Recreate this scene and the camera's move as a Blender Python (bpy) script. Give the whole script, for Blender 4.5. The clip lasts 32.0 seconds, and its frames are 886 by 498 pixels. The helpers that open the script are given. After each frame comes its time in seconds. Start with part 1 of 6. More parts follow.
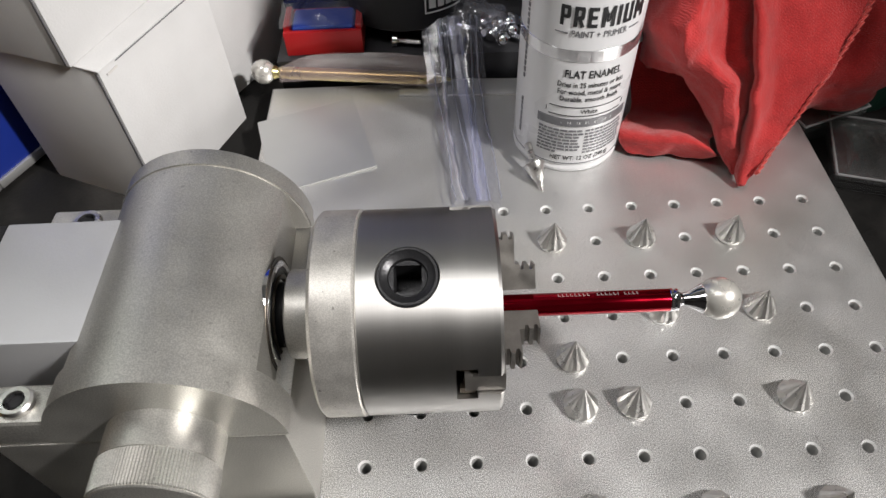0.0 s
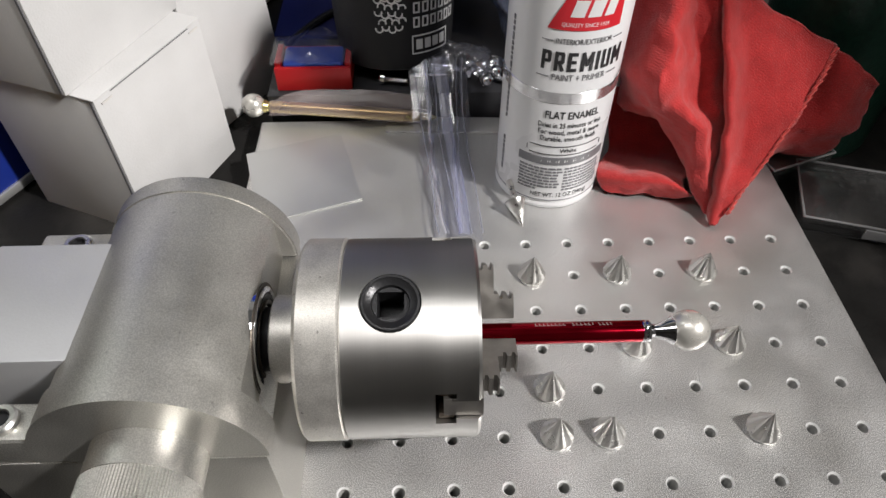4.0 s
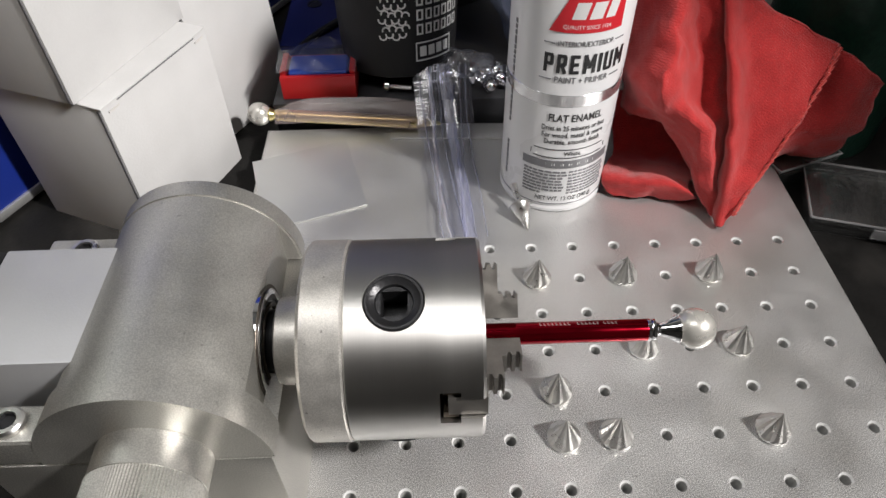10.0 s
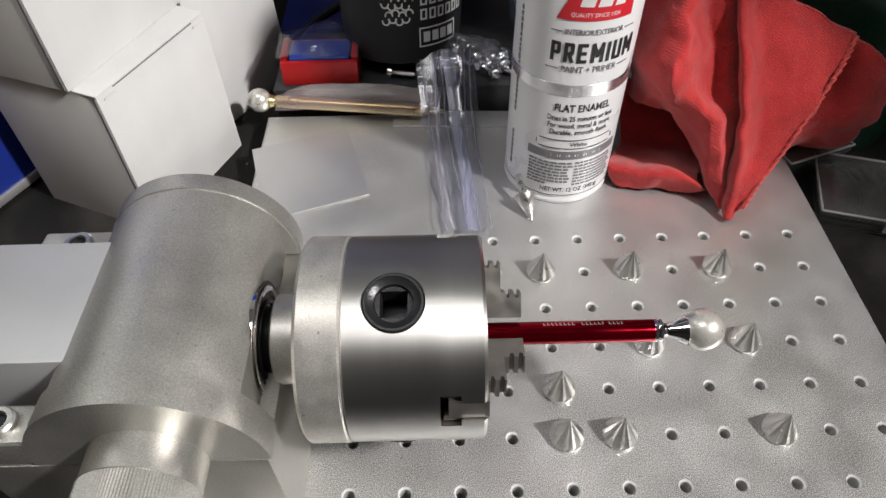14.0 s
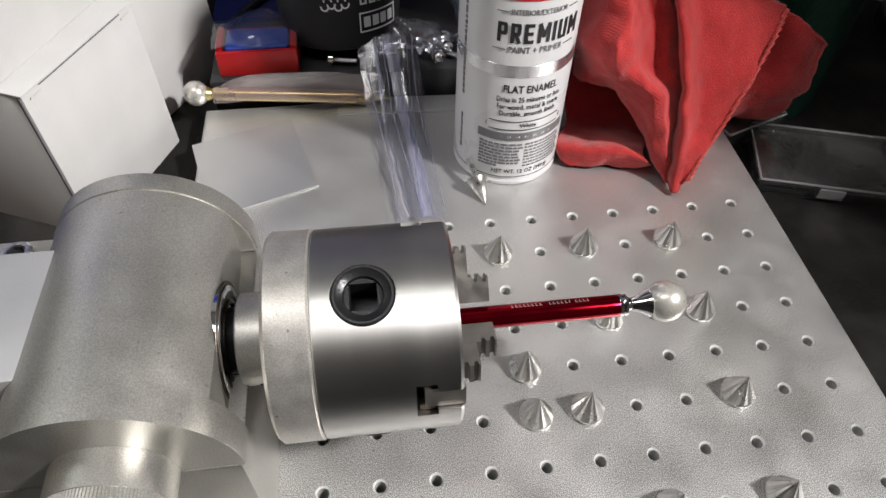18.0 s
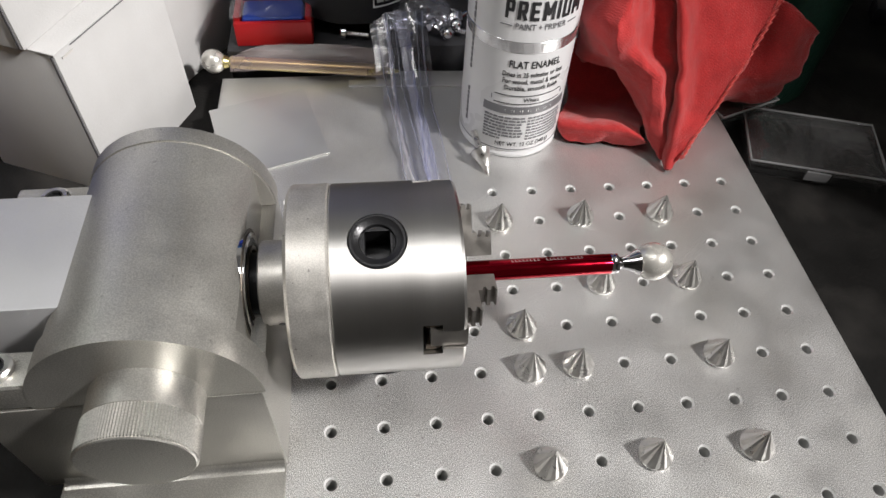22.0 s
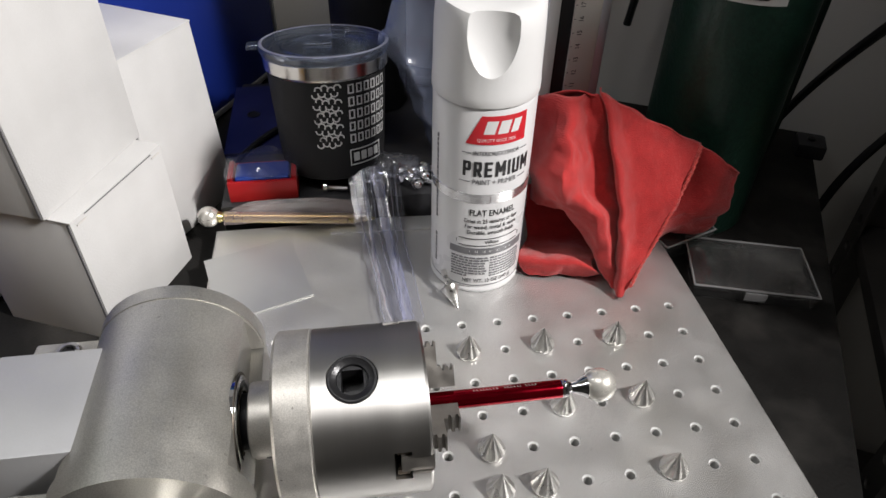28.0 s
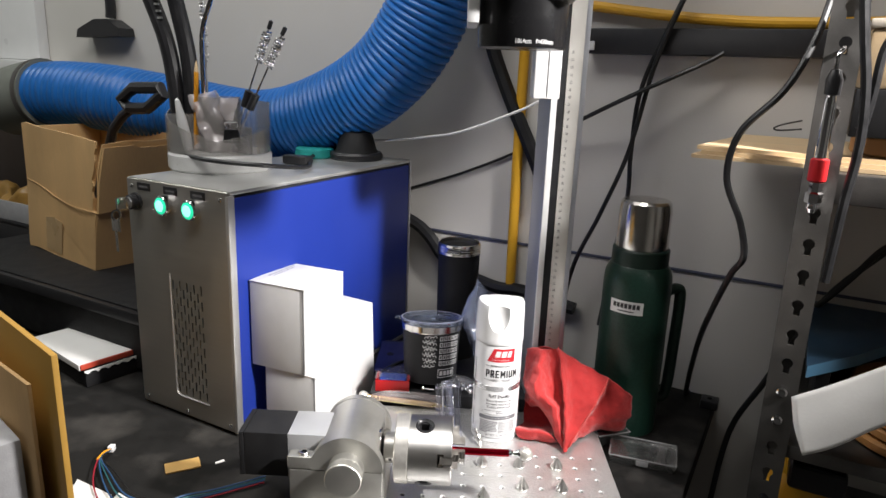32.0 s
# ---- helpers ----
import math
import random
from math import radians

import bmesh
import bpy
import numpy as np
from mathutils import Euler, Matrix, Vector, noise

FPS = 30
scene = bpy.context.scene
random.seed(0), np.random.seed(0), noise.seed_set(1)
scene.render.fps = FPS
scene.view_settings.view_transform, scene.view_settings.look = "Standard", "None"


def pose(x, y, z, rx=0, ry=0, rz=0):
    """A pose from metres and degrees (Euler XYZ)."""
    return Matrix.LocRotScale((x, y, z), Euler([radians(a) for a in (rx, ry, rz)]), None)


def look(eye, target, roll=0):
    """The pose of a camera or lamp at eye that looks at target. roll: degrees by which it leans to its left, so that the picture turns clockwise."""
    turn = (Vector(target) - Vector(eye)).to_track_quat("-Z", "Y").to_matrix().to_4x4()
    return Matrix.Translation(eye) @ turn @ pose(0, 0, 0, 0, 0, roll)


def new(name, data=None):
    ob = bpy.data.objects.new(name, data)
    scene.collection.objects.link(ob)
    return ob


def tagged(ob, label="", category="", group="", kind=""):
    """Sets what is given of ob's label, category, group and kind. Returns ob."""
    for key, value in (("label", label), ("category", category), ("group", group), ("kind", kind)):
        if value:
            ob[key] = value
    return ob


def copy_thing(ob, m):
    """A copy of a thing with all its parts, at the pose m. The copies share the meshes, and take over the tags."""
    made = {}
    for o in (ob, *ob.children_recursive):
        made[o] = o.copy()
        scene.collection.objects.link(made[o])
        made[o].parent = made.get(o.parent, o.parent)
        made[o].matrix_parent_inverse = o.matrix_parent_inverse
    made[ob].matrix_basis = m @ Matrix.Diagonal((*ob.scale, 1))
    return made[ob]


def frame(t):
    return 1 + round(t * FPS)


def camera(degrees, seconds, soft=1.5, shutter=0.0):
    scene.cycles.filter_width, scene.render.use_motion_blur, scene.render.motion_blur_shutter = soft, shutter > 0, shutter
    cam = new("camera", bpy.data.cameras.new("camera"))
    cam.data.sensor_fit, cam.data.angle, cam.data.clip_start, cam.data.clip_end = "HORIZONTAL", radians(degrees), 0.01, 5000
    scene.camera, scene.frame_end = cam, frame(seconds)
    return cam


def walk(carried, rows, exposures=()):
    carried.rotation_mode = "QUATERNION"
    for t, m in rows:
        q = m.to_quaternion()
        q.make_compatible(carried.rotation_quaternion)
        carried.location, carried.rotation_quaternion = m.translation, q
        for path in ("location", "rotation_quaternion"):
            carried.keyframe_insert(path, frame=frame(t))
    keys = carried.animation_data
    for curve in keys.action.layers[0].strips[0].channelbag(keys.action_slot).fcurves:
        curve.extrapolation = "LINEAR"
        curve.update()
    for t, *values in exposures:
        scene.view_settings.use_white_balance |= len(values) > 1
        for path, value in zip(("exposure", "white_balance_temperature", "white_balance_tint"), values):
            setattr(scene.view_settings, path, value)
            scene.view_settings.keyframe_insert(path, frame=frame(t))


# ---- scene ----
cam = camera(66.7, 32.0)
ROWS = [
    (0.0, -0.0353, -0.2647, 1.0599, 39.01, 1.66, -1.79),
    (0.5, -0.0366, -0.2644, 1.0557, 38.39, 1.64, -1.85),
    (1.0, -0.0422, -0.2612, 1.0578, 37.41, 1.15, -2.31),
    (1.5, -0.0429, -0.2615, 1.0602, 37.62, 1.32, -2.64),
    (2.0, -0.0391, -0.2620, 1.0576, 38.27, 1.93, -3.58),
    (2.5, -0.0381, -0.2608, 1.0577, 38.31, 2.59, -4.59),
    (3.0, -0.0440, -0.2628, 1.0630, 39.15, 1.57, -5.47),
    (3.5, -0.0394, -0.2743, 1.0656, 41.04, -0.22, -2.58),
    (5.5, -0.0325, -0.2680, 1.0632, 43.16, 0.78, -1.01),
    (6.0, -0.0330, -0.2692, 1.0625, 43.64, 0.58, -0.87),
    (6.5, -0.0321, -0.2688, 1.0662, 43.94, 0.33, -0.86),
    (7.0, -0.0379, -0.2724, 1.0669, 45.19, 0.44, -2.29),
    (7.5, -0.0324, -0.2748, 1.0641, 45.36, 0.42, -2.57),
    (8.0, -0.0337, -0.2749, 1.0608, 44.61, 0.30, -2.69),
    (8.5, -0.0313, -0.2739, 1.0603, 43.14, 0.50, -1.60),
    (9.0, -0.0322, -0.2753, 1.0612, 42.71, 0.20, -1.68),
    (9.5, -0.0334, -0.2785, 1.0605, 43.30, 0.24, -1.50),
    (10.0, -0.0335, -0.2772, 1.0624, 43.22, 0.74, -1.86),
    (10.5, -0.0342, -0.2759, 1.0642, 42.90, 0.92, -2.38),
    (11.0, -0.0357, -0.2788, 1.0635, 43.56, 0.78, -2.10),
    (11.5, -0.0372, -0.2786, 1.0640, 43.35, -0.34, -1.42),
    (12.0, -0.0369, -0.2758, 1.0621, 43.05, -0.61, -1.36),
    (12.5, -0.0352, -0.2743, 1.0611, 42.97, -0.49, -1.23),
    (13.0, -0.0319, -0.2733, 1.0606, 42.89, 0.27, -1.34),
    (13.5, -0.0351, -0.2696, 1.0618, 42.34, 0.89, -1.50),
    (14.0, -0.0323, -0.2677, 1.0611, 41.66, 0.72, -1.33),
    (14.5, -0.0306, -0.2643, 1.0619, 40.98, 0.55, -2.93),
    (16.5, -0.0333, -0.2657, 1.0575, 40.28, -1.11, -5.86),
    (17.0, -0.0341, -0.2659, 1.0590, 40.46, -0.79, -6.10),
    (17.5, -0.0380, -0.2658, 1.0590, 40.51, -1.05, -6.33),
    (18.0, -0.0416, -0.2646, 1.0591, 40.48, -0.94, -7.20),
    (18.5, -0.0446, -0.2639, 1.0556, 41.30, -1.63, -7.66),
    (19.0, -0.0499, -0.2609, 1.0586, 39.68, -1.74, -7.83),
    (19.5, -0.0513, -0.2588, 1.0547, 39.53, -2.15, -9.82),
    (20.0, -0.0489, -0.2581, 1.0524, 40.32, -1.88, -11.27),
    (20.5, -0.0458, -0.2622, 1.0520, 40.74, -1.22, -10.85),
    (21.0, -0.0400, -0.2736, 1.0557, 38.20, -3.10, -6.89),
    (21.5, -0.0412, -0.2899, 1.0637, 38.93, -1.70, -5.88),
    (22.0, -0.0486, -0.2878, 1.0673, 39.35, -2.28, -6.03),
    (22.5, -0.0446, -0.2833, 1.0629, 39.52, -1.62, -7.09),
    (23.0, -0.0552, -0.2792, 1.0593, 41.53, -0.48, -8.39),
    (23.5, -0.0516, -0.2774, 1.0604, 42.00, -1.25, -7.55),
    (24.0, -0.0511, -0.2773, 1.0617, 42.97, -1.15, -7.58),
    (24.5, -0.0531, -0.2755, 1.0642, 43.11, -0.85, -8.29),
    (26.5, -0.0564, -0.2751, 1.0795, 45.41, -2.09, -10.18),
    (27.0, -0.0525, -0.2885, 1.0887, 48.16, -1.75, -10.79),
    (27.5, -0.0405, -0.2943, 1.0971, 49.05, -0.69, -8.24),
    (28.0, -0.0415, -0.3133, 1.1041, 49.81, -1.18, -8.39),
    (28.5, -0.0723, -0.3676, 1.1463, 56.96, -1.55, -10.46),
    (29.0, -0.0805, -0.4376, 1.1740, 61.21, -1.96, -8.71),
    (29.5, -0.0568, -0.4833, 1.2101, 65.53, -1.18, -6.44),
    (30.0, -0.0334, -0.5533, 1.2269, 68.03, -0.61, -1.96),
    (30.5, -0.0582, -0.6159, 1.2491, 70.19, 0.05, -2.79),
    (31.0, -0.0650, -0.6914, 1.2532, 71.15, -0.93, -5.77),
    (31.5, -0.0389, -0.7666, 1.2584, 72.86, -2.01, -0.54),
    (32.0, -0.0235, -0.8257, 1.2736, 75.19, -2.15, 1.60),
]
EXPOSURES = ((0.0, 0.0), (28.0, 0.02), (29.0, 0.2), (30.0, 0.42), (31.0, 0.82), (32.0, 0.92))
walk(cam, [(t, pose(x, y, z, rx, ry, rz)) for t, x, y, z, rx, ry, rz in ROWS], EXPOSURES)

# ---- world and light ----
B, TABLE = 0.766, 0.75          # top of the drilled plate, top of the bench
YAW = -27.3                     # the room's turn against the drilled plate
ROOM = pose(0.03, 0.455, 0, 0, 0, YAW)   # u along the back wall, v out of it, from a point at its foot

world = bpy.data.worlds.new("room_world")
scene.world = world
world.use_nodes = True
world.node_tree.nodes["Background"].inputs[0].default_value = (0.9, 0.95, 1.0, 1)
world.node_tree.nodes["Background"].inputs[1].default_value = 0.02


def area_lamp(name, at, target, size, power, colour, size_y=0.0):
    data = bpy.data.lights.new(name, "AREA")
    data.energy, data.color, data.size = power, colour, size
    if size_y:
        data.shape, data.size_y = "RECTANGLE", size_y
    ob = new(name, data)
    ob.matrix_basis = look(at, target)
    return ob


def shaded_lamp(name, at, target, radius, power, colour, cone, blend):
    """A round lamp in a shade that keeps its light to a cone."""
    data = bpy.data.lights.new(name, "SPOT")
    data.energy, data.color, data.shadow_soft_size, data.spot_size, data.spot_blend = power, colour, radius, radians(cone), blend
    ob = new(name, data)
    ob.matrix_basis = look(at, target)
    return ob


shaded_lamp("bench_lamp", (0.87, -0.56, 1.80), (-0.13, 0.05, 0.91), 0.06, 116.0, (1.0, 0.965, 0.94), 42, 0.9)
# unseen ceiling lamps, assumed so as to give the room fill light
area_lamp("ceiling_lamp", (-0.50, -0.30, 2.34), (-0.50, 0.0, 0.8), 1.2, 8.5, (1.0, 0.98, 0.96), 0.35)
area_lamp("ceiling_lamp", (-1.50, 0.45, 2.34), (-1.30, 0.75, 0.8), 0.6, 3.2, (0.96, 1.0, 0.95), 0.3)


# ---- mesh helpers ----
def part(name, bm, material, parent=None, label="", smooth=0.45):
    """Links a bmesh as one mesh object under a thing or part."""
    bmesh.ops.recalc_face_normals(bm, faces=bm.faces[:])
    if smooth:
        for fc in bm.faces:
            fc.smooth = True
        for e in bm.edges:
            if len(e.link_faces) == 2 and e.calc_face_angle(0) > smooth:
                e.smooth = False
    me = bpy.data.meshes.new(name)
    bm.to_mesh(me)
    bm.free()
    me.materials.append(material)
    ob = new(name, me)
    if parent is not None:
        ob.parent = parent
    if label:
        ob["label"] = label
    return ob


def thing(name, m, label, category, group="", kind=""):
    ob = new(name)
    ob.empty_display_size = 0.01
    ob.matrix_basis = m
    return tagged(ob, label, category, group, kind)


def add_box(bm, x0, x1, y0, y1, z0, z1, bevel=0.0, seg=2, m=None):
    out = bmesh.ops.create_cube(bm, size=1.0)
    vs = out["verts"]
    for p in vs:
        p.co = Vector((x0 + (p.co.x + 0.5) * (x1 - x0), y0 + (p.co.y + 0.5) * (y1 - y0), z0 + (p.co.z + 0.5) * (z1 - z0)))
    if bevel:
        es = list({e for p in vs for e in p.link_edges})
        r = bmesh.ops.bevel(bm, geom=es, offset=bevel, segments=seg, profile=0.6, affect="EDGES")
        vs = list({p for fc in r["faces"] for p in fc.verts} | {p for p in vs if p.is_valid})
    if m is not None:
        bmesh.ops.transform(bm, matrix=m, verts=vs)
    return bm


def box(*a, **k):
    return add_box(bmesh.new(), *a, **k)


def add_lathe(bm, profile, seg=48, m=None, wobble=None):
    """Turns (radius, height) pairs about z; a radius of 0 closes the end."""
    rings = []
    for r, z in profile:
        if r <= 1e-6:
            rings.append([bm.verts.new((0, 0, z))])
        else:
            ring = []
            for i in range(seg):
                a = 2 * math.pi * i / seg
                k = r * (wobble(a, z) if wobble else 1.0)
                ring.append(bm.verts.new((k * math.cos(a), k * math.sin(a), z)))
            rings.append(ring)
    for a, b in zip(rings, rings[1:]):
        if len(a) == 1 and len(b) == 1:
            continue
        for i in range(seg):
            j = (i + 1) % seg
            if len(a) == 1:
                bm.faces.new((a[0], b[i], b[j]))
            elif len(b) == 1:
                bm.faces.new((a[i], a[j], b[0]))
            else:
                bm.faces.new((a[i], a[j], b[j], b[i]))
    if m is not None:
        bmesh.ops.transform(bm, matrix=m, verts=[p for ring in rings for p in ring])
    return bm


def lathe(*a, **k):
    return add_lathe(bmesh.new(), *a, **k)


def curve_points(pts, n=8):
    """A smooth line through the points."""
    pts = [Vector(p) for p in pts]
    if len(pts) < 3:
        return [pts[0].lerp(pts[-1], i / n) for i in range(n + 1)]
    ext = [2 * pts[0] - pts[1]] + pts + [2 * pts[-1] - pts[-2]]
    out = []
    for i in range(1, len(ext) - 2):
        a, b, c, d = ext[i - 1:i + 3]
        for k in range(n):
            t = k / n
            out.append(0.5 * (2 * b + (c - a) * t + (2 * a - 5 * b + 4 * c - d) * t * t + (3 * b - a - 3 * c + d) * t ** 3))
    return out + [pts[-1]]


def add_tube(bm, pts, r, seg=10, n=8, radii=None, straight=False):
    line = [Vector(p) for p in pts] if straight else curve_points(pts, n)
    side = None
    rings = []
    for i, p in enumerate(line):
        d = (line[min(i + 1, len(line) - 1)] - line[max(i - 1, 0)]).normalized()
        if side is None:
            side = d.orthogonal().normalized()
        side = (side - d * side.dot(d)).normalized()
        up = d.cross(side)
        k = radii(i / (len(line) - 1)) if radii else r
        rings.append([bm.verts.new(p + k * (math.cos(a) * side + math.sin(a) * up)) for a in (2 * math.pi * j / seg for j in range(seg))])
    for a, b in zip(rings, rings[1:]):
        for i in range(seg):
            j = (i + 1) % seg
            bm.faces.new((a[i], a[j], b[j], b[i]))
    bm.faces.new(rings[0][::-1])
    bm.faces.new(rings[-1])
    return bm


def tube(*a, **k):
    return add_tube(bmesh.new(), *a, **k)


def extrude_profile(pts, y0, y1, bm=None, m=None):
    """A closed (x, z) outline drawn out along y."""
    bm = bm or bmesh.new()
    a = [bm.verts.new((x, y0, z)) for x, z in pts]
    b = [bm.verts.new((x, y1, z)) for x, z in pts]
    n = len(pts)
    bm.faces.new(a)
    bm.faces.new(b[::-1])
    for i in range(n):
        j = (i + 1) % n
        bm.faces.new((a[i], b[i], b[j], a[j]))
    if m is not None:
        bmesh.ops.transform(bm, matrix=m, verts=a + b)
    return bm


def bevel_sharp(bm, width, angle=0.5, seg=2):
    es = [e for e in bm.edges if len(e.link_faces) == 2 and e.calc_face_angle(0) > angle]
    bmesh.ops.bevel(bm, geom=es, offset=width, segments=seg, profile=0.6, affect="EDGES", clamp_overlap=True)
    return bm


def to_world(bm, m):
    bmesh.ops.transform(bm, matrix=m, verts=bm.verts[:])
    return bm


def cut(bm, cutter):
    """bm minus cutter, as a new bmesh."""
    def temp(b):
        bmesh.ops.recalc_face_normals(b, faces=b.faces[:])
        me = bpy.data.meshes.new("temp")
        b.to_mesh(me)
        b.free()
        return new("temp", me)
    a, c = temp(bm), temp(cutter)
    mod = a.modifiers.new("cut", "BOOLEAN")
    mod.operation, mod.object, mod.solver, mod.use_self = "DIFFERENCE", c, "EXACT", True
    done = bpy.data.meshes.new_from_object(a.evaluated_get(bpy.context.evaluated_depsgraph_get()))
    out = bmesh.new()
    out.from_mesh(done)
    for o in (a, c):
        me = o.data
        bpy.data.objects.remove(o)
        bpy.data.meshes.remove(me)
    bpy.data.meshes.remove(done)
    return out


def text_bm(words, size, depth=0.0002, squeeze=1.0, bold=0.0):
    """Lettering in the x-z plane, centred, facing -y."""
    cu = bpy.data.curves.new("letters", "FONT")
    cu.body, cu.size, cu.align_x, cu.align_y, cu.extrude, cu.offset, cu.resolution_u = words, size, "CENTER", "CENTER", depth, bold, 2
    ob = new("letters", cu)
    me = bpy.data.meshes.new_from_object(ob.evaluated_get(bpy.context.evaluated_depsgraph_get()))
    bm = bmesh.new()
    bm.from_mesh(me)
    bpy.data.objects.remove(ob)
    bpy.data.curves.remove(cu)
    bpy.data.meshes.remove(me)
    for p in bm.verts:
        p.co = Vector((p.co.x * squeeze, -p.co.z, p.co.y))
    return bm


def flat_bars(rows):
    """Thin bars (x0, x1, z0, z1) in the x-z plane, facing -y."""
    bm = bmesh.new()
    for x0, x1, z0, z1 in rows:
        n = max(1, int(abs(x1 - x0) / 0.003))
        for i in range(n):
            add_box(bm, x0 + (x1 - x0) * i / n, x0 + (x1 - x0) * (i + 1) / n, -0.0002, 0.0002, z0, z1)
    bmesh.ops.remove_doubles(bm, verts=bm.verts[:], dist=1e-6)
    return bm


def wrap(bm, r, angle=0.0, z=0.0):
    """Bends what lies in the x-z plane round a vertical cylinder; angle 0 faces -y."""
    for p in bm.verts:
        a = p.co.x / r + radians(angle)
        k = r - p.co.y
        p.co = Vector((k * math.sin(a), -k * math.cos(a), p.co.z + z))
    return bm


def cloth_sheet(rows, n=10, thick=0.0012, rough=0.0, scale=60.0):
    """A sheet lofted through ribs of control points, crumpled a little, with two sides."""
    ribs = [curve_points(r, n) for r in rows]
    k = len(ribs[0])
    cols = [curve_points([rib[i] for rib in ribs], n) for i in range(k)]
    m = len(cols[0])
    bm = bmesh.new()
    grid = []
    for i in range(k):
        line = []
        for j in range(m):
            p = cols[i][j]
            q = p + rough * Vector(noise.noise_vector(p * scale)) + 0.35 * rough * Vector(noise.noise_vector(p * scale * 2.7))
            line.append(bm.verts.new(q))
        grid.append(line)
    for i in range(k - 1):
        for j in range(m - 1):
            bm.faces.new((grid[i][j], grid[i][j + 1], grid[i + 1][j + 1], grid[i + 1][j]))
    if thick:
        bmesh.ops.recalc_face_normals(bm, faces=bm.faces[:])
        bmesh.ops.solidify(bm, geom=bm.faces[:], thickness=thick)
    return bm


# ---- materials ----
def mat(name, col, rough=0.5, metal=0.0, var=0.08, vscale=25.0, bump=0.0, bscale=900.0, rvar=0.08, stretch=(1, 1, 1), second=None,
        patch=0.0, coat=0.0, alpha=1.0, glass=0.0, ior=1.45, emit=0.0, sheen=0.0, island=0.0, spec=0.5, speck=0.0, sscale=1400.0, weave=0.0, pits=0.0, pscale=400.0):
    m = bpy.data.materials.new(name)
    m.use_nodes = True
    nt = m.node_tree
    bs = nt.nodes["Principled BSDF"]
    tc = nt.nodes.new("ShaderNodeTexCoord")
    mp = nt.nodes.new("ShaderNodeMapping")
    mp.inputs["Scale"].default_value = stretch
    nt.links.new(tc.outputs["Object"], mp.inputs["Vector"])

    def noise_at(scale, detail=3.0, src=mp):
        nd = nt.nodes.new("ShaderNodeTexNoise")
        nd.inputs["Scale"].default_value, nd.inputs["Detail"].default_value = scale, detail
        nt.links.new(src.outputs[0] if src is mp else tc.outputs["Object"], nd.inputs["Vector"])
        return nd

    def mapped(src, lo, hi, a=0.3, b=0.7):
        r = nt.nodes.new("ShaderNodeMapRange")
        r.inputs["From Min"].default_value, r.inputs["From Max"].default_value = a, b
        r.inputs["To Min"].default_value, r.inputs["To Max"].default_value = lo, hi
        nt.links.new(src, r.inputs["Value"])
        return r.outputs["Result"]

    coarse, fine = noise_at(vscale), noise_at(bscale, 2.0)
    col = (*col, 1.0)
    dark = tuple(c * (1 - var) for c in col[:3]) + (1,)
    light = tuple(min(1, c * (1 + var)) for c in col[:3]) + (1,)
    mix = nt.nodes.new("ShaderNodeMix")
    mix.data_type = "RGBA"
    mix.inputs["A"].default_value, mix.inputs["B"].default_value = dark, light
    both = nt.nodes.new("ShaderNodeMath")
    both.operation = "MULTIPLY_ADD"
    nt.links.new(fine.outputs["Fac"], both.inputs[0])
    both.inputs[1].default_value = 0.45
    nt.links.new(mapped(coarse.outputs["Fac"], -0.1, 0.65), both.inputs[2])
    nt.links.new(both.outputs[0], mix.inputs["Factor"])
    out = mix.outputs["Result"]
    if second:
        big = noise_at(vscale * 0.35, 4.0, tc)
        mx = nt.nodes.new("ShaderNodeMix")
        mx.data_type = "RGBA"
        nt.links.new(mapped(big.outputs["Fac"], 0.0, patch, 0.5, 0.68), mx.inputs["Factor"])
        nt.links.new(out, mx.inputs["A"])
        mx.inputs["B"].default_value = (*second, 1)
        out = mx.outputs["Result"]
    if speck:
        grain = noise_at(sscale, 3.0, tc)
        mg = nt.nodes.new("ShaderNodeMix")
        mg.data_type, mg.blend_type = "RGBA", "MULTIPLY"
        mg.inputs["Factor"].default_value = 1.0
        nt.links.new(out, mg.inputs["A"])
        gr = nt.nodes.new("ShaderNodeCombineColor")
        val = mapped(grain.outputs["Fac"], 1 - speck, 1 + 0.6 * speck, 0.40, 0.62)
        for k in range(3):
            nt.links.new(val, gr.inputs[k])
        nt.links.new(gr.outputs[0], mg.inputs["B"])
        out = mg.outputs["Result"]
    if pits:
        spots = noise_at(pscale, 1.0, tc)
        mp_ = nt.nodes.new("ShaderNodeMix")
        mp_.data_type = "RGBA"
        nt.links.new(mapped(spots.outputs["Fac"], 0.0, pits, 0.735, 0.765), mp_.inputs["Factor"])
        nt.links.new(out, mp_.inputs["A"])
        mp_.inputs["B"].default_value = (0.07, 0.06, 0.05, 1)
        out = mp_.outputs["Result"]
    if island:
        oi = nt.nodes.new("ShaderNodeObjectInfo")
        hs = nt.nodes.new("ShaderNodeHueSaturation")
        nt.links.new(mapped(oi.outputs["Random"], 1 - island, 1 + island, 0, 1), hs.inputs["Value"])
        nt.links.new(out, hs.inputs["Color"])
        out = hs.outputs["Color"]
    nt.links.new(out, bs.inputs["Base Color"])
    nt.links.new(mapped(coarse.outputs["Fac"], max(0.02, rough - rvar), min(1, rough + rvar)), bs.inputs["Roughness"])
    bs.inputs["Metallic"].default_value = metal
    bs.inputs["IOR"].default_value = ior
    bs.inputs["Alpha"].default_value = alpha
    bs.inputs["Transmission Weight"].default_value = glass
    bs.inputs["Coat Weight"].default_value = coat
    bs.inputs["Coat Roughness"].default_value = 0.12
    bs.inputs["Specular IOR Level"].default_value = spec
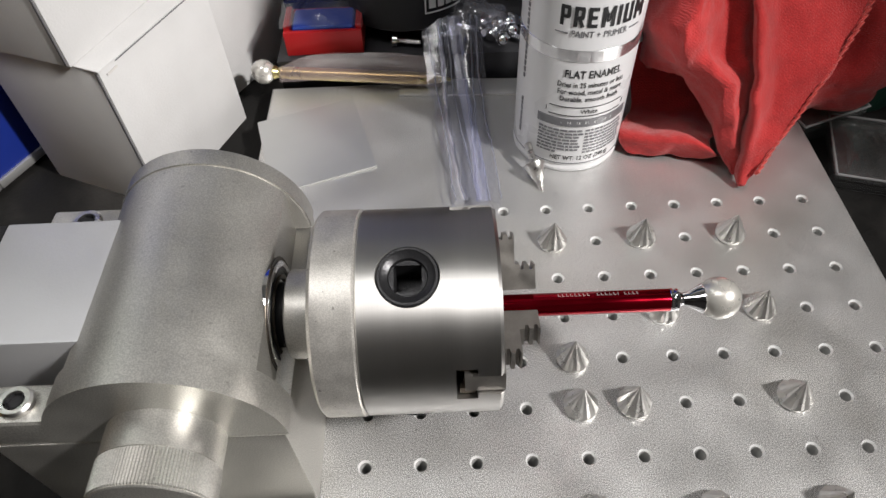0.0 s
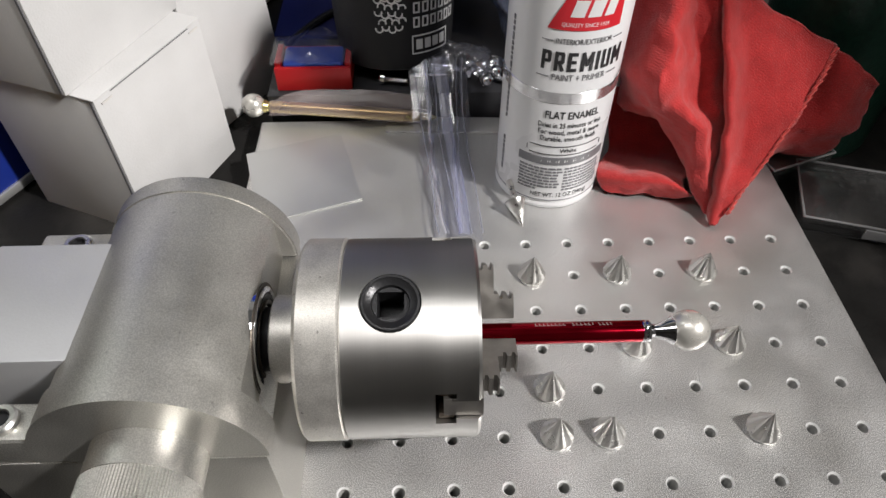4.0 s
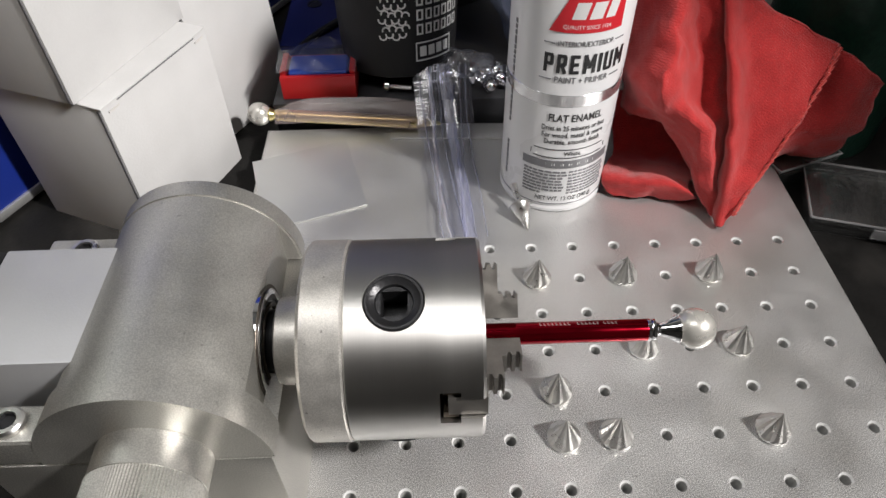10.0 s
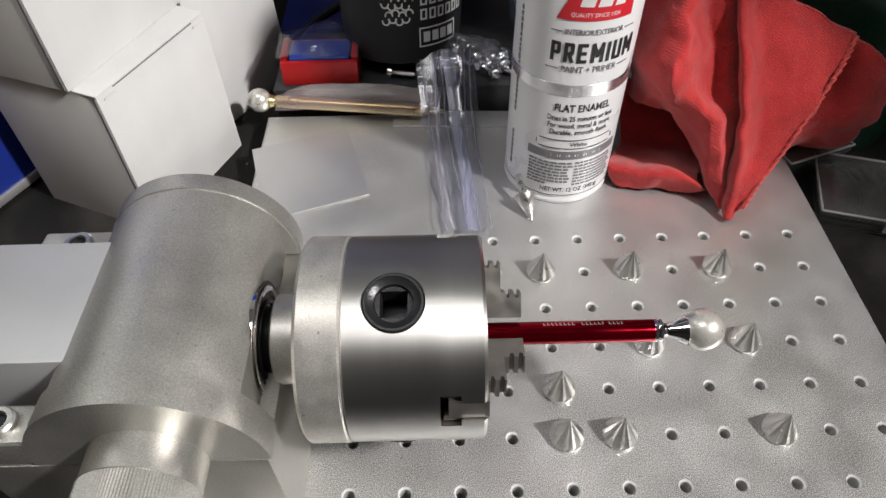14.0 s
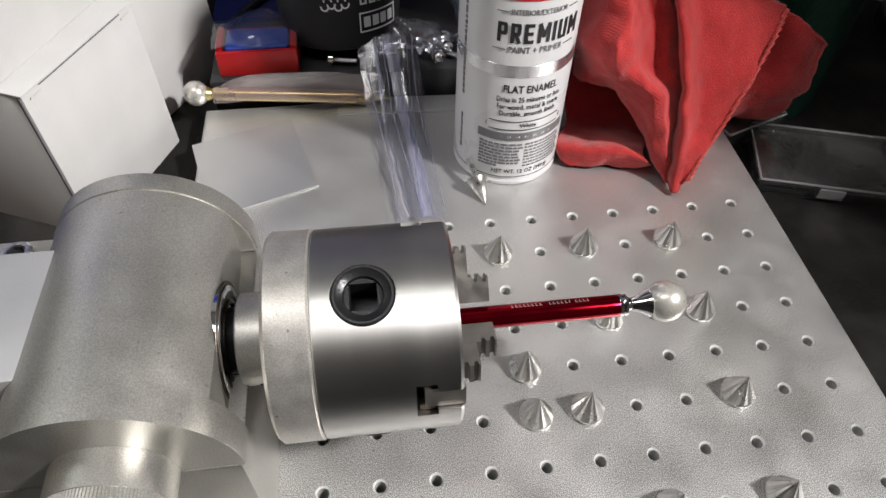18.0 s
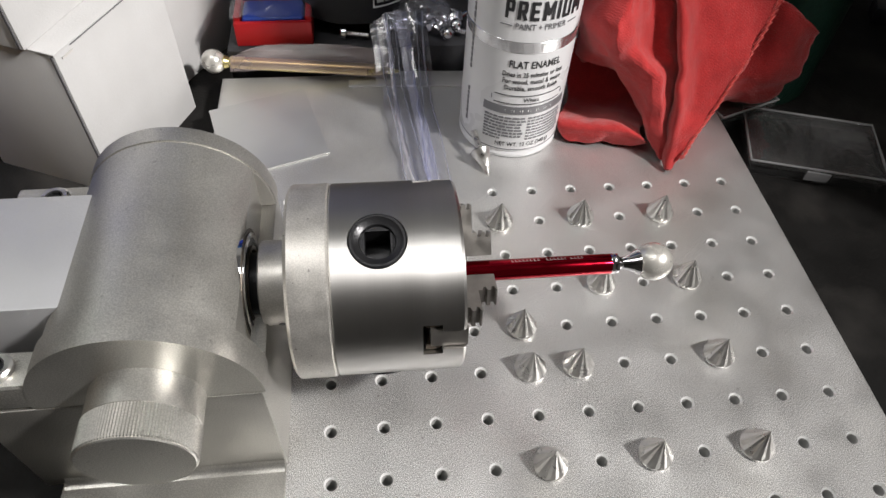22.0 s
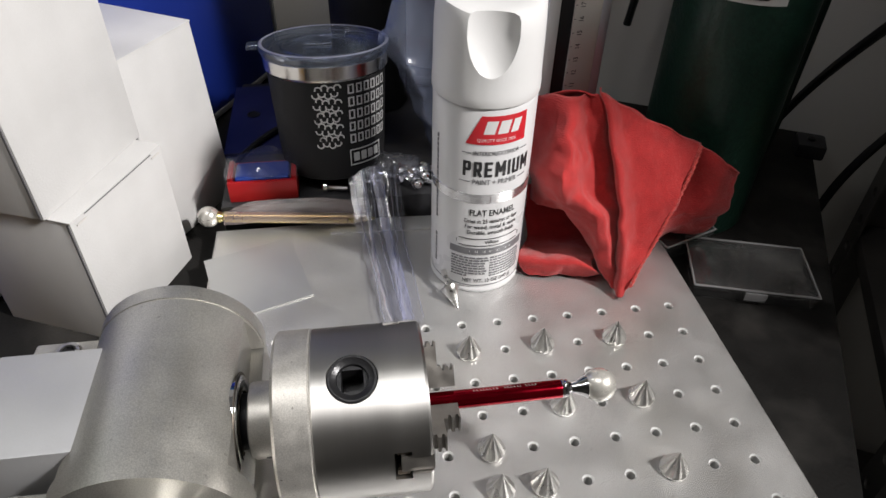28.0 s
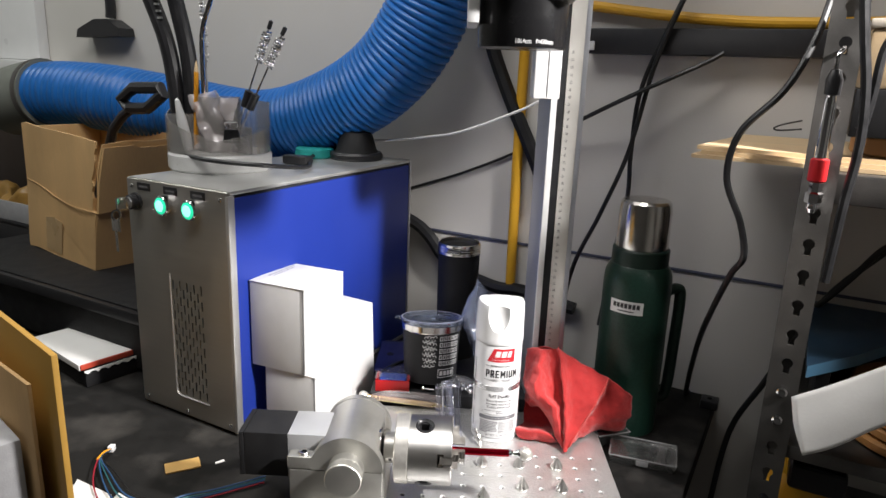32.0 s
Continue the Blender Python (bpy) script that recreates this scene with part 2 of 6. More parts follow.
    if sheen:
        bs.inputs["Sheen Weight"].default_value = sheen
        bs.inputs["Sheen Roughness"].default_value = 0.6
    if emit:
        bs.inputs["Emission Color"].default_value = col
        bs.inputs["Emission Strength"].default_value = emit
    if bump:
        bp = nt.nodes.new("ShaderNodeBump")
        bp.inputs["Strength"].default_value, bp.inputs["Distance"].default_value = min(1, bump), 0.0006
        height = fine.outputs["Fac"]
        for axis in ("DIAGONAL", "Z") if weave else ():
            wv, ad = nt.nodes.new("ShaderNodeTexWave"), nt.nodes.new("ShaderNodeMath")
            wv.bands_direction = axis
            wv.inputs["Scale"].default_value, wv.inputs["Distortion"].default_value = weave, 3.5
            wv.inputs["Detail Scale"].default_value = 3.0
            nt.links.new(tc.outputs["Object"], wv.inputs["Vector"])
            ad.operation = "MULTIPLY_ADD"
            nt.links.new(wv.outputs["Fac"], ad.inputs[0])
            ad.inputs[1].default_value = 0.16
            nt.links.new(height, ad.inputs[2])
            height = ad.outputs[0]
        nt.links.new(height, bp.inputs["Height"])
        nt.links.new(bp.outputs[0], bs.inputs["Normal"])
    return m



def film(name, tint, rough=0.1, haze=0.06, haze_col=(0.8, 0.82, 0.9), gloss=0.05):
    """Thin clear plastic: mostly let through, with a gloss that grows at grazing angles and a little haze."""
    m = bpy.data.materials.new(name)
    m.use_nodes = True
    nt = m.node_tree
    nt.nodes.remove(nt.nodes["Principled BSDF"])
    out = nt.nodes["Material Output"]
    clear, shine, dull = nt.nodes.new("ShaderNodeBsdfTransparent"), nt.nodes.new("ShaderNodeBsdfGlossy"), nt.nodes.new("ShaderNodeBsdfDiffuse")
    clear.inputs[0].default_value = (*tint, 1)
    shine.inputs["Roughness"].default_value = rough
    tc, nz, bp = nt.nodes.new("ShaderNodeTexCoord"), nt.nodes.new("ShaderNodeTexNoise"), nt.nodes.new("ShaderNodeBump")
    nz.inputs["Scale"].default_value, nz.inputs["Detail"].default_value = 140.0, 4.0
    nt.links.new(tc.outputs["Object"], nz.inputs["Vector"])
    bp.inputs["Strength"].default_value, bp.inputs["Distance"].default_value = 0.5, 0.001
    nt.links.new(nz.outputs["Fac"], bp.inputs["Height"])
    nt.links.new(bp.outputs[0], shine.inputs["Normal"])
    dull.inputs[0].default_value = (*haze_col, 1)
    lw, rg = nt.nodes.new("ShaderNodeLayerWeight"), nt.nodes.new("ShaderNodeMapRange")
    lw.inputs[0].default_value = 0.25
    nt.links.new(lw.outputs["Fresnel"], rg.inputs["Value"])
    rg.inputs["From Max"].default_value, rg.inputs["To Min"].default_value, rg.inputs["To Max"].default_value = 1.0, gloss, 0.75
    a, b = nt.nodes.new("ShaderNodeMixShader"), nt.nodes.new("ShaderNodeMixShader")
    a.inputs[0].default_value = haze
    nt.links.new(clear.outputs[0], a.inputs[1])
    nt.links.new(dull.outputs[0], a.inputs[2])
    nt.links.new(rg.outputs[0], b.inputs[0])
    nt.links.new(a.outputs[0], b.inputs[1])
    nt.links.new(shine.outputs[0], b.inputs[2])
    nt.links.new(b.outputs[0], out.inputs["Surface"])
    return m


FILM = film("clear_film", (0.93, 0.94, 0.98), 0.14, 0.035, (0.80, 0.81, 0.95), 0.09)
# bluish haze standing in for reflections along folds and rims of clear plastic
SHEEN_FILM = film("sheen_film", (0.86, 0.87, 0.98), 0.30, 0.20, (0.74, 0.75, 0.92), 0.05)
FILM_MILKY = film("milky_film", (0.72, 0.80, 0.97), 0.20, 0.27, (0.55, 0.63, 0.88), 0.08)
# clear film; the red tray's reflection is put in as a pink tint
FILM_RED_CAST = film("red_cast_film", (0.90, 0.80, 0.79), 0.26, 0.20, (0.70, 0.58, 0.57), 0.02)
BAG_FILM = film("crumpled_bag_film", (0.90, 0.86, 0.86), 0.20, 0.34, (0.80, 0.73, 0.73), 0.04)
CLEAR = film("clear_plastic", (0.86, 0.90, 0.97), 0.05, 0.03, (0.6, 0.7, 0.9), 0.08)
CASE = film("clear_case_plastic", (0.82, 0.82, 0.82), 0.08, 0.06, (0.55, 0.55, 0.55), 0.12)
ORGANISER = film("clear_organiser", (0.90, 0.89, 0.88), 0.12, 0.17, (0.7, 0.69, 0.67), 0.06)
PLATE = mat("blasted_aluminium", (0.765, 0.76, 0.75), 0.37, 0.75, 0.09, 30, 0.14, 2600, 0.07, speck=0.57, sscale=2250, pits=0.35, pscale=260, second=(0.60, 0.57, 0.49), patch=0.30)
BORE = mat("machined_chamfer", (0.86, 0.86, 0.85), 0.40, 0.35, 0.05, 200, 0.2, 1500)
# hole walls and floors: the shade down the bore is put into the colour
BORE_FLOOR = mat("shaded_bore", (0.38, 0.38, 0.37), 0.7, 0.0, 0.2, 200, 0.2, 900)
CAST = mat("cast_aluminium", (0.57, 0.56, 0.525), 0.40, 0.88, 0.10, 40, 0.10, 2600, 0.07, speck=0.18, sscale=2000, pits=0.25, pscale=420)
CAST_RING = mat("cast_iron_ring", (0.60, 0.58, 0.545), 0.42, 0.75, 0.08, 160, 0.08, 2600, 0.06, speck=0.14, sscale=2000, pits=0.55, pscale=420)
STEEL = mat("turned_steel", (0.56, 0.55, 0.535), 0.42, 1.0, 0.08, 18, 0.03, 900, 0.03, stretch=(3.0, 0.03, 0.03))
turning = STEEL.node_tree.nodes.new("ShaderNodeTangent")     # lathe grooves run round the x axis and spread the gloss along it
turning.direction_type, turning.axis = "RADIAL", "X"
steel_shader = STEEL.node_tree.nodes["Principled BSDF"]
STEEL.node_tree.links.new(turning.outputs[0], steel_shader.inputs["Tangent"])
steel_shader.inputs["Anisotropic"].default_value, steel_shader.inputs["Anisotropic Rotation"].default_value = 0.75, 0.25
SPIKE = mat("bright_steel", (0.64, 0.63, 0.61), 0.30, 1.0, 0.08, 200, 0.08, 1500, 0.05, island=0.12)
JAW = mat("ground_steel", (0.36, 0.34, 0.315), 0.34, 0.9, 0.15, 150, 0.1, 1500, 0.06)
JAW_DARK = mat("oiled_steel", (0.12, 0.10, 0.08), 0.4, 0.8, 0.3, 120, 0.3, 700, 0.1)
CHROME = mat("chrome", (0.80, 0.80, 0.82), 0.06, 1.0, 0.03, 40, 0.0, 600, 0.03)
BRUSHED = mat("brushed_steel", (0.62, 0.60, 0.57), 0.2, 1.0, 0.05, 30, 0.0, 800, 0.04)
BLACK_OX = mat("black_oxide", (0.025, 0.025, 0.027), 0.35, 0.4, 0.2, 80, 0.2, 900)
BLACK_COAT = mat("black_powder_coat", (0.010, 0.010, 0.011), 0.6, 0.0, 0.15, 40, 0.4, 1800, spec=0.35)
BLACK_PLASTIC = mat("black_plastic", (0.018, 0.018, 0.02), 0.38, 0.0, 0.2, 60, 0.15, 900)
BLACK_CABLE = mat("black_cable", (0.010, 0.010, 0.011), 0.42, 0.0, 0.2, 60, 0.1, 900)
RED_ALU = mat("red_anodised", (0.30, 0.003, 0.014), 0.12, 0.95, 0.06, 60, 0.0, 900, 0.04)
PEARL = mat("pearl", (0.66, 0.64, 0.59), 0.30, 0.55, 0.05, 120, 0.04, 500, 0.05, coat=1.0)
GOLD = mat("gold_lacquer", (0.58, 0.50, 0.23), 0.30, 0.95, 0.06, 60, 0.0, 900, 0.05)
CARD = mat("white_card", (0.62, 0.615, 0.61), 0.62, 0.0, 0.05, 30, 0.2, 700, 0.05, second=(0.57, 0.56, 0.55), patch=0.4)
CARD_EDGE = mat("card_edge", (0.62, 0.60, 0.58), 0.8, 0.0, 0.1, 60, 0.2, 700)
INK = mat("black_ink", (0.02, 0.02, 0.022), 0.45, 0.0, 0.1, 60)
INK_GREY = mat("grey_ink", (0.16, 0.16, 0.17), 0.4, 0.1, 0.1, 60)
PALE_INK = mat("silver_print", (0.62, 0.62, 0.62), 0.35, 0.3, 0.05, 60)
CAN_WHITE = mat("white_can_print", (0.66, 0.66, 0.67), 0.3, 0.0, 0.03, 25, 0.0, 700, 0.05, coat=0.3)
CAN_SILVER = mat("silver_can_band", (0.72, 0.72, 0.74), 0.18, 0.9, 0.05, 25, 0.0, 700, 0.04)
CAP_WHITE = mat("white_cap_plastic", (0.68, 0.68, 0.68), 0.42, 0.0, 0.03, 25, 0.05, 900, 0.04)
LOGO_RED = mat("red_print", (0.55, 0.02, 0.03), 0.35, 0.0, 0.04, 40)
CLOTH = mat("red_microfibre", (0.43, 0.027, 0.027), 0.95, 0.0, 0.16, 120, 1.0, 1300, 0.04, sheen=0.24, spec=0.06, speck=0.14, sscale=1300, weave=240)
SEAM = mat("red_overlock", (0.60, 0.06, 0.05), 0.9, 0.0, 0.3, 300, 0.8, 1500, sheen=0.4, spec=0.1)
BLUE_PANEL = mat("blue_panel", (0.013, 0.034, 0.27), 0.42, 0.1, 0.05, 8, 0.15, 1200, 0.05)
BLUE_BASE = mat("blue_base_paint", (0.016, 0.019, 0.080), 0.4, 0.1, 0.15, 30, 0.2, 900)
SLATE = mat("dark_base_paint", (0.030, 0.030, 0.033), 0.4, 0.2, 0.15, 30, 0.3, 900)
CAB_FRONT = mat("anodised_front", (0.42, 0.41, 0.38), 0.4, 0.8, 0.05, 10, 0.15, 1500, 0.05, stretch=(1, 1, 14))
CAB_TRIM = mat("silver_trim", (0.62, 0.62, 0.61), 0.4, 0.8, 0.06, 20, 0.3, 1000)
GREEN_LIT = mat("lit_green_lens", (0.02, 0.70, 0.38), 0.3, 0.0, 0.02, 40, emit=0.55)
GREEN_CORE = mat("lit_green_core", (0.30, 0.95, 0.68), 0.3, 0.0, 0.02, 40, emit=0.75)
HOSE = mat("blue_hose", (0.012, 0.125, 0.42), 0.36, 0.0, 0.15, 20, 0.15, 500, 0.06)
HOSE_CUFF = mat("grey_hose_cuff", (0.16, 0.17, 0.15), 0.5, 0.0, 0.12, 30, 0.3, 700)
FOAM = mat("grey_foam", (0.35, 0.35, 0.36), 0.9, 0.0, 0.1, 60, 0.6, 900)
THERMOS = mat("hammered_green", (0.008, 0.031, 0.021), 0.40, 0.15, 0.30, 260, 0.7, 420, 0.06, coat=0.15)
THERMOS_DARK = mat("dark_green_plastic", (0.006, 0.020, 0.014), 0.45, 0.0, 0.15, 60, 0.2, 700)
LABEL = mat("silver_label", (0.66, 0.66, 0.65), 0.35, 0.3, 0.04, 60)
WALL = mat("wall_paint", (0.55, 0.53, 0.50), 0.75, 0.0, 0.04, 3, 0.2, 300, 0.05, second=(0.48, 0.45, 0.42), patch=0.3)
# for the unseen south wall, set dark to dim what the metal reflects
DARK_WALL = mat("dimming_wall", (0.20, 0.19, 0.18), 0.8, 0.0, 0.08, 3, 0.2, 300)
SEAM_PAINT = mat("wall_joint", (0.06, 0.065, 0.10), 0.7, 0.0, 0.2, 30)
CEIL = mat("ceiling_paint", (0.7, 0.7, 0.69), 0.85, 0.0, 0.03, 3, 0.2, 300)
# the floor is out of view, darkened for the same dimmer reflections
FLOOR = mat("concrete_floor", (0.13, 0.125, 0.12), 0.7, 0.0, 0.15, 4, 0.4, 120, second=(0.09, 0.085, 0.08), patch=0.5)
BENCH = mat("black_bench_mat", (0.010, 0.0095, 0.009), 0.68, 0.0, 0.3, 30, 0.5, 400, 0.12, second=(0.085, 0.079, 0.072), patch=0.42, spec=0.2)
YELLOW = mat("yellow_cord", (0.62, 0.33, 0.02), 0.5, 0.0, 0.08, 20)
WHITE_CORD = mat("white_cord", (0.72, 0.72, 0.72), 0.45, 0.0, 0.05, 20)
RULER = mat("ruler_enamel", (0.66, 0.64, 0.60), 0.4, 0.2, 0.05, 40, 0.1, 900)
EXTRUSION = mat("anodised_extrusion", (0.60, 0.62, 0.68), 0.32, 0.75, 0.05, 12, 0.15, 1200, 0.05, stretch=(1, 1, 0.05))
HEAD_WHITE = mat("white_enamel", (0.72, 0.72, 0.72), 0.35, 0.0, 0.03, 20, 0.1, 900)
RAIL = mat("grey_slotted_steel", (0.12, 0.115, 0.11), 0.42, 0.75, 0.2, 30, 0.3, 600, 0.08, second=(0.22, 0.20, 0.18), patch=0.4)
PLY = mat("plywood_face", (0.60, 0.44, 0.26), 0.65, 0.0, 0.12, 14, 0.3, 300, stretch=(0.3, 3, 3))
KRAFT = mat("brown_cardboard", (0.60, 0.385, 0.175), 0.8, 0.0, 0.14, 12, 0.35, 260, second=(0.38, 0.235, 0.105), patch=0.5, stretch=(1, 1, 0.2))
DARK_BROWN = mat("dark_brown_board", (0.030, 0.020, 0.015), 0.6, 0.0, 0.2, 12, 0.2, 300)
AMBER = mat("amber_plastic", (0.30, 0.17, 0.045), 0.35, 0.0, 0.2, 30, 0.2, 300)
TAPE = mat("packing_tape", (0.50, 0.34, 0.17), 0.3, 0.0, 0.08, 20)
PAPER = mat("white_paper", (0.74, 0.73, 0.71), 0.7, 0.0, 0.05, 14, 0.2, 300)
RED_EDGE = mat("red_card_edge", (0.50, 0.06, 0.03), 0.6, 0.0, 0.12, 40)
NAVY = mat("navy_board", (0.012, 0.035, 0.065), 0.55, 0.0, 0.12, 12, 0.2, 300)
TEAL_EDGE = mat("teal_edge", (0.06, 0.16, 0.26), 0.5, 0.0, 0.1, 20)
TEAL = mat("teal_plastic", (0.02, 0.30, 0.28), 0.4, 0.0, 0.08, 20)
BLUE_PLASTIC = mat("blue_plastic", (0.015, 0.05, 0.30), 0.35, 0.0, 0.08, 30)
RED_PLASTIC = mat("red_plastic", (0.42, 0.012, 0.015), 0.4, 0.0, 0.08, 30)
RED_WIRE = mat("red_wire", (0.28, 0.015, 0.03), 0.45, 0.0, 0.08, 30)
TEAL_WIRE = mat("teal_wire", (0.02, 0.10, 0.12), 0.45, 0.0, 0.08, 30)
BLUE_WIRE = mat("blue_wire", (0.02, 0.07, 0.17), 0.45, 0.0, 0.08, 30)
YELLOW_BOARD = mat("yellow_board", (0.46, 0.26, 0.05), 0.6, 0.0, 0.08, 12, 0.2, 300)
PENCIL = mat("pencil_paint", (0.70, 0.30, 0.02), 0.35, 0.0, 0.06, 30)
WOOD = mat("turned_wood", (0.45, 0.22, 0.07), 0.5, 0.0, 0.15, 20, 0.3, 300, stretch=(1, 6, 1))
BLACK_GLASS = mat("black_housing", (0.012, 0.012, 0.013), 0.22, 0.2, 0.1, 30)
MARK = mat("white_marking", (0.75, 0.75, 0.75), 0.5)
ENGRAVED = mat("engraved_metal", (0.42, 0.34, 0.34), 0.4, 0.5)


# ---- the room ----
def structure(name, bm, material, label, m=ROOM):
    ob = part(name, bm, material)
    ob.matrix_basis = m
    return tagged(ob, label, name.split("_")[0], kind="structure")


U0, U1, V0 = -2.2, 1.5, -3.0
structure("floor", box(U0 - 0.1, U1 + 0.1, V0 - 0.1, 0.1, -0.06, 0.0), FLOOR, "grey concrete workshop floor under the bench")
structure("ceiling", box(U0 - 0.1, U1 + 0.1, V0 - 0.1, 0.1, 2.4, 2.46), CEIL, "plain white painted workshop ceiling")
structure("wall_north", box(U0 - 0.1, U1 + 0.1, 0.0, 0.1, 0.0, 2.4), WALL, "plain light grey painted wall behind the bench")
structure("wall_south", box(U0 - 0.1, U1 + 0.1, V0 - 0.1, V0, 0.0, 2.4), DARK_WALL, "unseen plain workshop wall, darkened to dim reflections")
structure("wall_east", box(U1, U1 + 0.1, V0, 0.0, 0.0, 2.4), WALL, "plain light grey painted workshop wall")
structure("wall_west", box(U0 - 0.1, U0, V0, 0.0, 0.0, 2.4), WALL, "plain light grey painted workshop wall")
structure("trim", box(-0.9, 1.2, -0.003, 0.002, 0.9595, 0.9645, 0.001), SEAM_PAINT, "thin dark blue joint line along the wall")

# ---- the bench ----
bench = thing("workbench", ROOM, "black-topped workbench with a worn scuffed mat surface", "workbench")
part("tabletop", box(-1.75, 0.46, -0.86, -0.004, TABLE - 0.035, TABLE, 0.004), BENCH, bench)
for bu in (-1.68, 0.39):
    for bv in (-0.80, -0.08):
        part("leg", box(bu - 0.03, bu + 0.03, bv - 0.03, bv + 0.03, 0.0, TABLE - 0.035, 0.003), RAIL, bench)
part("apron", box(-1.65, 0.36, -0.80, -0.78, TABLE - 0.12, TABLE - 0.035, 0.002), RAIL, bench)

# ---- the drilled plate ----
HOLES_I, HOLES_J, PITCH = range(-5, 8), range(0, 9), 0.025
PX0, PX1, PY0, PY1 = -0.152, 0.198, -0.226, 0.126


def drilled_plate():
    bm = bmesh.new()
    seg = 16
    half = PITCH / 2
    gx0, gx1 = HOLES_I[0] * PITCH - half, HOLES_I[-1] * PITCH + half
    gy1, gy0 = half, -HOLES_J[-1] * PITCH - half
    for i in HOLES_I:
        for j in HOLES_J:
            cx, cy = i * PITCH, -j * PITCH
            rings = []
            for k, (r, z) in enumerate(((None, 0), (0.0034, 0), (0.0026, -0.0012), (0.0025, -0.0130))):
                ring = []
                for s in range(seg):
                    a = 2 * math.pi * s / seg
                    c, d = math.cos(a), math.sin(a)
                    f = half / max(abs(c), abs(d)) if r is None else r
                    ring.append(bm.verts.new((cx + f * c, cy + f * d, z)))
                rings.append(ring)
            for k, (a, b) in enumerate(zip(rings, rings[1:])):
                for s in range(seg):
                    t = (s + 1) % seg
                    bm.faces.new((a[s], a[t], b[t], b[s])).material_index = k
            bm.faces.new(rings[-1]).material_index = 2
    e = 0.0012

    def quad(x0, x1, y0, y1):
        bm.faces.new([bm.verts.new(p) for p in ((x0, y0, 0), (x1, y0, 0), (x1, y1, 0), (x0, y1, 0))])
    quad(PX0 + e, gx0, PY0 + e, PY1 - e)
    quad(gx1, PX1 - e, PY0 + e, PY1 - e)
    quad(gx0, gx1, gy1, PY1 - e)
    quad(gx0, gx1, PY0 + e, gy0)
    top = [(PX0 + e, PY0 + e), (PX1 - e, PY0 + e), (PX1 - e, PY1 - e), (PX0 + e, PY1 - e)]
    low = [(PX0, PY0), (PX1, PY0), (PX1, PY1), (PX0, PY1)]
    for k in range(4):
        n = (k + 1) % 4
        bm.faces.new([bm.verts.new(p) for p in ((*top[k], 0), (*low[k], -e), (*low[n], -e), (*top[n], 0))])
        bm.faces.new([bm.verts.new(p) for p in ((*low[k], -e), (*low[k], TABLE - B), (*low[n], TABLE - B), (*low[n], -e))])
    bm.faces.new([bm.verts.new((*p, TABLE - B)) for p in low])
    bmesh.ops.remove_doubles(bm, verts=bm.verts[:], dist=1e-6)
    return bm


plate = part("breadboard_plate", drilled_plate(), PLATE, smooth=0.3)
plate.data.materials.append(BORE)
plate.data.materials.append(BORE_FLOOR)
plate.matrix_basis = pose(0, 0, B)
tagged(plate, "grey aluminium plate with a grid of drilled holes on a bench", "plate")


# ---- spikes in the plate ----
def spike_bm():
    bm = bmesh.new()
    n = 12
    apex = bm.verts.new((0, 0, 0.0172))
    low, foot, rim = [], [], []
    for i in range(2 * n):
        a = math.pi * i / n
        k = 0.0082 if i % 2 == 0 else 0.0074
        low.append(bm.verts.new((k * math.cos(a), k * math.sin(a), 0.0030)))
        foot.append(bm.verts.new((0.0081 * math.cos(a), 0.0081 * math.sin(a), 0.0018)))
        rim.append(bm.verts.new((0.0076 * math.cos(a), 0.0076 * math.sin(a), 0.0)))
    for i in range(2 * n):
        j = (i + 1) % (2 * n)
        bm.faces.new((low[i], low[j], apex))
        bm.faces.new((foot[i], foot[j], low[j], low[i]))
        bm.faces.new((rim[i], rim[j], foot[j], foot[i]))
    bm.faces.new(rim[::-1])
    return bm


spike = None
for k, (si, sj) in enumerate(((1, 1), (3, 1), (5, 1), (3, 3), (5, 3), (1, 4), (1, 5), (2, 5), (5, 5), (1, 7), (3, 7), (5, 7))):
    at = pose(si * PITCH, -sj * PITCH, B, random.uniform(-1.5, 1.5), random.uniform(-1.5, 1.5), 37 * k)
    at.translation.z = B + 0.0001
    if spike is None:
        spike = part("spike", spike_bm(), SPIKE, smooth=0)
        spike.matrix_basis = at
        tagged(spike, "shiny fluted steel cone spike standing on the drilled plate", "spike", "cone spikes on the plate")
    else:
        copy_thing(spike, at)

tip, butt = Vector((0.0248, 0.0141, B + 0.0004)), Vector((0.0173, 0.0407, 0.7815))
lean = (butt - tip).to_track_quat("Z", "Y").to_matrix().to_4x4()
lean.translation = tip
loose = thing("loose_spike", lean, "steel cone spike with a threaded stem lying by the spray can", "spike")
span = (butt - tip).length
part("cone", lathe(((0, 0), (0.0064, 0.0168), (0.0066, 0.0178), (0.0056, 0.0186), (0, 0.0187)), 24), SPIKE, loose)
part("stem", lathe([(0, 0.018)] + [(0.0023 if k % 2 else 0.0020, 0.018 + (span - 0.018) * k / 24) for k in range(25)] + [(0, span)], 12), SPIKE, loose)


# ---- rotary axis with chuck ----
AXIS = pose(0, -0.1174, 0.8412, 0, -0.15, -0.4)       # x along the spindle
HX, HZ, HF, HB = -0.134, 0.8372, -0.1645, -0.0598   # housing: axis along y
rotary = thing("rotary_axis", pose(HX, -0.117, B), "grey cast aluminium rotary axis with three-jaw chuck and black motor", "rotary axis")
LOC = Matrix.Translation((-HX, 0.117, -B))


def rot_part(name, bm, material, label="", parent=None, smooth=0.45):
    return part(name, to_world(bm, LOC), material, parent or rotary, label, smooth)


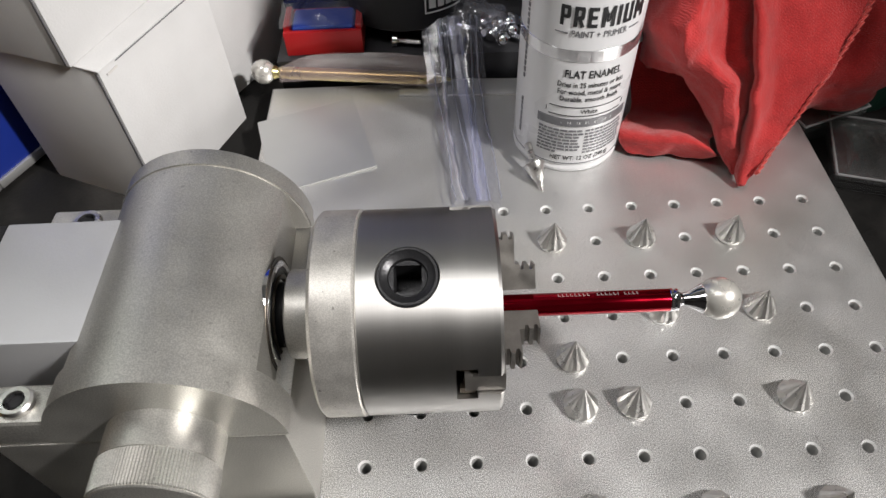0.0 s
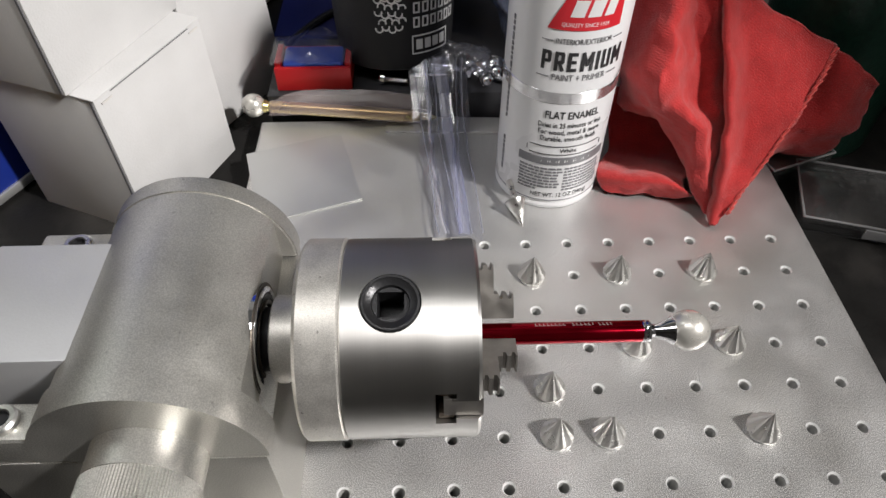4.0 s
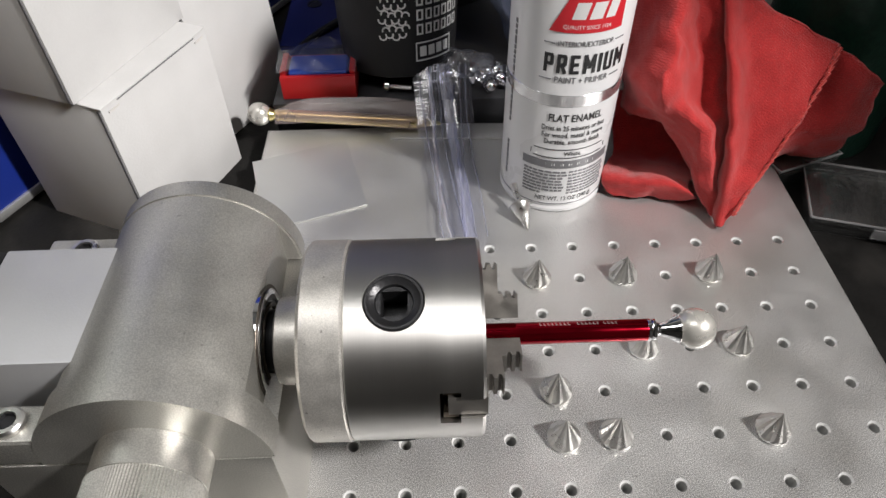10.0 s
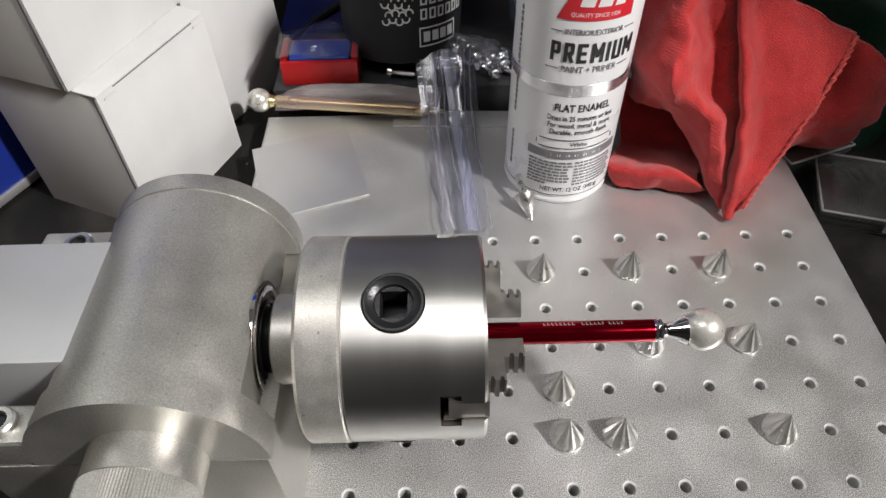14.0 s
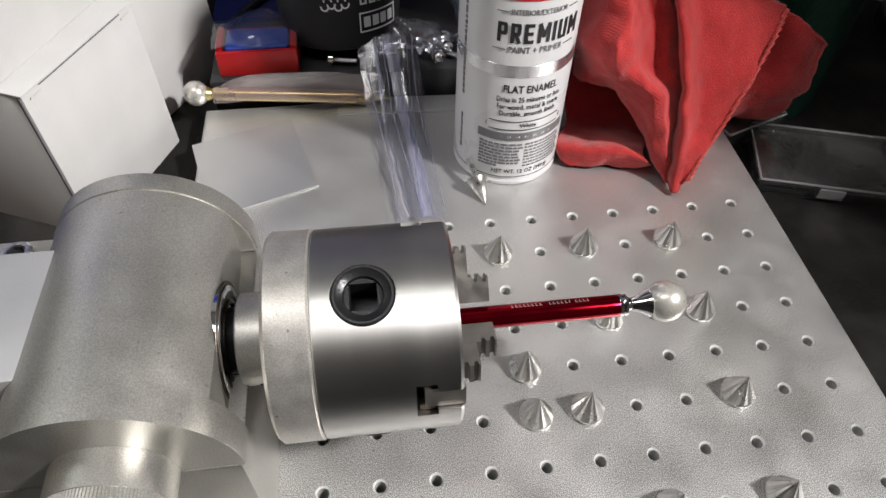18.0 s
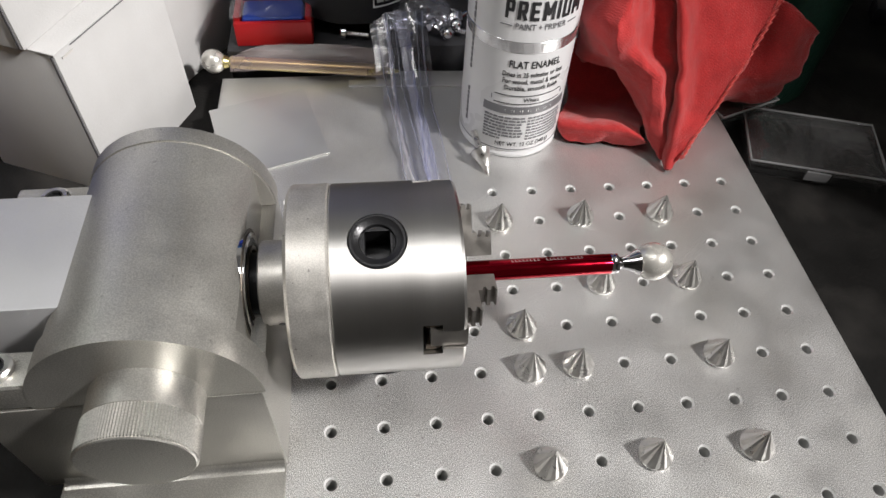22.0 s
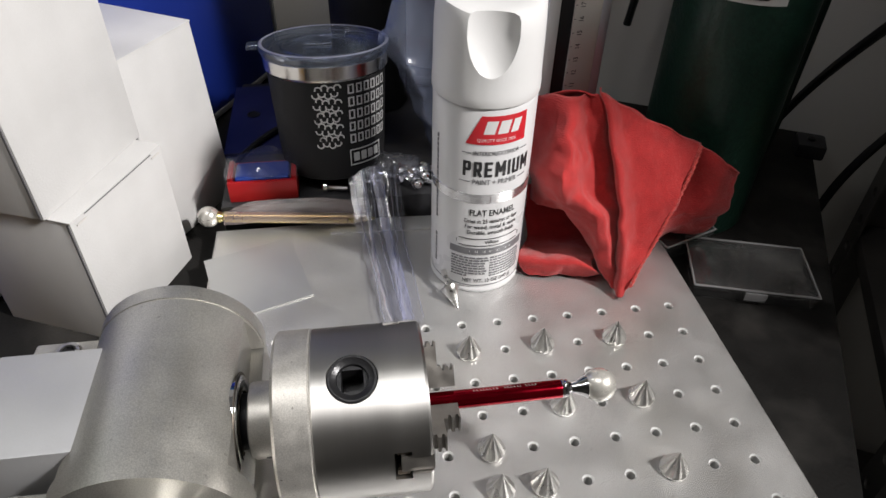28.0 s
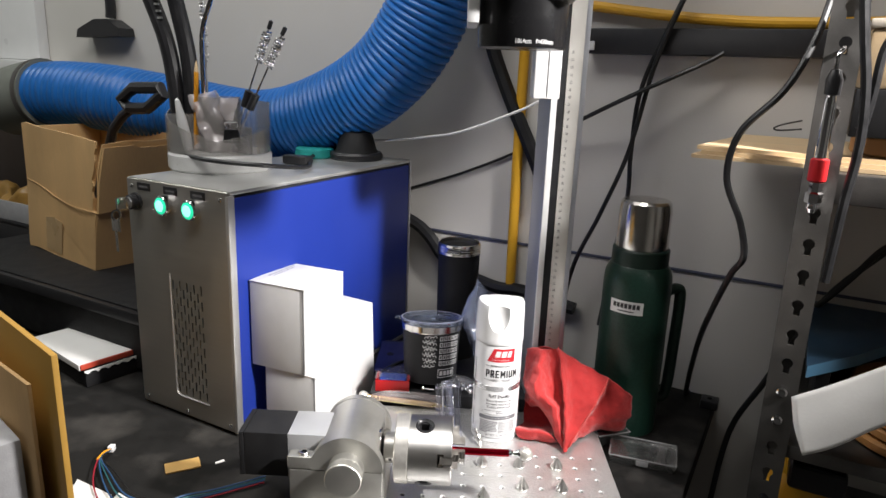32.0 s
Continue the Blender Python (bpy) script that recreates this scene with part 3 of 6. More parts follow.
def half_round(r, flat=None, n=48):
    pts = []
    for i in range(n + 1):
        a = math.pi * i / n
        x = r * math.cos(a)
        if flat is not None:
            x = min(x, flat)
        pts.append((HX + x, HZ + r * math.sin(a)))
    return pts


def arch(r, y0, y1, flat=None, foot=HZ):
    pts = half_round(r, flat)
    pts = [(pts[0][0], foot)] + pts + [(pts[-1][0], foot)] if foot < HZ else pts
    return extrude_profile(pts, y0, y1)


rot_part("housing", bevel_sharp(arch(0.0400, -0.1525, -0.0688, 0.0335, HZ - 0.003), 0.0006, 0.4), CAST)
rot_part("front_flange", bevel_sharp(arch(0.0412, HF, -0.1520), 0.0009, 0.6, 3), CAST)
rot_part("seam", arch(0.0397, -0.0690, -0.0680), CAST_RING, "thin dark joint line")
rot_part("back_flange", bevel_sharp(arch(0.0405, -0.0682, HB), 0.0007, 0.6), CAST)
rot_part("base", box(-0.198, -0.0940, HF, HB, B + 0.0005, HZ - 0.0012, 0.0010), CAST)
rot_part("foot_plate", box(-0.190, -0.0948, -0.2245, HF - 0.0002, B + 0.0002, B + 0.0034, 0.0007), CAST, "thin mounting foot of the base")
rot_part("fillet", extrude_profile([(0.0, 0.0034)] + [(-0.004 + 0.004 * math.sin(radians(q)), 0.0074 - 0.004 * math.cos(radians(q))) for q in range(0, 91, 15)], 0.0, 0.0940, m=pose(-0.0950, HF - 0.0001, B, 0, 0, 90)), CAST)
rot_part("foot_slot", lathe(((0, 0.0035), (0.0032, 0.0036), (0.0036, 0.0040), (0.0030, 0.0044), (0, 0.0044)), 20, m=pose(-0.1215, -0.1850, B)), BLACK_OX, "dark bolt in the foot")
rot_part("clamp_joint", box(-0.1965, -0.1030, HF + 0.0030, HB - 0.0030, HZ - 0.0013, HZ + 0.0002), BLACK_OX, "dark gap between base and clamp")
for ey in ((HF + 0.0002, -0.1490), (-0.0840, -0.0665)):
    rot_part("clamp_ear", box(-0.2005, -0.160, ey[0], ey[1], HZ - 0.0002, 0.8525, 0.0022, 3), CAST)
    mid = (ey[0] + ey[1]) / 2
    bolt = lathe(((0, 0.0), (0.0058, 0.0), (0.0060, 0.0006), (0.0060, 0.0022), (0.0052, 0.0030), (0.0036, 0.0030), (0.0034, 0.0024), (0.0034, 0.0006), (0, 0.0006)), 24)
    bolt_ob = rot_part("bolt", to_world(bolt, pose(-0.183, mid, 0.8524)), SPIKE, "steel socket-head bolt")
    rot_part("hex_socket", to_world(lathe(((0, 0.0009), (0.0032, 0.0009), (0.0032, 0.0026), (0.0033, 0.0026)), 6), pose(-0.183, mid, 0.8524)), BLACK_OX, "", bolt_ob, 0)

# motor side
gear = box(-0.2055, -0.128, -0.1415, -0.0860, 0.811, 0.8665, 0.0012)
rot_part("gear_block", gear, mat("grey_gear_block", (0.47, 0.475, 0.49), 0.45, 0.5, 0.05, 30, 0.1, 1200))
rot_part("motor", box(-0.2558, -0.2057, -0.1412, -0.0863, 0.8112, 0.8663, 0.0012, 2), BLACK_COAT, "black stepper motor")
rot_part("motor_cap", box(-0.2620, -0.2560, -0.1415, -0.0860, 0.811, 0.8665, 0.0016, 2), BLACK_COAT)
for by in (-0.1368, -0.0907):
    for bz in (0.8157, 0.8625):
        rot_part("screw", to_world(lathe(((0, 0), (0.0024, 0), (0.0024, 0.0012), (0.0012, 0.0016), (0, 0.0016)), 12), pose(-0.2052, by, bz, 0, -90, 0)), CHROME)

# knob on the worm shaft
knob_m = pose(HX + 0.0002, HF + 0.0005, 0.8410, 90, 0, 0)
knob = rot_part("knob", to_world(lathe(((0, 0), (0.0196, 0), (0.0200, 0.0006), (0.0200, 0.0126), (0.0196, 0.0130)), 64), knob_m), CAST, "turned aluminium hand knob")
knurl = lathe(((0.0194, 0.0128), (0.0201, 0.0132), (0.0201, 0.0246), (0.0195, 0.0252)), 480, wobble=lambda a, z: 1 + 0.010 * math.cos(120 * a))
rot_part("knurled_band", to_world(knurl, knob_m), CAST, "fine knurled grip band", knob, 0.2)
rot_part("knob_face", to_world(lathe(((0.0196, 0.0250), (0.0198, 0.0254), (0.0194, 0.0259), (0.0160, 0.0260), (0, 0.0260)), 64), knob_m), CAST, "", knob)

# spindle and bearing, along x
SP = AXIS @ pose(0, 0, 0, 0, 90, 0)     # z of the lathe along the spindle


def on_axis(profile, seg=64, wob=None):
    return to_world(lathe(profile, seg, wobble=wob), SP)


FACE = HX + 0.0335      # the flat on the housing
bearing = rot_part("bearing", on_axis(((0.0110, FACE - 0.003), (0.0212, FACE - 0.003), (0.0212, FACE + 0.0008), (0.0206, FACE + 0.0012), (0.0190, FACE + 0.0012), (0.0186, FACE + 0.0004), (0.0110, FACE + 0.0004))), CHROME, "polished bearing outer ring")
rot_part("bearing_seal", on_axis(((0.0186, FACE + 0.0002), (0.0184, FACE + 0.0010), (0.0172, FACE + 0.0010), (0.0170, FACE + 0.0006), (0.0158, FACE + 0.0006))), BLACK_OX, "black rubber seal", bearing)
rot_part("inner_ring", on_axis(((0.0158, FACE + 0.0004), (0.0157, FACE + 0.0013), (0.0142, FACE + 0.0013), (0.0140, FACE + 0.0004))), JAW_DARK, "", bearing)
rot_part("recess_ring", on_axis(((0.0212, FACE + 0.0001), (0.0214, FACE + 0.0003), (0.0228, FACE + 0.0003), (0.0229, FACE + 0.0001))), JAW_DARK, "dark gap round the bearing", bearing)
rot_part("shaft", on_axis(((0.0120, FACE - 0.002), (0.0128, FACE + 0.0005), (0.0128, -0.0940), (0.0100, -0.0940))), BLACK_OX, "black spindle shaft")
rot_part("spindle", on_axis(((0.0120, -0.0956), (0.0170, -0.0956), (0.0176, -0.0950), (0.0176, -0.0822), (0.0120, -0.0822))), CAST_RING, "turned spindle nose")
rot_part("set_screw", to_world(lathe(((0, 0.0160), (0.0018, 0.0160), (0.0018, 0.0178), (0, 0.0178)), 12), AXIS @ pose(-0.088, 0, 0, 112, 0, 0)), BLACK_OX)

# the chuck; angle 0 points up, growing towards -y
SPIN = 17.0


def at_angle(deg, x=0.0):
    """A frame on the chuck's axis whose z points outward at that angle."""
    return AXIS @ pose(x, 0, 0, deg, 0, 0)


R = 0.0397
chuck = rot_part("chuck_back_plate", on_axis(((0.0150, -0.0826), (R - 0.0012, -0.0826), (R + 0.0002, -0.0812), (R + 0.0002, -0.0672), (R - 0.0008, -0.0664), (0.0150, -0.0664)), 96), CAST_RING, "rough cast chuck back plate")
body = lathe(((0.0080, -0.0663), (R - 0.0008, -0.0663), (R - 0.0001, -0.0657), (R - 0.0001, -0.0176), (R - 0.0011, -0.0164), (0.0080, -0.0164)), 128)
cutter = bmesh.new()
for k in range(3):
    slot = SPIN + 60 + 120 * k
    add_box(cutter, -0.0330, -0.0160, -0.0046, 0.0046, 0.0100, 0.0450, m=pose(0, 0, 0, slot, 0, 0))
    add_box(cutter, -0.0330, -0.0255, -0.0075, 0.0075, 0.0100, 0.0450, m=pose(0, 0, 0, slot, 0, 0))
    add_lathe(cutter, ((0, 0.021), (0.0111, 0.021), (0.0111, 0.045), (0, 0.045)), 40, m=pose(-0.0482, 0, 0, SPIN + 120 * k, 0, 0))
rim = [p for p in body.verts if abs(p.co.x ** 2 + p.co.y ** 2 - 0.0080 ** 2) < 1e-8]
inner, outer = [p for p in rim if p.co.z < -0.05], [p for p in rim if p.co.z > -0.05]
for i in range(128):
    body.faces.new((inner[i], outer[i], outer[(i + 1) % 128], inner[(i + 1) % 128]))
body = cut(to_world(body, pose(0, 0, 0, 0, 90, 0)), cutter)
steel_body = rot_part("chuck_body", to_world(body, AXIS), STEEL, "bright turned steel chuck body", chuck, 0.5)
socket_bm = lathe(((0.0109, 0.028), (0.0109, 0.0385), (0.0104, 0.0391), (0.0096, 0.0391), (0.0088, 0.0384), (0.0070, 0.0376), (0.0066, 0.0366), (0.0066, 0.028)), 40)
for k in range(3):
    m = at_angle(SPIN + 120 * k, -0.0482)
    rot_part("key_socket", to_world(socket_bm.copy(), m), BLACK_OX, "black square chuck-key socket", chuck)
    square = bmesh.new()
    for s in range(4):
        add_box(square, 0.0048, 0.0070, -0.0070, 0.0070, 0.022, 0.0362, m=pose(0, 0, 0, 0, 0, 90 * s))
    add_box(square, -0.0047, 0.0047, -0.0047, 0.0047, 0.0222, 0.0228)
    rot_part("square_recess", to_world(square, m), BLACK_OX, "", chuck, 0)
socket_bm.free()


def jaw_profile():
    """(x, radius) outline of a stepped jaw with two small grooves on each step."""
    pts = [(-0.0300, 0.0072), (-0.0013, 0.0072), (-0.0013, 0.0170)]
    for top, r0, r1 in ((-0.0013, 0.0170, 0.0287), (-0.0091, 0.0287, 0.0380)):
        pts += [(top - 0.0006, r0), (top - 0.0010, r0 - 0.0020), (top - 0.0022, r0 - 0.0020), (top - 0.0026, r0), (top - 0.0040, r0), (top - 0.0044, r0 - 0.0020), (top - 0.0056, r0 - 0.0020), (top - 0.0060, r0)]
        far = -0.0091 if r1 < 0.03 else -0.0158
        pts += [(far, r0), (far, r1)]
    return pts + [(-0.0300, 0.0380)]


for k in range(3):
    jaw = bmesh.new()
    a = [jaw.verts.new((x, -0.0042, r)) for x, r in jaw_profile()]
    b = [jaw.verts.new((x, 0.0042, r)) for x, r in jaw_profile()]
    jaw.faces.new(a)
    jaw.faces.new(b[::-1])
    for i in range(len(a)):
        j = (i + 1) % len(a)
        jaw.faces.new((a[i], b[i], b[j], a[j]))
    rot_part("jaw", to_world(jaw, at_angle(SPIN + 60 + 120 * k)), JAW, "stepped steel chuck jaw", chuck, 0.3)
    guide = bmesh.new()
    for s in (-1, 1):
        add_box(guide, -0.0318, -0.0263, s * 0.0044, s * 0.0070, 0.012, 0.0366)
    rot_part("jaw_guide", to_world(guide, at_angle(SPIN + 60 + 120 * k)), JAW_DARK, "", chuck, 0)

# the pen held in the jaws
pen_m = AXIS @ pose(0, 0, 0, 0, 90, 0)
pen = thing("pearl_pen", pen_m, "shiny red metal pen with a white pearl end gripped in chuck", "pen")
part("barrel", lathe(((0, -0.060), (0.0044, -0.060), (0.0045, -0.059), (0.0045, 0.0505), (0.0043, 0.0512), (0, 0.0512)), 40), RED_ALU, pen)
part("collar", lathe(((0.0043, 0.0506), (0.0046, 0.0510), (0.0046, 0.0520), (0.0040, 0.0524), (0.0044, 0.0530), (0.0044, 0.0540), (0.0034, 0.0546), (0.0026, 0.0560), (0.0030, 0.0580), (0.0042, 0.0606), (0.0056, 0.0628), (0.0058, 0.0634), (0, 0.0634)), 40), CHROME, pen, "chrome flared collar")
pearl_profile = [(0, 0.0620)] + [(0.0084 * math.sin(math.pi * k / 24), 0.0703 - 0.0084 * math.cos(math.pi * k / 24)) for k in range(1, 24)] + [(0, 0.0787)]
part("pearl", lathe(pearl_profile, 40), PEARL, pen, "round white pearl")
words = bmesh.new()
for x0, x1 in ((0.0075, 0.0205), (0.0225, 0.0310), (0.0330, 0.0385)):
    x = x0
    while x < x1 - 0.0004:
        w = min(0.0013, x1 - x)
        add_box(words, x, x + 0.0003, -0.0007, 0.0007, 0.00445, 0.00455)
        add_box(words, x + 0.0003, x + w * 0.75, -0.0007, -0.0004, 0.00445, 0.00455)
        x += 0.0016
part("engraved_line", to_world(words, pose(0, 0, 0, 0, -90, 0) @ pose(0, 0, 0, -12, 0, 0)), ENGRAVED, pen, "fine pale engraved line of lettering", 0)


# ---- spray can ----
can = thing("spray_can", pose(0.0448, 0.0629, B, 0, 0, 0), "white spray paint can with red and black print, white cap", "spray can")
CR = 0.0329
part("can_body", lathe(((0, 0.0012), (0.0290, 0.0012), (0.0310, 0.0), (0.0328, 0.0008), (0.0331, 0.0030), (0.0322, 0.0052), (CR, 0.0064), (CR, 0.1445), (0.0318, 0.1480), (0.0300, 0.1510), (0, 0.1510)), 72), CAN_WHITE, can)
part("silver_band", lathe(((CR + 0.00005, 0.0795), (CR + 0.00025, 0.0797), (CR + 0.00025, 0.0865), (CR + 0.00005, 0.0867)), 72), CAN_SILVER, can)
part("bottom_line", lathe(((CR + 0.00005, 0.0070), (CR + 0.0002, 0.0071), (CR + 0.0002, 0.0077), (CR + 0.00005, 0.0078)), 72), INK_GREY, can)
cap_bm = lathe(((0.0300, 0.1500), (0.0333, 0.1480), (0.0337, 0.1490), (0.0337, 0.1545), (0.0334, 0.1570), (0.0328, 0.1890), (0.0320, 0.1950), (0.0306, 0.1985), (0.0280, 0.1998), (0.0200, 0.2003), (0, 0.2005)), 72)
scoop = lathe([(0, -0.038)] + [(0.0225 * math.sin(math.pi * k / 18), -0.038 * math.cos(math.pi * k / 18)) for k in range(1, 18)] + [(0, 0.038)], 40, m=pose(-0.0060, -0.0456, 0.2010, 8, 0, 0))
cap_bm = cut(cap_bm, scoop)
for p in cap_bm.verts:
    if p.co.z > 0.1945:
        p.co.z += 0.0052 * min(1.0, (p.co.x / 0.032) ** 2) * (1 if p.co.y < 0.02 else 0.5) + 0.002
part("cap", cap_bm, CAP_WHITE, can, "white plastic finger-grip cap", 0.5)
CA = 5.0


def label_text(name, words_, size, z, squeeze=0.8, ang=CA, material=INK, heavy=0.0):
    bm = text_bm(words_, size, 0.00008, squeeze, heavy)
    bmesh.ops.triangulate(bm, faces=bm.faces[:])
    return part(name, wrap(bm, CR + 0.00022, ang, z), material, can, smooth=0)


def label_bars(name, rows, material=INK, ang=CA, z=0.0):
    return part(name, wrap(flat_bars(rows), CR + 0.0002, ang, z), material, can, smooth=0)


emblem = bmesh.new()
n, rows_ = 20, 8
corner = lambda x, y: emblem.verts.new((-0.0200 + 0.0095 * y + (0.0395 - 0.0095 * y) * x, -0.0001, 0.0195 * y - 0.0004))
for i in range(n):
    for k in range(rows_):
        emblem.faces.new([corner(x / n, y / rows_) for x, y in ((i, k), (i + 1, k), (i + 1, k + 1), (i, k + 1))])
bmesh.ops.remove_doubles(emblem, verts=emblem.verts[:], dist=1e-6)
part("red_emblem", wrap(emblem, CR + 0.00018, CA - 1, 0.1242), LOGO_RED, can, "red slanted emblem panel", 0)
marks = bmesh.new()
for x0, x1 in ((-0.0098, -0.0030), (-0.0012, 0.0056), (0.0074, 0.0128)):
    for k in range(6):
        xa, xb = x0 + (x1 - x0) * k / 6, x0 + (x1 - x0) * (k + 1) / 6
        marks.faces.new([marks.verts.new((px, -0.0001, pz)) for px, pz in ((xa, 0), (xb, 0), (xb + 0.0022, 0.0088), (xa + 0.0022, 0.0088))])
bmesh.ops.remove_doubles(marks, verts=marks.verts[:], dist=1e-6)
part("emblem_mark", wrap(marks, CR + 0.0003, CA, 0.1312), CAP_WHITE, can, smooth=0)
label_text("slogan", "QUALITY SINCE 1924", 0.0031, 0.1268, 0.85, CA - 2, CAP_WHITE)
label_text("lettering", "INTERIOR/EXTERIOR", 0.0042, 0.1175, 0.78, CA, INK_GREY)
for bx in (-0.0225, 0.0165):
    label_bars("rule", ((bx, bx + 0.006, 0.1171, 0.1176),), INK_GREY)


def stroke_text(words_, height, width, t):
    """Heavy condensed capitals drawn as strokes, centred, in the x-z plane."""
    P_ = ((0, 0, 0, 1), (0, 1, 0.8, 1), (0, 0.45, 0.8, 0.45), (0.92, 0.55, 0.92, 0.90))
    shapes = {"P": P_, "R": P_ + ((0.45, 0.45, 0.95, 0),), "E": ((0, 0, 0, 1), (0, 1, 0.85, 1), (0, 0.5, 0.72, 0.5), (0, 0, 0.85, 0)),
              "M": ((0, 0, 0, 1), (1, 0, 1, 1), (0, 1, 0.5, 0.35), (1, 1, 0.5, 0.35)), "I": ((0, 0, 0, 1),), "U": ((0, 0.12, 0, 1), (1, 0.12, 1, 1), (0.06, 0, 0.94, 0))}
    span_ = {"M": 1.35, "I": 0.0}
    gap = 0.95
    total = sum(span_.get(c, 1.0) for c in words_) + gap * (len(words_) - 1)
    unit = (width - t) / total
    bm, x = bmesh.new(), -width / 2 + t / 2
    for c in words_:
        w = span_.get(c, 1.0) * unit
        for xa, za, xb, zb in shapes[c]:
            pa, pb = Vector((x + xa * w, 0, (za - 0.5) * (height - t))), Vector((x + xb * w, 0, (zb - 0.5) * (height - t)))
            d = (pb - pa).normalized()
            side = Vector((-d.z, 0, d.x)) * t / 2
            pa, pb = pa - d * t / 2, pb + d * t / 2
            n_ = max(2, int((pb - pa).length / 0.0015))
            for k in range(n_):
                qa, qb = pa.lerp(pb, k / n_), pa.lerp(pb, (k + 1) / n_)
                bm.faces.new([bm.verts.new(p) for p in (qa - side, qb - side, qb + side, qa + side)])
        x += w + gap * unit
    return bm


part("title", wrap(stroke_text("PREMIUM", 0.0112, 0.0465, 0.0020), CR + 0.0003, CA + 3.0, 0.1060), INK, can, smooth=0)
label_text("lettering", "PAINT + PRIMER", 0.0052, 0.0963, 0.80, CA, INK_GREY)
for bx in (-0.0235, 0.0165):
    label_bars("rule", ((bx, bx + 0.007, 0.0961, 0.0966),), INK_GREY)
sweep = bmesh.new()
for i in range(10):
    t0, t1 = i / 10, (i + 1) / 10
    f = lambda t: (0.0215 + 0.019 * t, 0.0850 + 0.020 * t * t)
    w = lambda t: 0.0006 + 0.0022 * t
    sweep.faces.new([sweep.verts.new((f(t)[0], -0.0001, f(t)[1] + s * w(t))) for t, s in ((t0, 0), (t1, 0), (t1, 1), (t0, 1))])
part("dark_sweep", wrap(sweep, CR + 0.00035, CA, 0.0), INK, can, smooth=0)
label_text("lettering", "FLAT ENAMEL", 0.0068, 0.0718, 0.76, CA + 1, INK, 0.00008)
label_text("lettering", "Dries in 25 minutes or less", 0.0048, 0.0650, 0.74, CA + 1)
label_text("lettering", "For wood, metal & more", 0.0048, 0.0602, 0.78, CA + 1)
label_text("lettering", "Durable, smooth finish", 0.0048, 0.0555, 0.78, CA + 1)
label_bars("pill_outline", ((-0.022, 0.022, 0.0498, 0.0501), (-0.022, 0.022, 0.0438, 0.0441), (-0.0238, -0.0235, 0.0455, 0.0484), (0.0235, 0.0238, 0.0455, 0.0484)), INK)
label_text("lettering", "White", 0.0042, 0.0469, 0.95, CA + 2)
label_bars("dark_strip", ((-0.0285, 0.0285, 0.0362, 0.0418),), INK_GREY)
label_bars("strip_words", [(x, x + 0.0042, 0.0382, 0.0398) for x in (-0.014, -0.0088, -0.0036, 0.0016, 0.0068, 0.0120)], CAP_WHITE)
small = []
for k in range(8):
    z = 0.0335 - 0.0024 * k
    x = -0.0270
    while x < -0.0030 - (0.012 if k == 7 else 0):
        w = random.uniform(0.0015, 0.0045)
        small.append((x, x + w, z - 0.0011, z))
        x += w + 0.0006
    x = 0.0010
    while x < 0.0265:
        w = random.uniform(0.001, 0.003)
        small.append((x, x + w, z - 0.0010, z))
        x += w + 0.0007
label_bars("small_print", small, INK_GREY)
label_text("lettering", "NET WT. 12 OZ (340 g)", 0.0046, 0.0118, 0.80, CA + 1)
sideways, z = [], 0.018
while z < 0.120:
    w = random.uniform(0.0012, 0.0045)
    sideways.append((-0.0008, 0.0008, z, z + w))
    z += w + (0.014 if 0.040 < z < 0.052 else 0.0011)
label_bars("side_print", sideways, INK_GREY, -69)


# ---- red cloth ----
cloth = thing("red_cloth", pose(0.14, 0.06, B), "crumpled red microfibre cloth heaped on the plate's corner", "cloth")
# the cloth as it falls: a drape behind the can, a rolled edge on the plate, a flat hemmed panel and a tail
DRAPE = (
    ((0.091, 0.106, 0.88), (0.088, 0.098, 0.853), (0.087, 0.09, 0.828), (0.091, 0.084, 0.806), (0.101, 0.104, 0.789)),
    ((0.104, 0.088, 0.89), (0.099, 0.062, 0.869), (0.092, 0.048, 0.851), (0.099, 0.05, 0.825), (0.114, 0.08, 0.8)),
    ((0.114, 0.088, 0.89), (0.11, 0.062, 0.868), (0.105, 0.044, 0.848), (0.112, 0.038, 0.823), (0.127, 0.036, 0.789)),
    ((0.124, 0.094, 0.887), (0.123, 0.072, 0.86), (0.122, 0.052, 0.839), (0.128, 0.03, 0.82), (0.135, 0.024, 0.774)),
    ((0.131, 0.090, 0.889), (0.133, 0.068, 0.857), (0.134, 0.049, 0.828), (0.137, 0.031, 0.808), (0.139, 0.018, 0.768)),
    ((0.137, 0.094, 0.887), (0.146, 0.074, 0.855), (0.15, 0.056, 0.828), (0.153, 0.044, 0.795), (0.146, 0.021, 0.768)),
)
ROLL = (
    ((0.092, 0.11, 0.803), (0.09, 0.082, 0.776), (0.075, 0.052, 0.78), (0.079, 0.045, 0.771), (0.084, 0.041, 0.768)),
    ((0.111, 0.106, 0.801), (0.11, 0.08, 0.772), (0.091, 0.044, 0.783), (0.093, 0.037, 0.776), (0.098, 0.038, 0.768)),
    ((0.133, 0.1, 0.793), (0.127, 0.072, 0.773), (0.109, 0.038, 0.785), (0.111, 0.031, 0.779), (0.117, 0.037, 0.768)),
    ((0.15, 0.09, 0.79), (0.141, 0.058, 0.776), (0.127, 0.034, 0.783), (0.129, 0.028, 0.78), (0.137, 0.036, 0.768)),
)
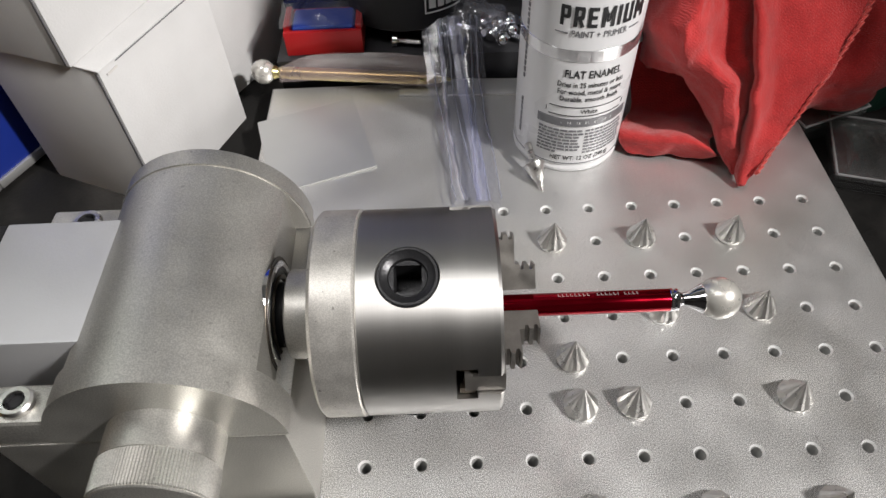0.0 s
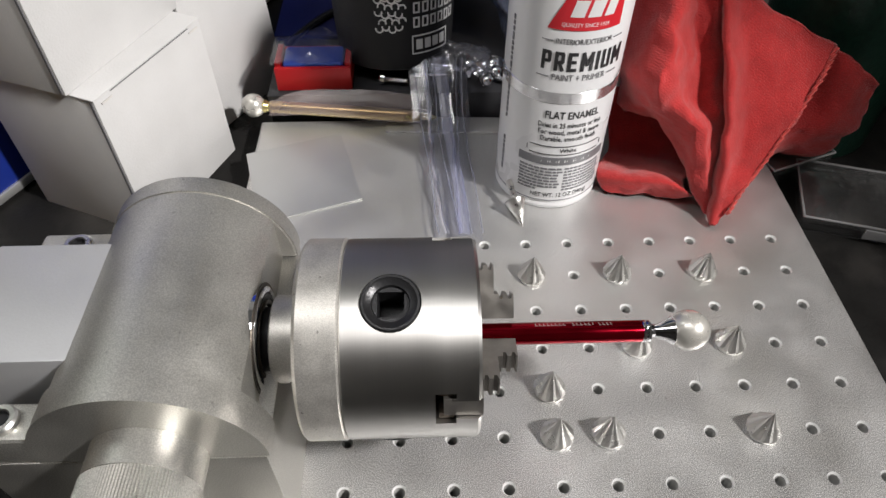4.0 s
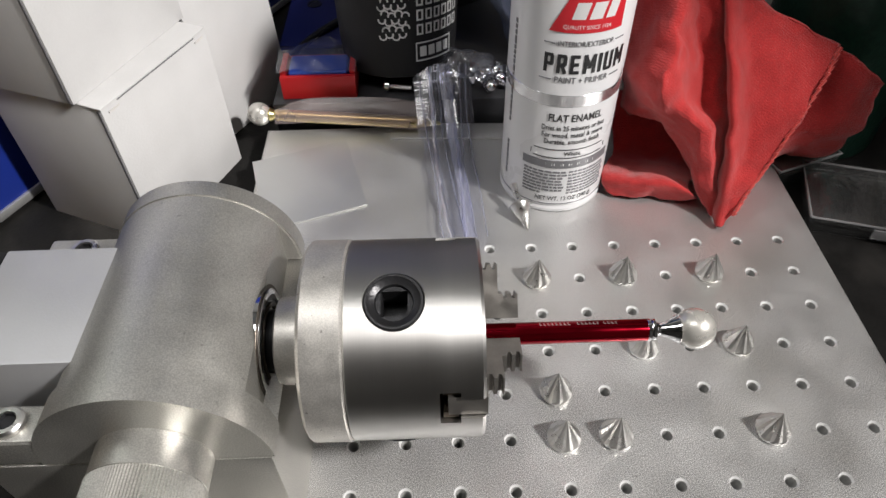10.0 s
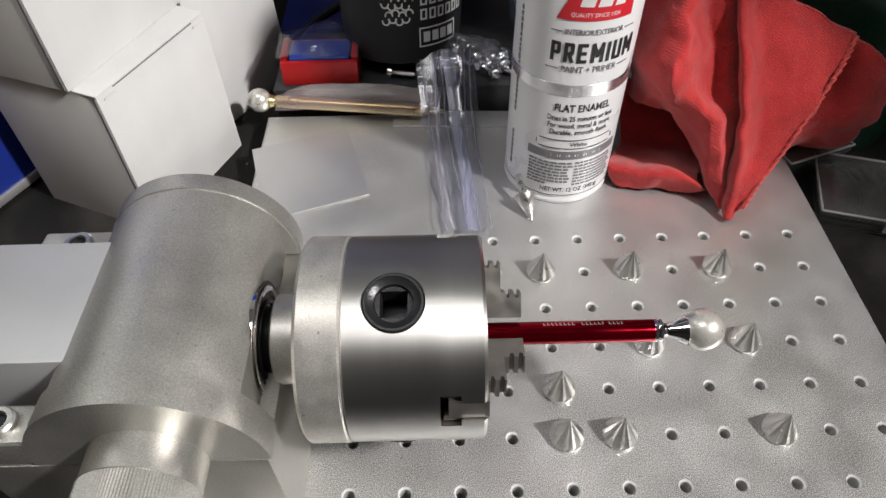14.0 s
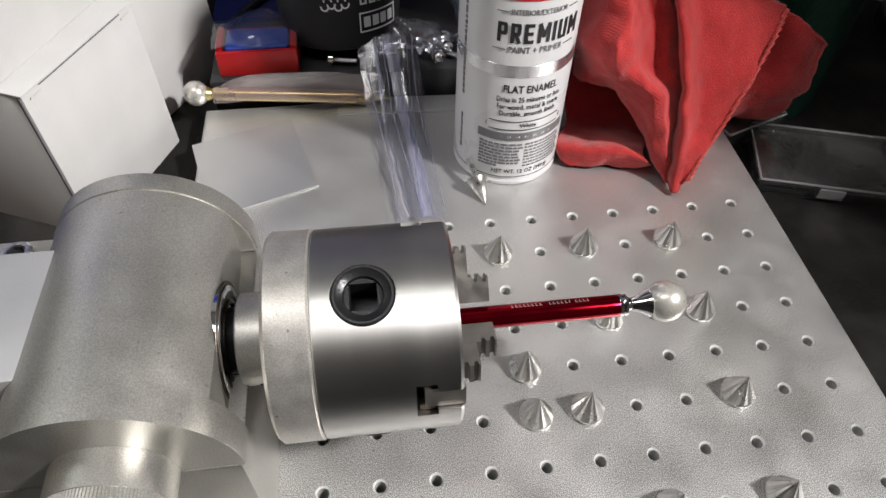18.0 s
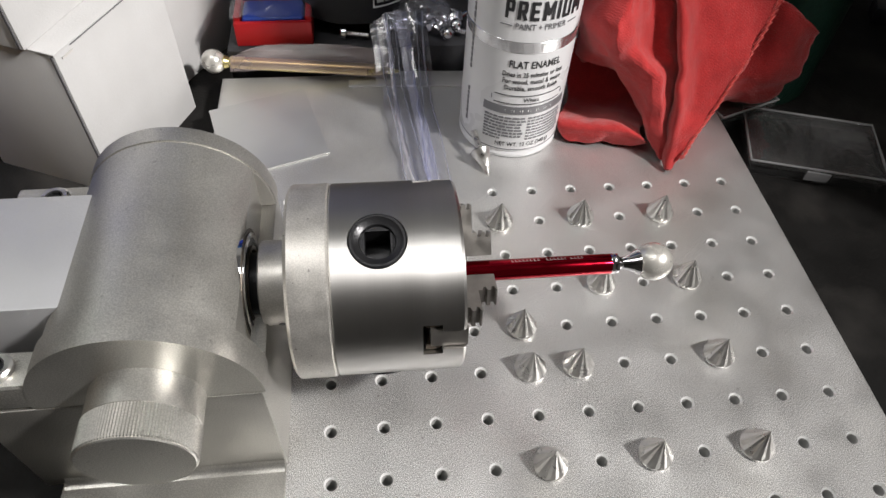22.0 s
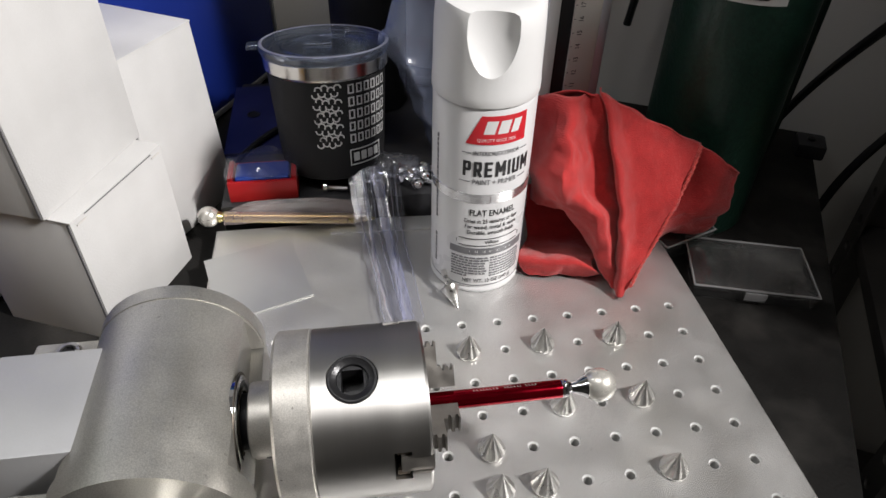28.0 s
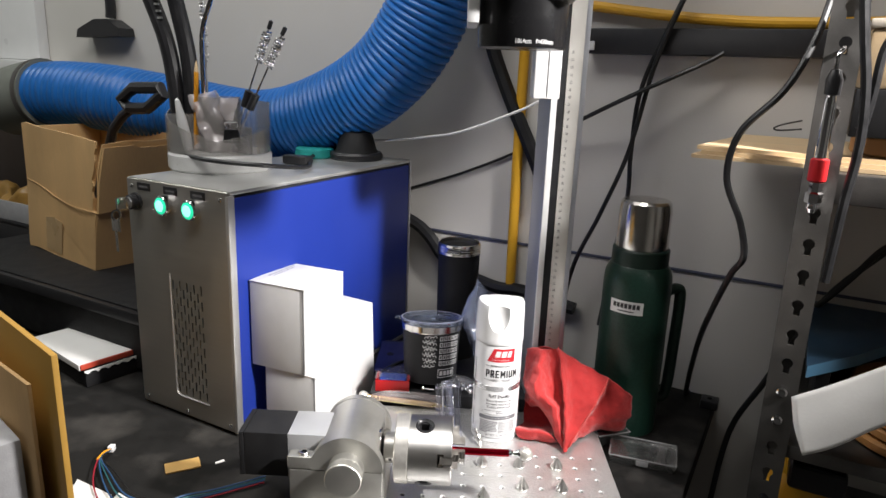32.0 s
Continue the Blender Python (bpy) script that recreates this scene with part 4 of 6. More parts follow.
PANEL = (
    ((0.136, 0.098, 0.8900), (0.140, 0.068, 0.857), (0.1425, 0.046, 0.827), (0.143, 0.034, 0.805), (0.1425, 0.028, 0.787), (0.142, 0.021, 0.768)),
    ((0.133, 0.088, 0.8905), (0.138, 0.056, 0.858), (0.1405, 0.034, 0.828), (0.141, 0.022, 0.806), (0.1405, 0.018, 0.787), (0.14, 0.011, 0.768)),
    ((0.15, 0.085, 0.88), (0.153, 0.062, 0.85), (0.152, 0.042, 0.826), (0.149, 0.028, 0.806), (0.146, 0.019, 0.789), (0.143, 0.01, 0.769)),
    ((0.178, 0.078, 0.867), (0.174, 0.058, 0.846), (0.166, 0.041, 0.825), (0.158, 0.029, 0.806), (0.151, 0.02, 0.79), (0.145, 0.011, 0.773)),
    ((0.206, 0.07, 0.854), (0.196, 0.056, 0.842), (0.182, 0.042, 0.824), (0.168, 0.029, 0.806), (0.156, 0.02, 0.79), (0.147, 0.011, 0.776)),
)
TAIL = (
    ((0.206, 0.07, 0.854), (0.196, 0.056, 0.842), (0.182, 0.042, 0.824), (0.168, 0.029, 0.806), (0.156, 0.02, 0.79), (0.147, 0.011, 0.776)),
    ((0.212, 0.076, 0.85), (0.204, 0.072, 0.833), (0.193, 0.064, 0.813), (0.18, 0.054, 0.796), (0.17, 0.046, 0.784), (0.162, 0.04, 0.772)),
    ((0.23, 0.068, 0.842), (0.226, 0.06, 0.824), (0.219, 0.058, 0.804), (0.21, 0.062, 0.788), (0.2, 0.066, 0.777), (0.19, 0.068, 0.769)),
    ((0.243, 0.066, 0.831), (0.243, 0.066, 0.812), (0.239, 0.068, 0.791), (0.234, 0.071, 0.773), (0.225, 0.08, 0.77), (0.215, 0.088, 0.768)),
    ((0.238, 0.094, 0.826), (0.236, 0.098, 0.808), (0.23, 0.102, 0.792), (0.224, 0.104, 0.78), (0.218, 0.106, 0.773), (0.21, 0.108, 0.768)),
)
to_cloth = Matrix.Translation((-0.14, -0.06, -B))
for name_, ribs_, crumple in (("drape", DRAPE, 0.0040), ("rolled_edge", ROLL, 0.0026), ("hemmed_panel", PANEL, 0.0026), ("tail", TAIL, 0.0040)):
    part(name_, to_world(cloth_sheet(ribs_, 10, 0.0012, crumple, 52.0), to_cloth), CLOTH, cloth, smooth=3)
crown = ((DRAPE[0][0], (0.112, 0.122, 0.84), (0.115, 0.124, 0.79)), (DRAPE[4][0], (0.145, 0.122, 0.85), (0.150, 0.124, 0.79)), (PANEL[4][0], (0.200, 0.112, 0.835), (0.196, 0.118, 0.79)))
part("back_fold", to_world(cloth_sheet(crown, 8, 0.0012, 0.003, 45.0), to_cloth), CLOTH, cloth, smooth=3)
hem_line = curve_points(PANEL[4], 5)
zigzag = []
for k, p in enumerate(hem_line[:-1]):
    q = hem_line[k + 1]
    for h in range(2):
        side = 0.0019 if (2 * k + h) % 2 else -0.0019
        zigzag.append(p.lerp(q, h / 2) + Vector((-0.0006 + 0.7 * side, -0.0022, 0.0008 + side)))
hem = tube(zigzag, 0.0009, 6, 3)
part("hem", to_world(hem, to_cloth), SEAM, cloth, "overlocked hem stitching")


# ---- white boxes ----
def carton_box(name, m, w, d, h, label, flap=True, print_rows=()):
    """A tuck-top card box; w along its x, d along y."""
    ob = thing(name, m, label, "box", "white card boxes by the cabinet")
    t = 0.0007
    part("body", box(0, w, 0, d, 0, h - 0.0012, 0.0006), CARD, ob)
    part("lid", box(-t, w + t * 0.5, -t, d + t, h - 0.0012, h, 0.0005), CARD, ob, "tucked lid with a folded front edge")
    part("side_seam", box(-t, -0.00005, 0.0012, 0.0026, 0.001, h - 0.002), INK_GREY, ob, "dark gap along the glued seam")
    if flap:
        part("tuck_slit", box(0.012, w - 0.012, -0.0009, -0.0006, h - 0.0018, h - 0.0012), INK_GREY, ob, "", 0)
        for x in (0.004, w - 0.012):
            part("ear_notch", box(x, x + 0.008, -0.0011, -0.0006, h - 0.0052, h - 0.0040, m=Matrix.Translation((0, 0, 0))), CARD_EDGE, ob, "", 0)
    if print_rows:
        bm = bmesh.new()
        for x0, x1, y0, y1 in print_rows:
            x = x0
            while x < x1:
                add_box(bm, x, x + 0.0022, y0, y1, h, h + 0.0002)
                x += 0.0031
        part("printed_line", bm, INK_GREY, ob, "small grey printed lines", 0)
    return ob


carton_box("gift_box", pose(-0.2242, 0.0326, 0.8545, 0, 0, 68.5), 0.1007, 0.0905, 0.1265, "white card box standing askew on another white box", False, ((0.030, 0.090, 0.080, 0.0815), (0.036, 0.084, 0.074, 0.0755)))
carton_box("gift_box", pose(-0.2095, 0.0290, TABLE, 0, 0, 66.5), 0.0930, 0.0870, 0.1043, "white card box on the bench under another white box")
tall = carton_box("gift_box", pose(-0.1900, 0.1300, TABLE, 0, 0, 60.4), 0.0770, 0.0850, 0.1590, "tall white card box on the bench beside the blue cabinet", False)
for p in tall.children[0].data.vertices:        # the box bulges outward towards its foot
    if p.co.x > 0.05:
        p.co.x += 0.0085 * (1 - p.co.z / 0.159)

# ---- laser base and column ----
laser = thing("laser_column", pose(0.02, 0.24, TABLE), "laser marker with silver ruler-scaled column and black lens head", "laser marker")
LB = Matrix.Translation((-0.02, -0.24, -TABLE))


def las(name, bm, material, label="", parent=None, smooth=0.45):
    return part(name, to_world(bm, LB), material, parent or laser, label, smooth)


BT = 0.784
las("base_plate", box(-0.146, 0.185, 0.1315, 0.345, TABLE, BT, 0.002), SLATE, "dark painted base plate")
las("blue_bracket", box(-0.150, -0.086, 0.205, 0.330, BT, BT + 0.004, 0.001, m=None), BLUE_BASE, "blue painted bracket plate")
las("bracket_bolt", lathe(((0.0062, 0), (0.0062, 0.0006), (0.0044, 0.0006), (0.0040, 0.0001), (0, 0.0001)), 24, m=pose(-0.129, 0.272, BT + 0.0041)), BLACK_OX)
POST = pose(0.1005, 0.127, 0, 0, 0, 7.5)
ptop = 1.72
las("post", box(0.0, 0.0478, 0.004, 0.072, BT, ptop, 0.0015, m=POST), EXTRUSION, "silver aluminium column")
las("edge_strip", box(-0.0002, 0.0085, 0.0, 0.0042, BT, ptop, 0.0006, m=POST), HEAD_WHITE)
las("groove", box(0.0087, 0.0195, 0.0022, 0.0044, BT, ptop, m=POST), BLACK_PLASTIC, "black slot down the column")
scale = las("ruler", box(0.0197, 0.0405, 0.0006, 0.0042, BT + 0.002, ptop, 0.0003, m=POST), RULER, "white ruler scale with black numbers")
las("edge_rib", box(0.0407, 0.0480, 0.0010, 0.0042, BT, ptop, 0.0014, m=POST), EXTRUSION)
ticks = bmesh.new()
for k in range(0, 500, 10):
    z = 0.815 + 0.001 * k
    add_box(ticks, 0.0201, 0.0212, 0.0003, 0.0007, z, z + 0.0004, m=POST)
las("tick_marks", ticks, INK, "", scale, 0)
numbers = bmesh.new()
for k in range(5, 55):
    one = text_bm(str(k), 0.0052, 0.0001, 0.8)
    to_world(one, POST @ pose(0.0258, 0.0004, 0.765 + 0.01 * k, 0, -90, 0))
    me = bpy.data.meshes.new("temp")
    one.to_mesh(me)
    one.free()
    numbers.from_mesh(me)
    bpy.data.meshes.remove(me)
las("numbers", numbers, INK, "", scale, 0)
# carriage, arm and head
las("carriage", box(0.0700, 0.1040, 0.0760, 0.1265, 1.2436, 1.345, 0.002), HEAD_WHITE, "white carriage block")
las("carriage_joint", box(0.0872, 0.0880, 0.0752, 0.0762, 1.246, 1.343), INK_GREY, "", None, 0)
las("arm", box(0.000, 0.086, -0.165, 0.115, 1.3445, 1.440, 0.004), HEAD_WHITE, "white laser head housing")
las("arm_lug", box(-0.0210, -0.0095, -0.150, -0.060, 1.3190, 1.4200, 0.003), HEAD_WHITE)
lens_body = las("lens", lathe(((0, 0.0), (0.0400, 0.0), (0.0438, 0.0008), (0.0440, 0.0020), (0.0440, 0.0440), (0.0420, 0.0470), (0, 0.0470)), 64, m=pose(0.0345, -0.120, 1.2975)), BLACK_GLASS, "black scan lens with white lettering")
ring = wrap(text_bm("1064nm   f=430mm", 0.0062, 0.0001, 0.8), 0.0442, 12, 0.0060)
las("lettering", to_world(ring, pose(0.0345, -0.120, 1.2975)), MARK, "", lens_body, 0)

# ---- mug, tumbler, pouch ----
mug = thing("lowball_mug", pose(-0.0550, 0.1810, BT + 0.0062, -8.5, 0, 0), "black powder-coated mug with steel rim and clear lid", "mug")
MR = 0.0462
part("cup", lathe(((0, 0.0), (0.0390, 0.0), (0.0412, 0.0015), (0.0430, 0.020), (0.0452, 0.060), (MR, 0.0815), (0.0455, 0.0818), (0, 0.0818)), 64), BLACK_COAT, mug)
part("rim", lathe(((0.0440, 0.0815), (0.0468, 0.0817), (0.0480, 0.0836), (0.0482, 0.0928), (0.0474, 0.0936), (0.0440, 0.0936), (0.0420, 0.0880), (0.0380, 0.060), (0, 0.055)), 64), BRUSHED, mug, "brushed steel rim band")
lid = part("lid", lathe(((0, 0.0950), (0.0420, 0.0952), (0.0432, 0.0910), (0.0446, 0.0910), (0.0452, 0.0938), (0.0488, 0.0939), (0.0492, 0.0962), (0.0502, 0.0967), (0.0505, 0.1000), (0.0496, 0.1009), (0.0474, 0.1009), (0.0464, 0.0998), (0.0456, 0.0968), (0.0340, 0.0962), (0.0330, 0.0980), (0.0316, 0.0980), (0.0306, 0.0963), (0, 0.0962)), 64), CLEAR, mug, "clear plastic press-on lid")
part("lid_tab", box(-0.0590, -0.0480, -0.0070, 0.0070, 0.0968, 0.1004, 0.0012), CLEAR, lid)
part("lid_slider", box(-0.016, 0.006, -0.008, 0.008, 0.0965, 0.0992, 0.001), CLEAR, lid)
part("lid_edge", lathe(((0.0498, 0.1008), (0.0485, 0.1014), (0.0472, 0.1009), (0.0485, 0.1005), (0.0498, 0.1008)), 64), SHEEN_FILM, lid, "glossy rounded lid edge")


def mug_wrap(bm, ang, z):
    for p in bm.verts:
        r = 0.0430 + (0.0450 - 0.0430) * min(1.0, max(0.0, (p.co.z + z - 0.020) / 0.040)) + 0.0012 * max(0.0, (p.co.z + z - 0.060) / 0.0285) + 0.0002
        a = p.co.x / 0.0450 + radians(ang)
        k = r - p.co.y
        p.co = Vector((k * math.sin(a), -k * math.cos(a), p.co.z + z))
    return bm


chain = bmesh.new()
for row in range(5):
    for c in range(4):
        lean_ = 0.0030 if (row + c) % 2 else -0.0030
        cx, cz = (c - 1.5) * 0.0046, 0.0745 - 0.0100 * row
        for half_ in (1, -1):
            for q in range(7):
                a0, a1 = math.pi * (0.5 - half_ * 0.5 + (q - 0.4) / 6), math.pi * (0.5 - half_ * 0.5 + (q + 0.6) / 6)
                vs = [chain.verts.new((cx + half_ * 0.0012 + r * math.cos(an), -0.0001, cz + lean_ * 0.25 + half_ * 0.0020 + r * math.sin(an))) for r, an in ((0.0019, a0), (0.0031, a0), (0.0031, a1), (0.0019, a1))]
                chain.faces.new(vs)
part("chain_mark", mug_wrap(chain, -1, 0.0), PALE_INK, mug, "silver chain-like print", 0)
rows = []
for row in range(5):
    z = 0.0715 - 0.0100 * row
    for c in range(6):
        x = 0.0150 + 0.0068 * c
        rows += [(x, x + 0.0012, z, z + 0.0074), (x + 0.0037, x + 0.0049, z, z + 0.0074), (x + 0.0012, x + 0.0037, z + 0.0063, z + 0.0074), (x + 0.0012, x + 0.0037, z, z + 0.0011)]
part("block_print", mug_wrap(flat_bars(rows), 0, 0.0), PALE_INK, mug, "repeated silver block print", 0)
badge = [(0.014, 0.046, 0.0125, 0.0134), (0.014, 0.046, 0.0252, 0.0261), (0.014, 0.0149, 0.0134, 0.0252), (0.0451, 0.046, 0.0134, 0.0252)]
badge += [(x, x + 0.0050, 0.0158, 0.0228) for x in (0.0172, 0.0241, 0.0310, 0.0379)]
part("badge", mug_wrap(flat_bars(badge), 0, 0.0), PALE_INK, mug, "outlined grey badge", 0)

tumbler = thing("tumbler", pose(-0.0157, 0.2998, BT), "tall black insulated tumbler with a steel rim on the base plate", "tumbler")
part("cup", lathe(((0, 0), (0.0330, 0), (0.0345, 0.0015), (0.0350, 0.10), (0.0362, 0.200), (0.0350, 0.2005), (0, 0.2005)), 56), BLACK_COAT, tumbler)
part("rim", lathe(((0.0355, 0.1880), (0.0368, 0.1885), (0.0370, 0.1925), (0.0362, 0.1940), (0.0372, 0.1960), (0.0362, 0.1980), (0.0372, 0.2000), (0.0362, 0.2025), (0.0366, 0.2062), (0.0352, 0.2072), (0.0338, 0.2062), (0.0330, 0.150), (0, 0.150)), 56), BRUSHED, tumbler, "steel drinking rim")

pouch = thing("clear_pouch", pose(0.015, 0.19, BT), "milky clear plastic pouch standing crumpled beside the mug", "pouch")
pouch_ribs = (
    ((0.017, 0.206, 0.951), (-0.009, 0.201, 0.899), (-0.003, 0.199, 0.872), (0.012, 0.196, 0.835), (0.024, 0.194, 0.795)),
    ((0.020, 0.204, 0.948), (0.006, 0.190, 0.900), (0.010, 0.184, 0.868), (0.022, 0.184, 0.832), (0.030, 0.186, 0.790)),
    ((0.026, 0.206, 0.942), (0.020, 0.194, 0.900), (0.022, 0.190, 0.866), (0.032, 0.190, 0.830), (0.038, 0.192, 0.788)),
    ((0.034, 0.212, 0.930), (0.036, 0.208, 0.898), (0.040, 0.206, 0.866), (0.044, 0.206, 0.830), (0.048, 0.208, 0.788)))
part("film", to_world(cloth_sheet(pouch_ribs, 8, 0.0, 0.006, 46), Matrix.Translation((-0.015, -0.19, -BT))), FILM_MILKY, pouch, smooth=3)
part("rivet", lathe(((0, 0), (0.0025, 0), (0.0025, 0.001), (0, 0.001)), 16, m=pose(-0.0142, 0.0090, 0.1024, 80, 0, -20)), BLACK_PLASTIC, pouch)

# ---- things along the plate's back edge ----
gold = thing("gold_pen", pose(-0.1555, 0.1275, 0.7790, 0, 90 + 2.8, -4.1), "gold pen with a white pearl end lying on the plate", "pen")
part("barrel", lathe(((0, 0.012), (0.0036, 0.0125), (0.0044, 0.018), (0.0044, 0.104), (0.0040, 0.112), (0.0012, 0.129), (0, 0.131)), 32), GOLD, gold)
part("collar", lathe(((0.0040, 0.0065), (0.0048, 0.0080), (0.0034, 0.0110), (0.0044, 0.0130), (0.0044, 0.0145), (0, 0.0145)), 32), GOLD, gold, "polished gold collar")
part("pearl", lathe([(0, -0.0084)] + [(0.0084 * math.sin(math.pi * k / 20), -0.0084 * math.cos(math.pi * k / 20)) for k in range(1, 20)] + [(0, 0.0084)], 32), PEARL, gold, "round white pearl")
sleeve = thing("pen_sleeve", pose(-0.09, 0.128, B), "thin clear sleeve over the gold pen, red reflection in its colour", "plastic sleeve")
sl = (((-0.144, 0.1190, 0.7760), (-0.112, 0.1165, 0.7780), (-0.070, 0.1150, 0.7740), (-0.034, 0.1130, 0.7700)), ((-0.143, 0.1240, 0.7835), (-0.114, 0.1225, 0.7850), (-0.070, 0.1200, 0.7830), (-0.032, 0.1180, 0.778)), ((-0.142, 0.1270, 0.7830), (-0.118, 0.1290, 0.7900), (-0.070, 0.1290, 0.7890), (-0.030, 0.127, 0.784)))
part("film", to_world(cloth_sheet(sl, 6, 0.0, 0.0008, 80), Matrix.Translation((0.09, -0.128, -B))), FILM_RED_CAST, sleeve, smooth=3)

blank = thing("metal_blank", pose(-0.0754, 0.0442, B, 0, 0, 0), "thin grey metal card blank lying on the plate", "metal card")
bm = bmesh.new()
corners = [(-0.0185, 0.0652), (-0.0002, -0.0021), (-0.0632, -0.0233), (-0.0815, 0.0440)]
va, vb = [bm.verts.new((x, y, 0.0002)) for x, y in corners], [bm.verts.new((x, y, 0.0012)) for x, y in corners]
bm.faces.new(va)
bm.faces.new(vb[::-1])
for i in range(4):
    bm.faces.new((va[i], vb[i], vb[(i + 1) % 4], va[(i + 1) % 4]))
part("sheet", bevel_sharp(bm, 0.0003, 0.5, 1), mat("smooth_grey_metal", (0.60, 0.605, 0.60), 0.40, 0.75, 0.06, 20, 0.05, 1500), blank)
strip = thing("metal_strip", pose(0.006, 0.112, B), "thin grey metal strip along the plate's back edge", "metal strip")
part("sheet", box(-0.068, 0.045, -0.0050, 0.0120, 0.0002, 0.0018, 0.0003, m=pose(0, 0, 0, 0, 0, -2.5)), PLATE, strip)

bag = thing("clear_bag", pose(-0.02, 0.10, B), "long crumpled clear plastic bag lying across the plate", "plastic bag")
bag_rows = []
for k in range(7):
    s = k / 6
    y = 0.150 - 0.148 * s
    cx = -0.025 + 0.010 * s
    w = 0.034 - 0.012 * s
    z = B + 0.0045 + (0.030 * max(0.0, 1 - s * 3.0))
    bag_rows.append([(cx - w * 0.62, y, z - 0.003 * (s > 0.4)), (cx - w * 0.25, y + 0.002, z + 0.0045), (cx, y, z + 0.001), (cx + w * 0.28, y - 0.001, z + 0.0055), (cx + w * 0.62, y, z - 0.002 * (s > 0.4))])
part("film", to_world(cloth_sheet(bag_rows, 6, 0.0, 0.0022, 70), Matrix.Translation((0.02, -0.10, -B))), FILM, bag, smooth=3)
# fold strips carry the bag's bluish-white sheen in their colour
for k, (off, half_w) in enumerate(((-0.52, 0.0005), (-0.30, 0.0016), (-0.05, 0.0005), (0.10, 0.0036), (0.14, 0.0012), (0.36, 0.0005), (0.55, 0.0005))):
    ribs_ = []
    for i in range(8):
        q = i / 7
        x = -0.025 + 0.010 * q + off * (0.034 - 0.012 * q) + 0.0018 * math.sin(4 * q + 1.7 * k)
        z = B + 0.0078 + 0.028 * max(0.0, 1 - q * 3.0)
        ribs_.append([(x - half_w, 0.148 - 0.146 * q, z), (x, 0.148 - 0.146 * q, z + 0.0012), (x + half_w, 0.148 - 0.146 * q, z)])
    part("fold", to_world(cloth_sheet(ribs_, 5, 0.0, 0.0010, 90), Matrix.Translation((0.02, -0.10, -B))), SHEEN_FILM, bag, "crease in the film with its pale sheen put into the colour", 3)

block = thing("plastic_organiser", pose(-0.112, 0.1475, BT), "small red and blue plastic case wrapped in a clear bag", "plastic case")
block.matrix_basis = pose(-0.112, 0.1475, BT) @ Matrix.Scale(0.86, 4)
tray = bmesh.new()
for b in ((-0.031, 0.031, -0.012, -0.008, 0.0, 0.021), (-0.031, 0.031, 0.022, 0.026, 0.0, 0.019), (-0.031, -0.026, -0.0078, 0.0218, 0.0, 0.024), (0.026, 0.031, -0.0078, 0.0218, 0.0, 0.024), (-0.0258, 0.0258, -0.0078, 0.0218, 0.0, 0.004)):
    add_box(tray, *b, 0.0012)
part("red_tray", tray, RED_PLASTIC, block, "red plastic tray")
part("blue_insert", box(-0.025, 0.025, -0.007, 0.021, 0.0042, 0.0225, 0.004, 3), BLUE_PLASTIC, block, "blue plastic insert")
wrapbag = [[(-0.033 + 0.066 * i / 4, -0.014 + 0.044 * j / 3, 0.024 + 0.012 * math.sin(math.pi * (j + 0.6) / 4.4) * math.sin(math.pi * (i + 0.5) / 5) + 0.002 * math.sin(2.1 * i + j)) for i in range(5)] for j in range(4)]
part("bag", cloth_sheet(wrapbag, 5, 0.0, 0.002, 70), FILM, block, smooth=3)

for px, py, ang, s_ in ((0.016, 0.152, 20, 1.0), (0.006, 0.158, 70, 0.9), (0.020, 0.160, -40, 1.1), (-0.004, 0.148, 110, 0.8), (0.010, 0.142, 10, 0.9)):
    nut = thing("acorn_nut", pose(px, py, BT + 0.0050 * s_, 70, 0, ang), "shiny chrome dome nut lying on the dark base plate", "nut", "loose chrome nuts")
    part("dome", lathe([(0.0001, 0.0105 * s_)] + [(0.0048 * s_ * math.sin(math.pi * k / 14), (0.0057 + 0.0048 * math.cos(math.pi * k / 14)) * s_) for k in range(1, 8)], 20), CHROME, nut)
    part("hexagon", lathe(((0, 0), (0.0050 * s_, 0), (0.0056 * s_, 0.0008), (0.0056 * s_, 0.0052 * s_), (0.0046 * s_, 0.0058 * s_)), 6), CHROME, nut, "", 0)

PARTS = ((0.016, 0.156, 40, 0.016), (0.010, 0.150, -35, 0.013), (0.018, 0.145, 80, 0.012), (-0.004, 0.160, 10, 0.018), (-0.020, 0.158, -20, 0.014), (-0.045, 0.147, 5, 0.022), (-0.066, 0.145, -12, 0.016), (0.002, 0.143, 60, 0.010))
for px, py, ang, ln in PARTS:
    m = pose(px, py, BT + 0.0044, 0, 90, ang)
    bolt = thing("machine_screw", m, "small bright steel screw lying on the dark base plate", "screw", "loose steel screws")
    part("head", lathe(((0, -0.0002), (0.0032, 0), (0.0042, 0.0012), (0.0042, 0.0042), (0.0020, 0.0046)), 16), CHROME, bolt)
    part("shank", lathe([(0.0020, 0.0040)] + [(0.0022 if k % 2 else 0.0018, 0.0046 + ln * k / 16) for k in range(17)] + [(0, 0.0046 + ln)], 12), CHROME, bolt)
lump = thing("parts_bag", pose(-0.012, 0.156, BT), "clear bag holding small shiny steel parts", "plastic bag")
lr = [[(-0.030 + 0.060 * i / 4, -0.016 + 0.034 * j / 3, 0.004 + 0.020 * math.sin(math.pi * (i + 0.5) / 5) * math.sin(math.pi * (j + 0.5) / 4)) for i in range(5)] for j in range(4)]
part("film", cloth_sheet(lr, 6, 0.0, 0.0045, 90), FILM, lump, smooth=3)

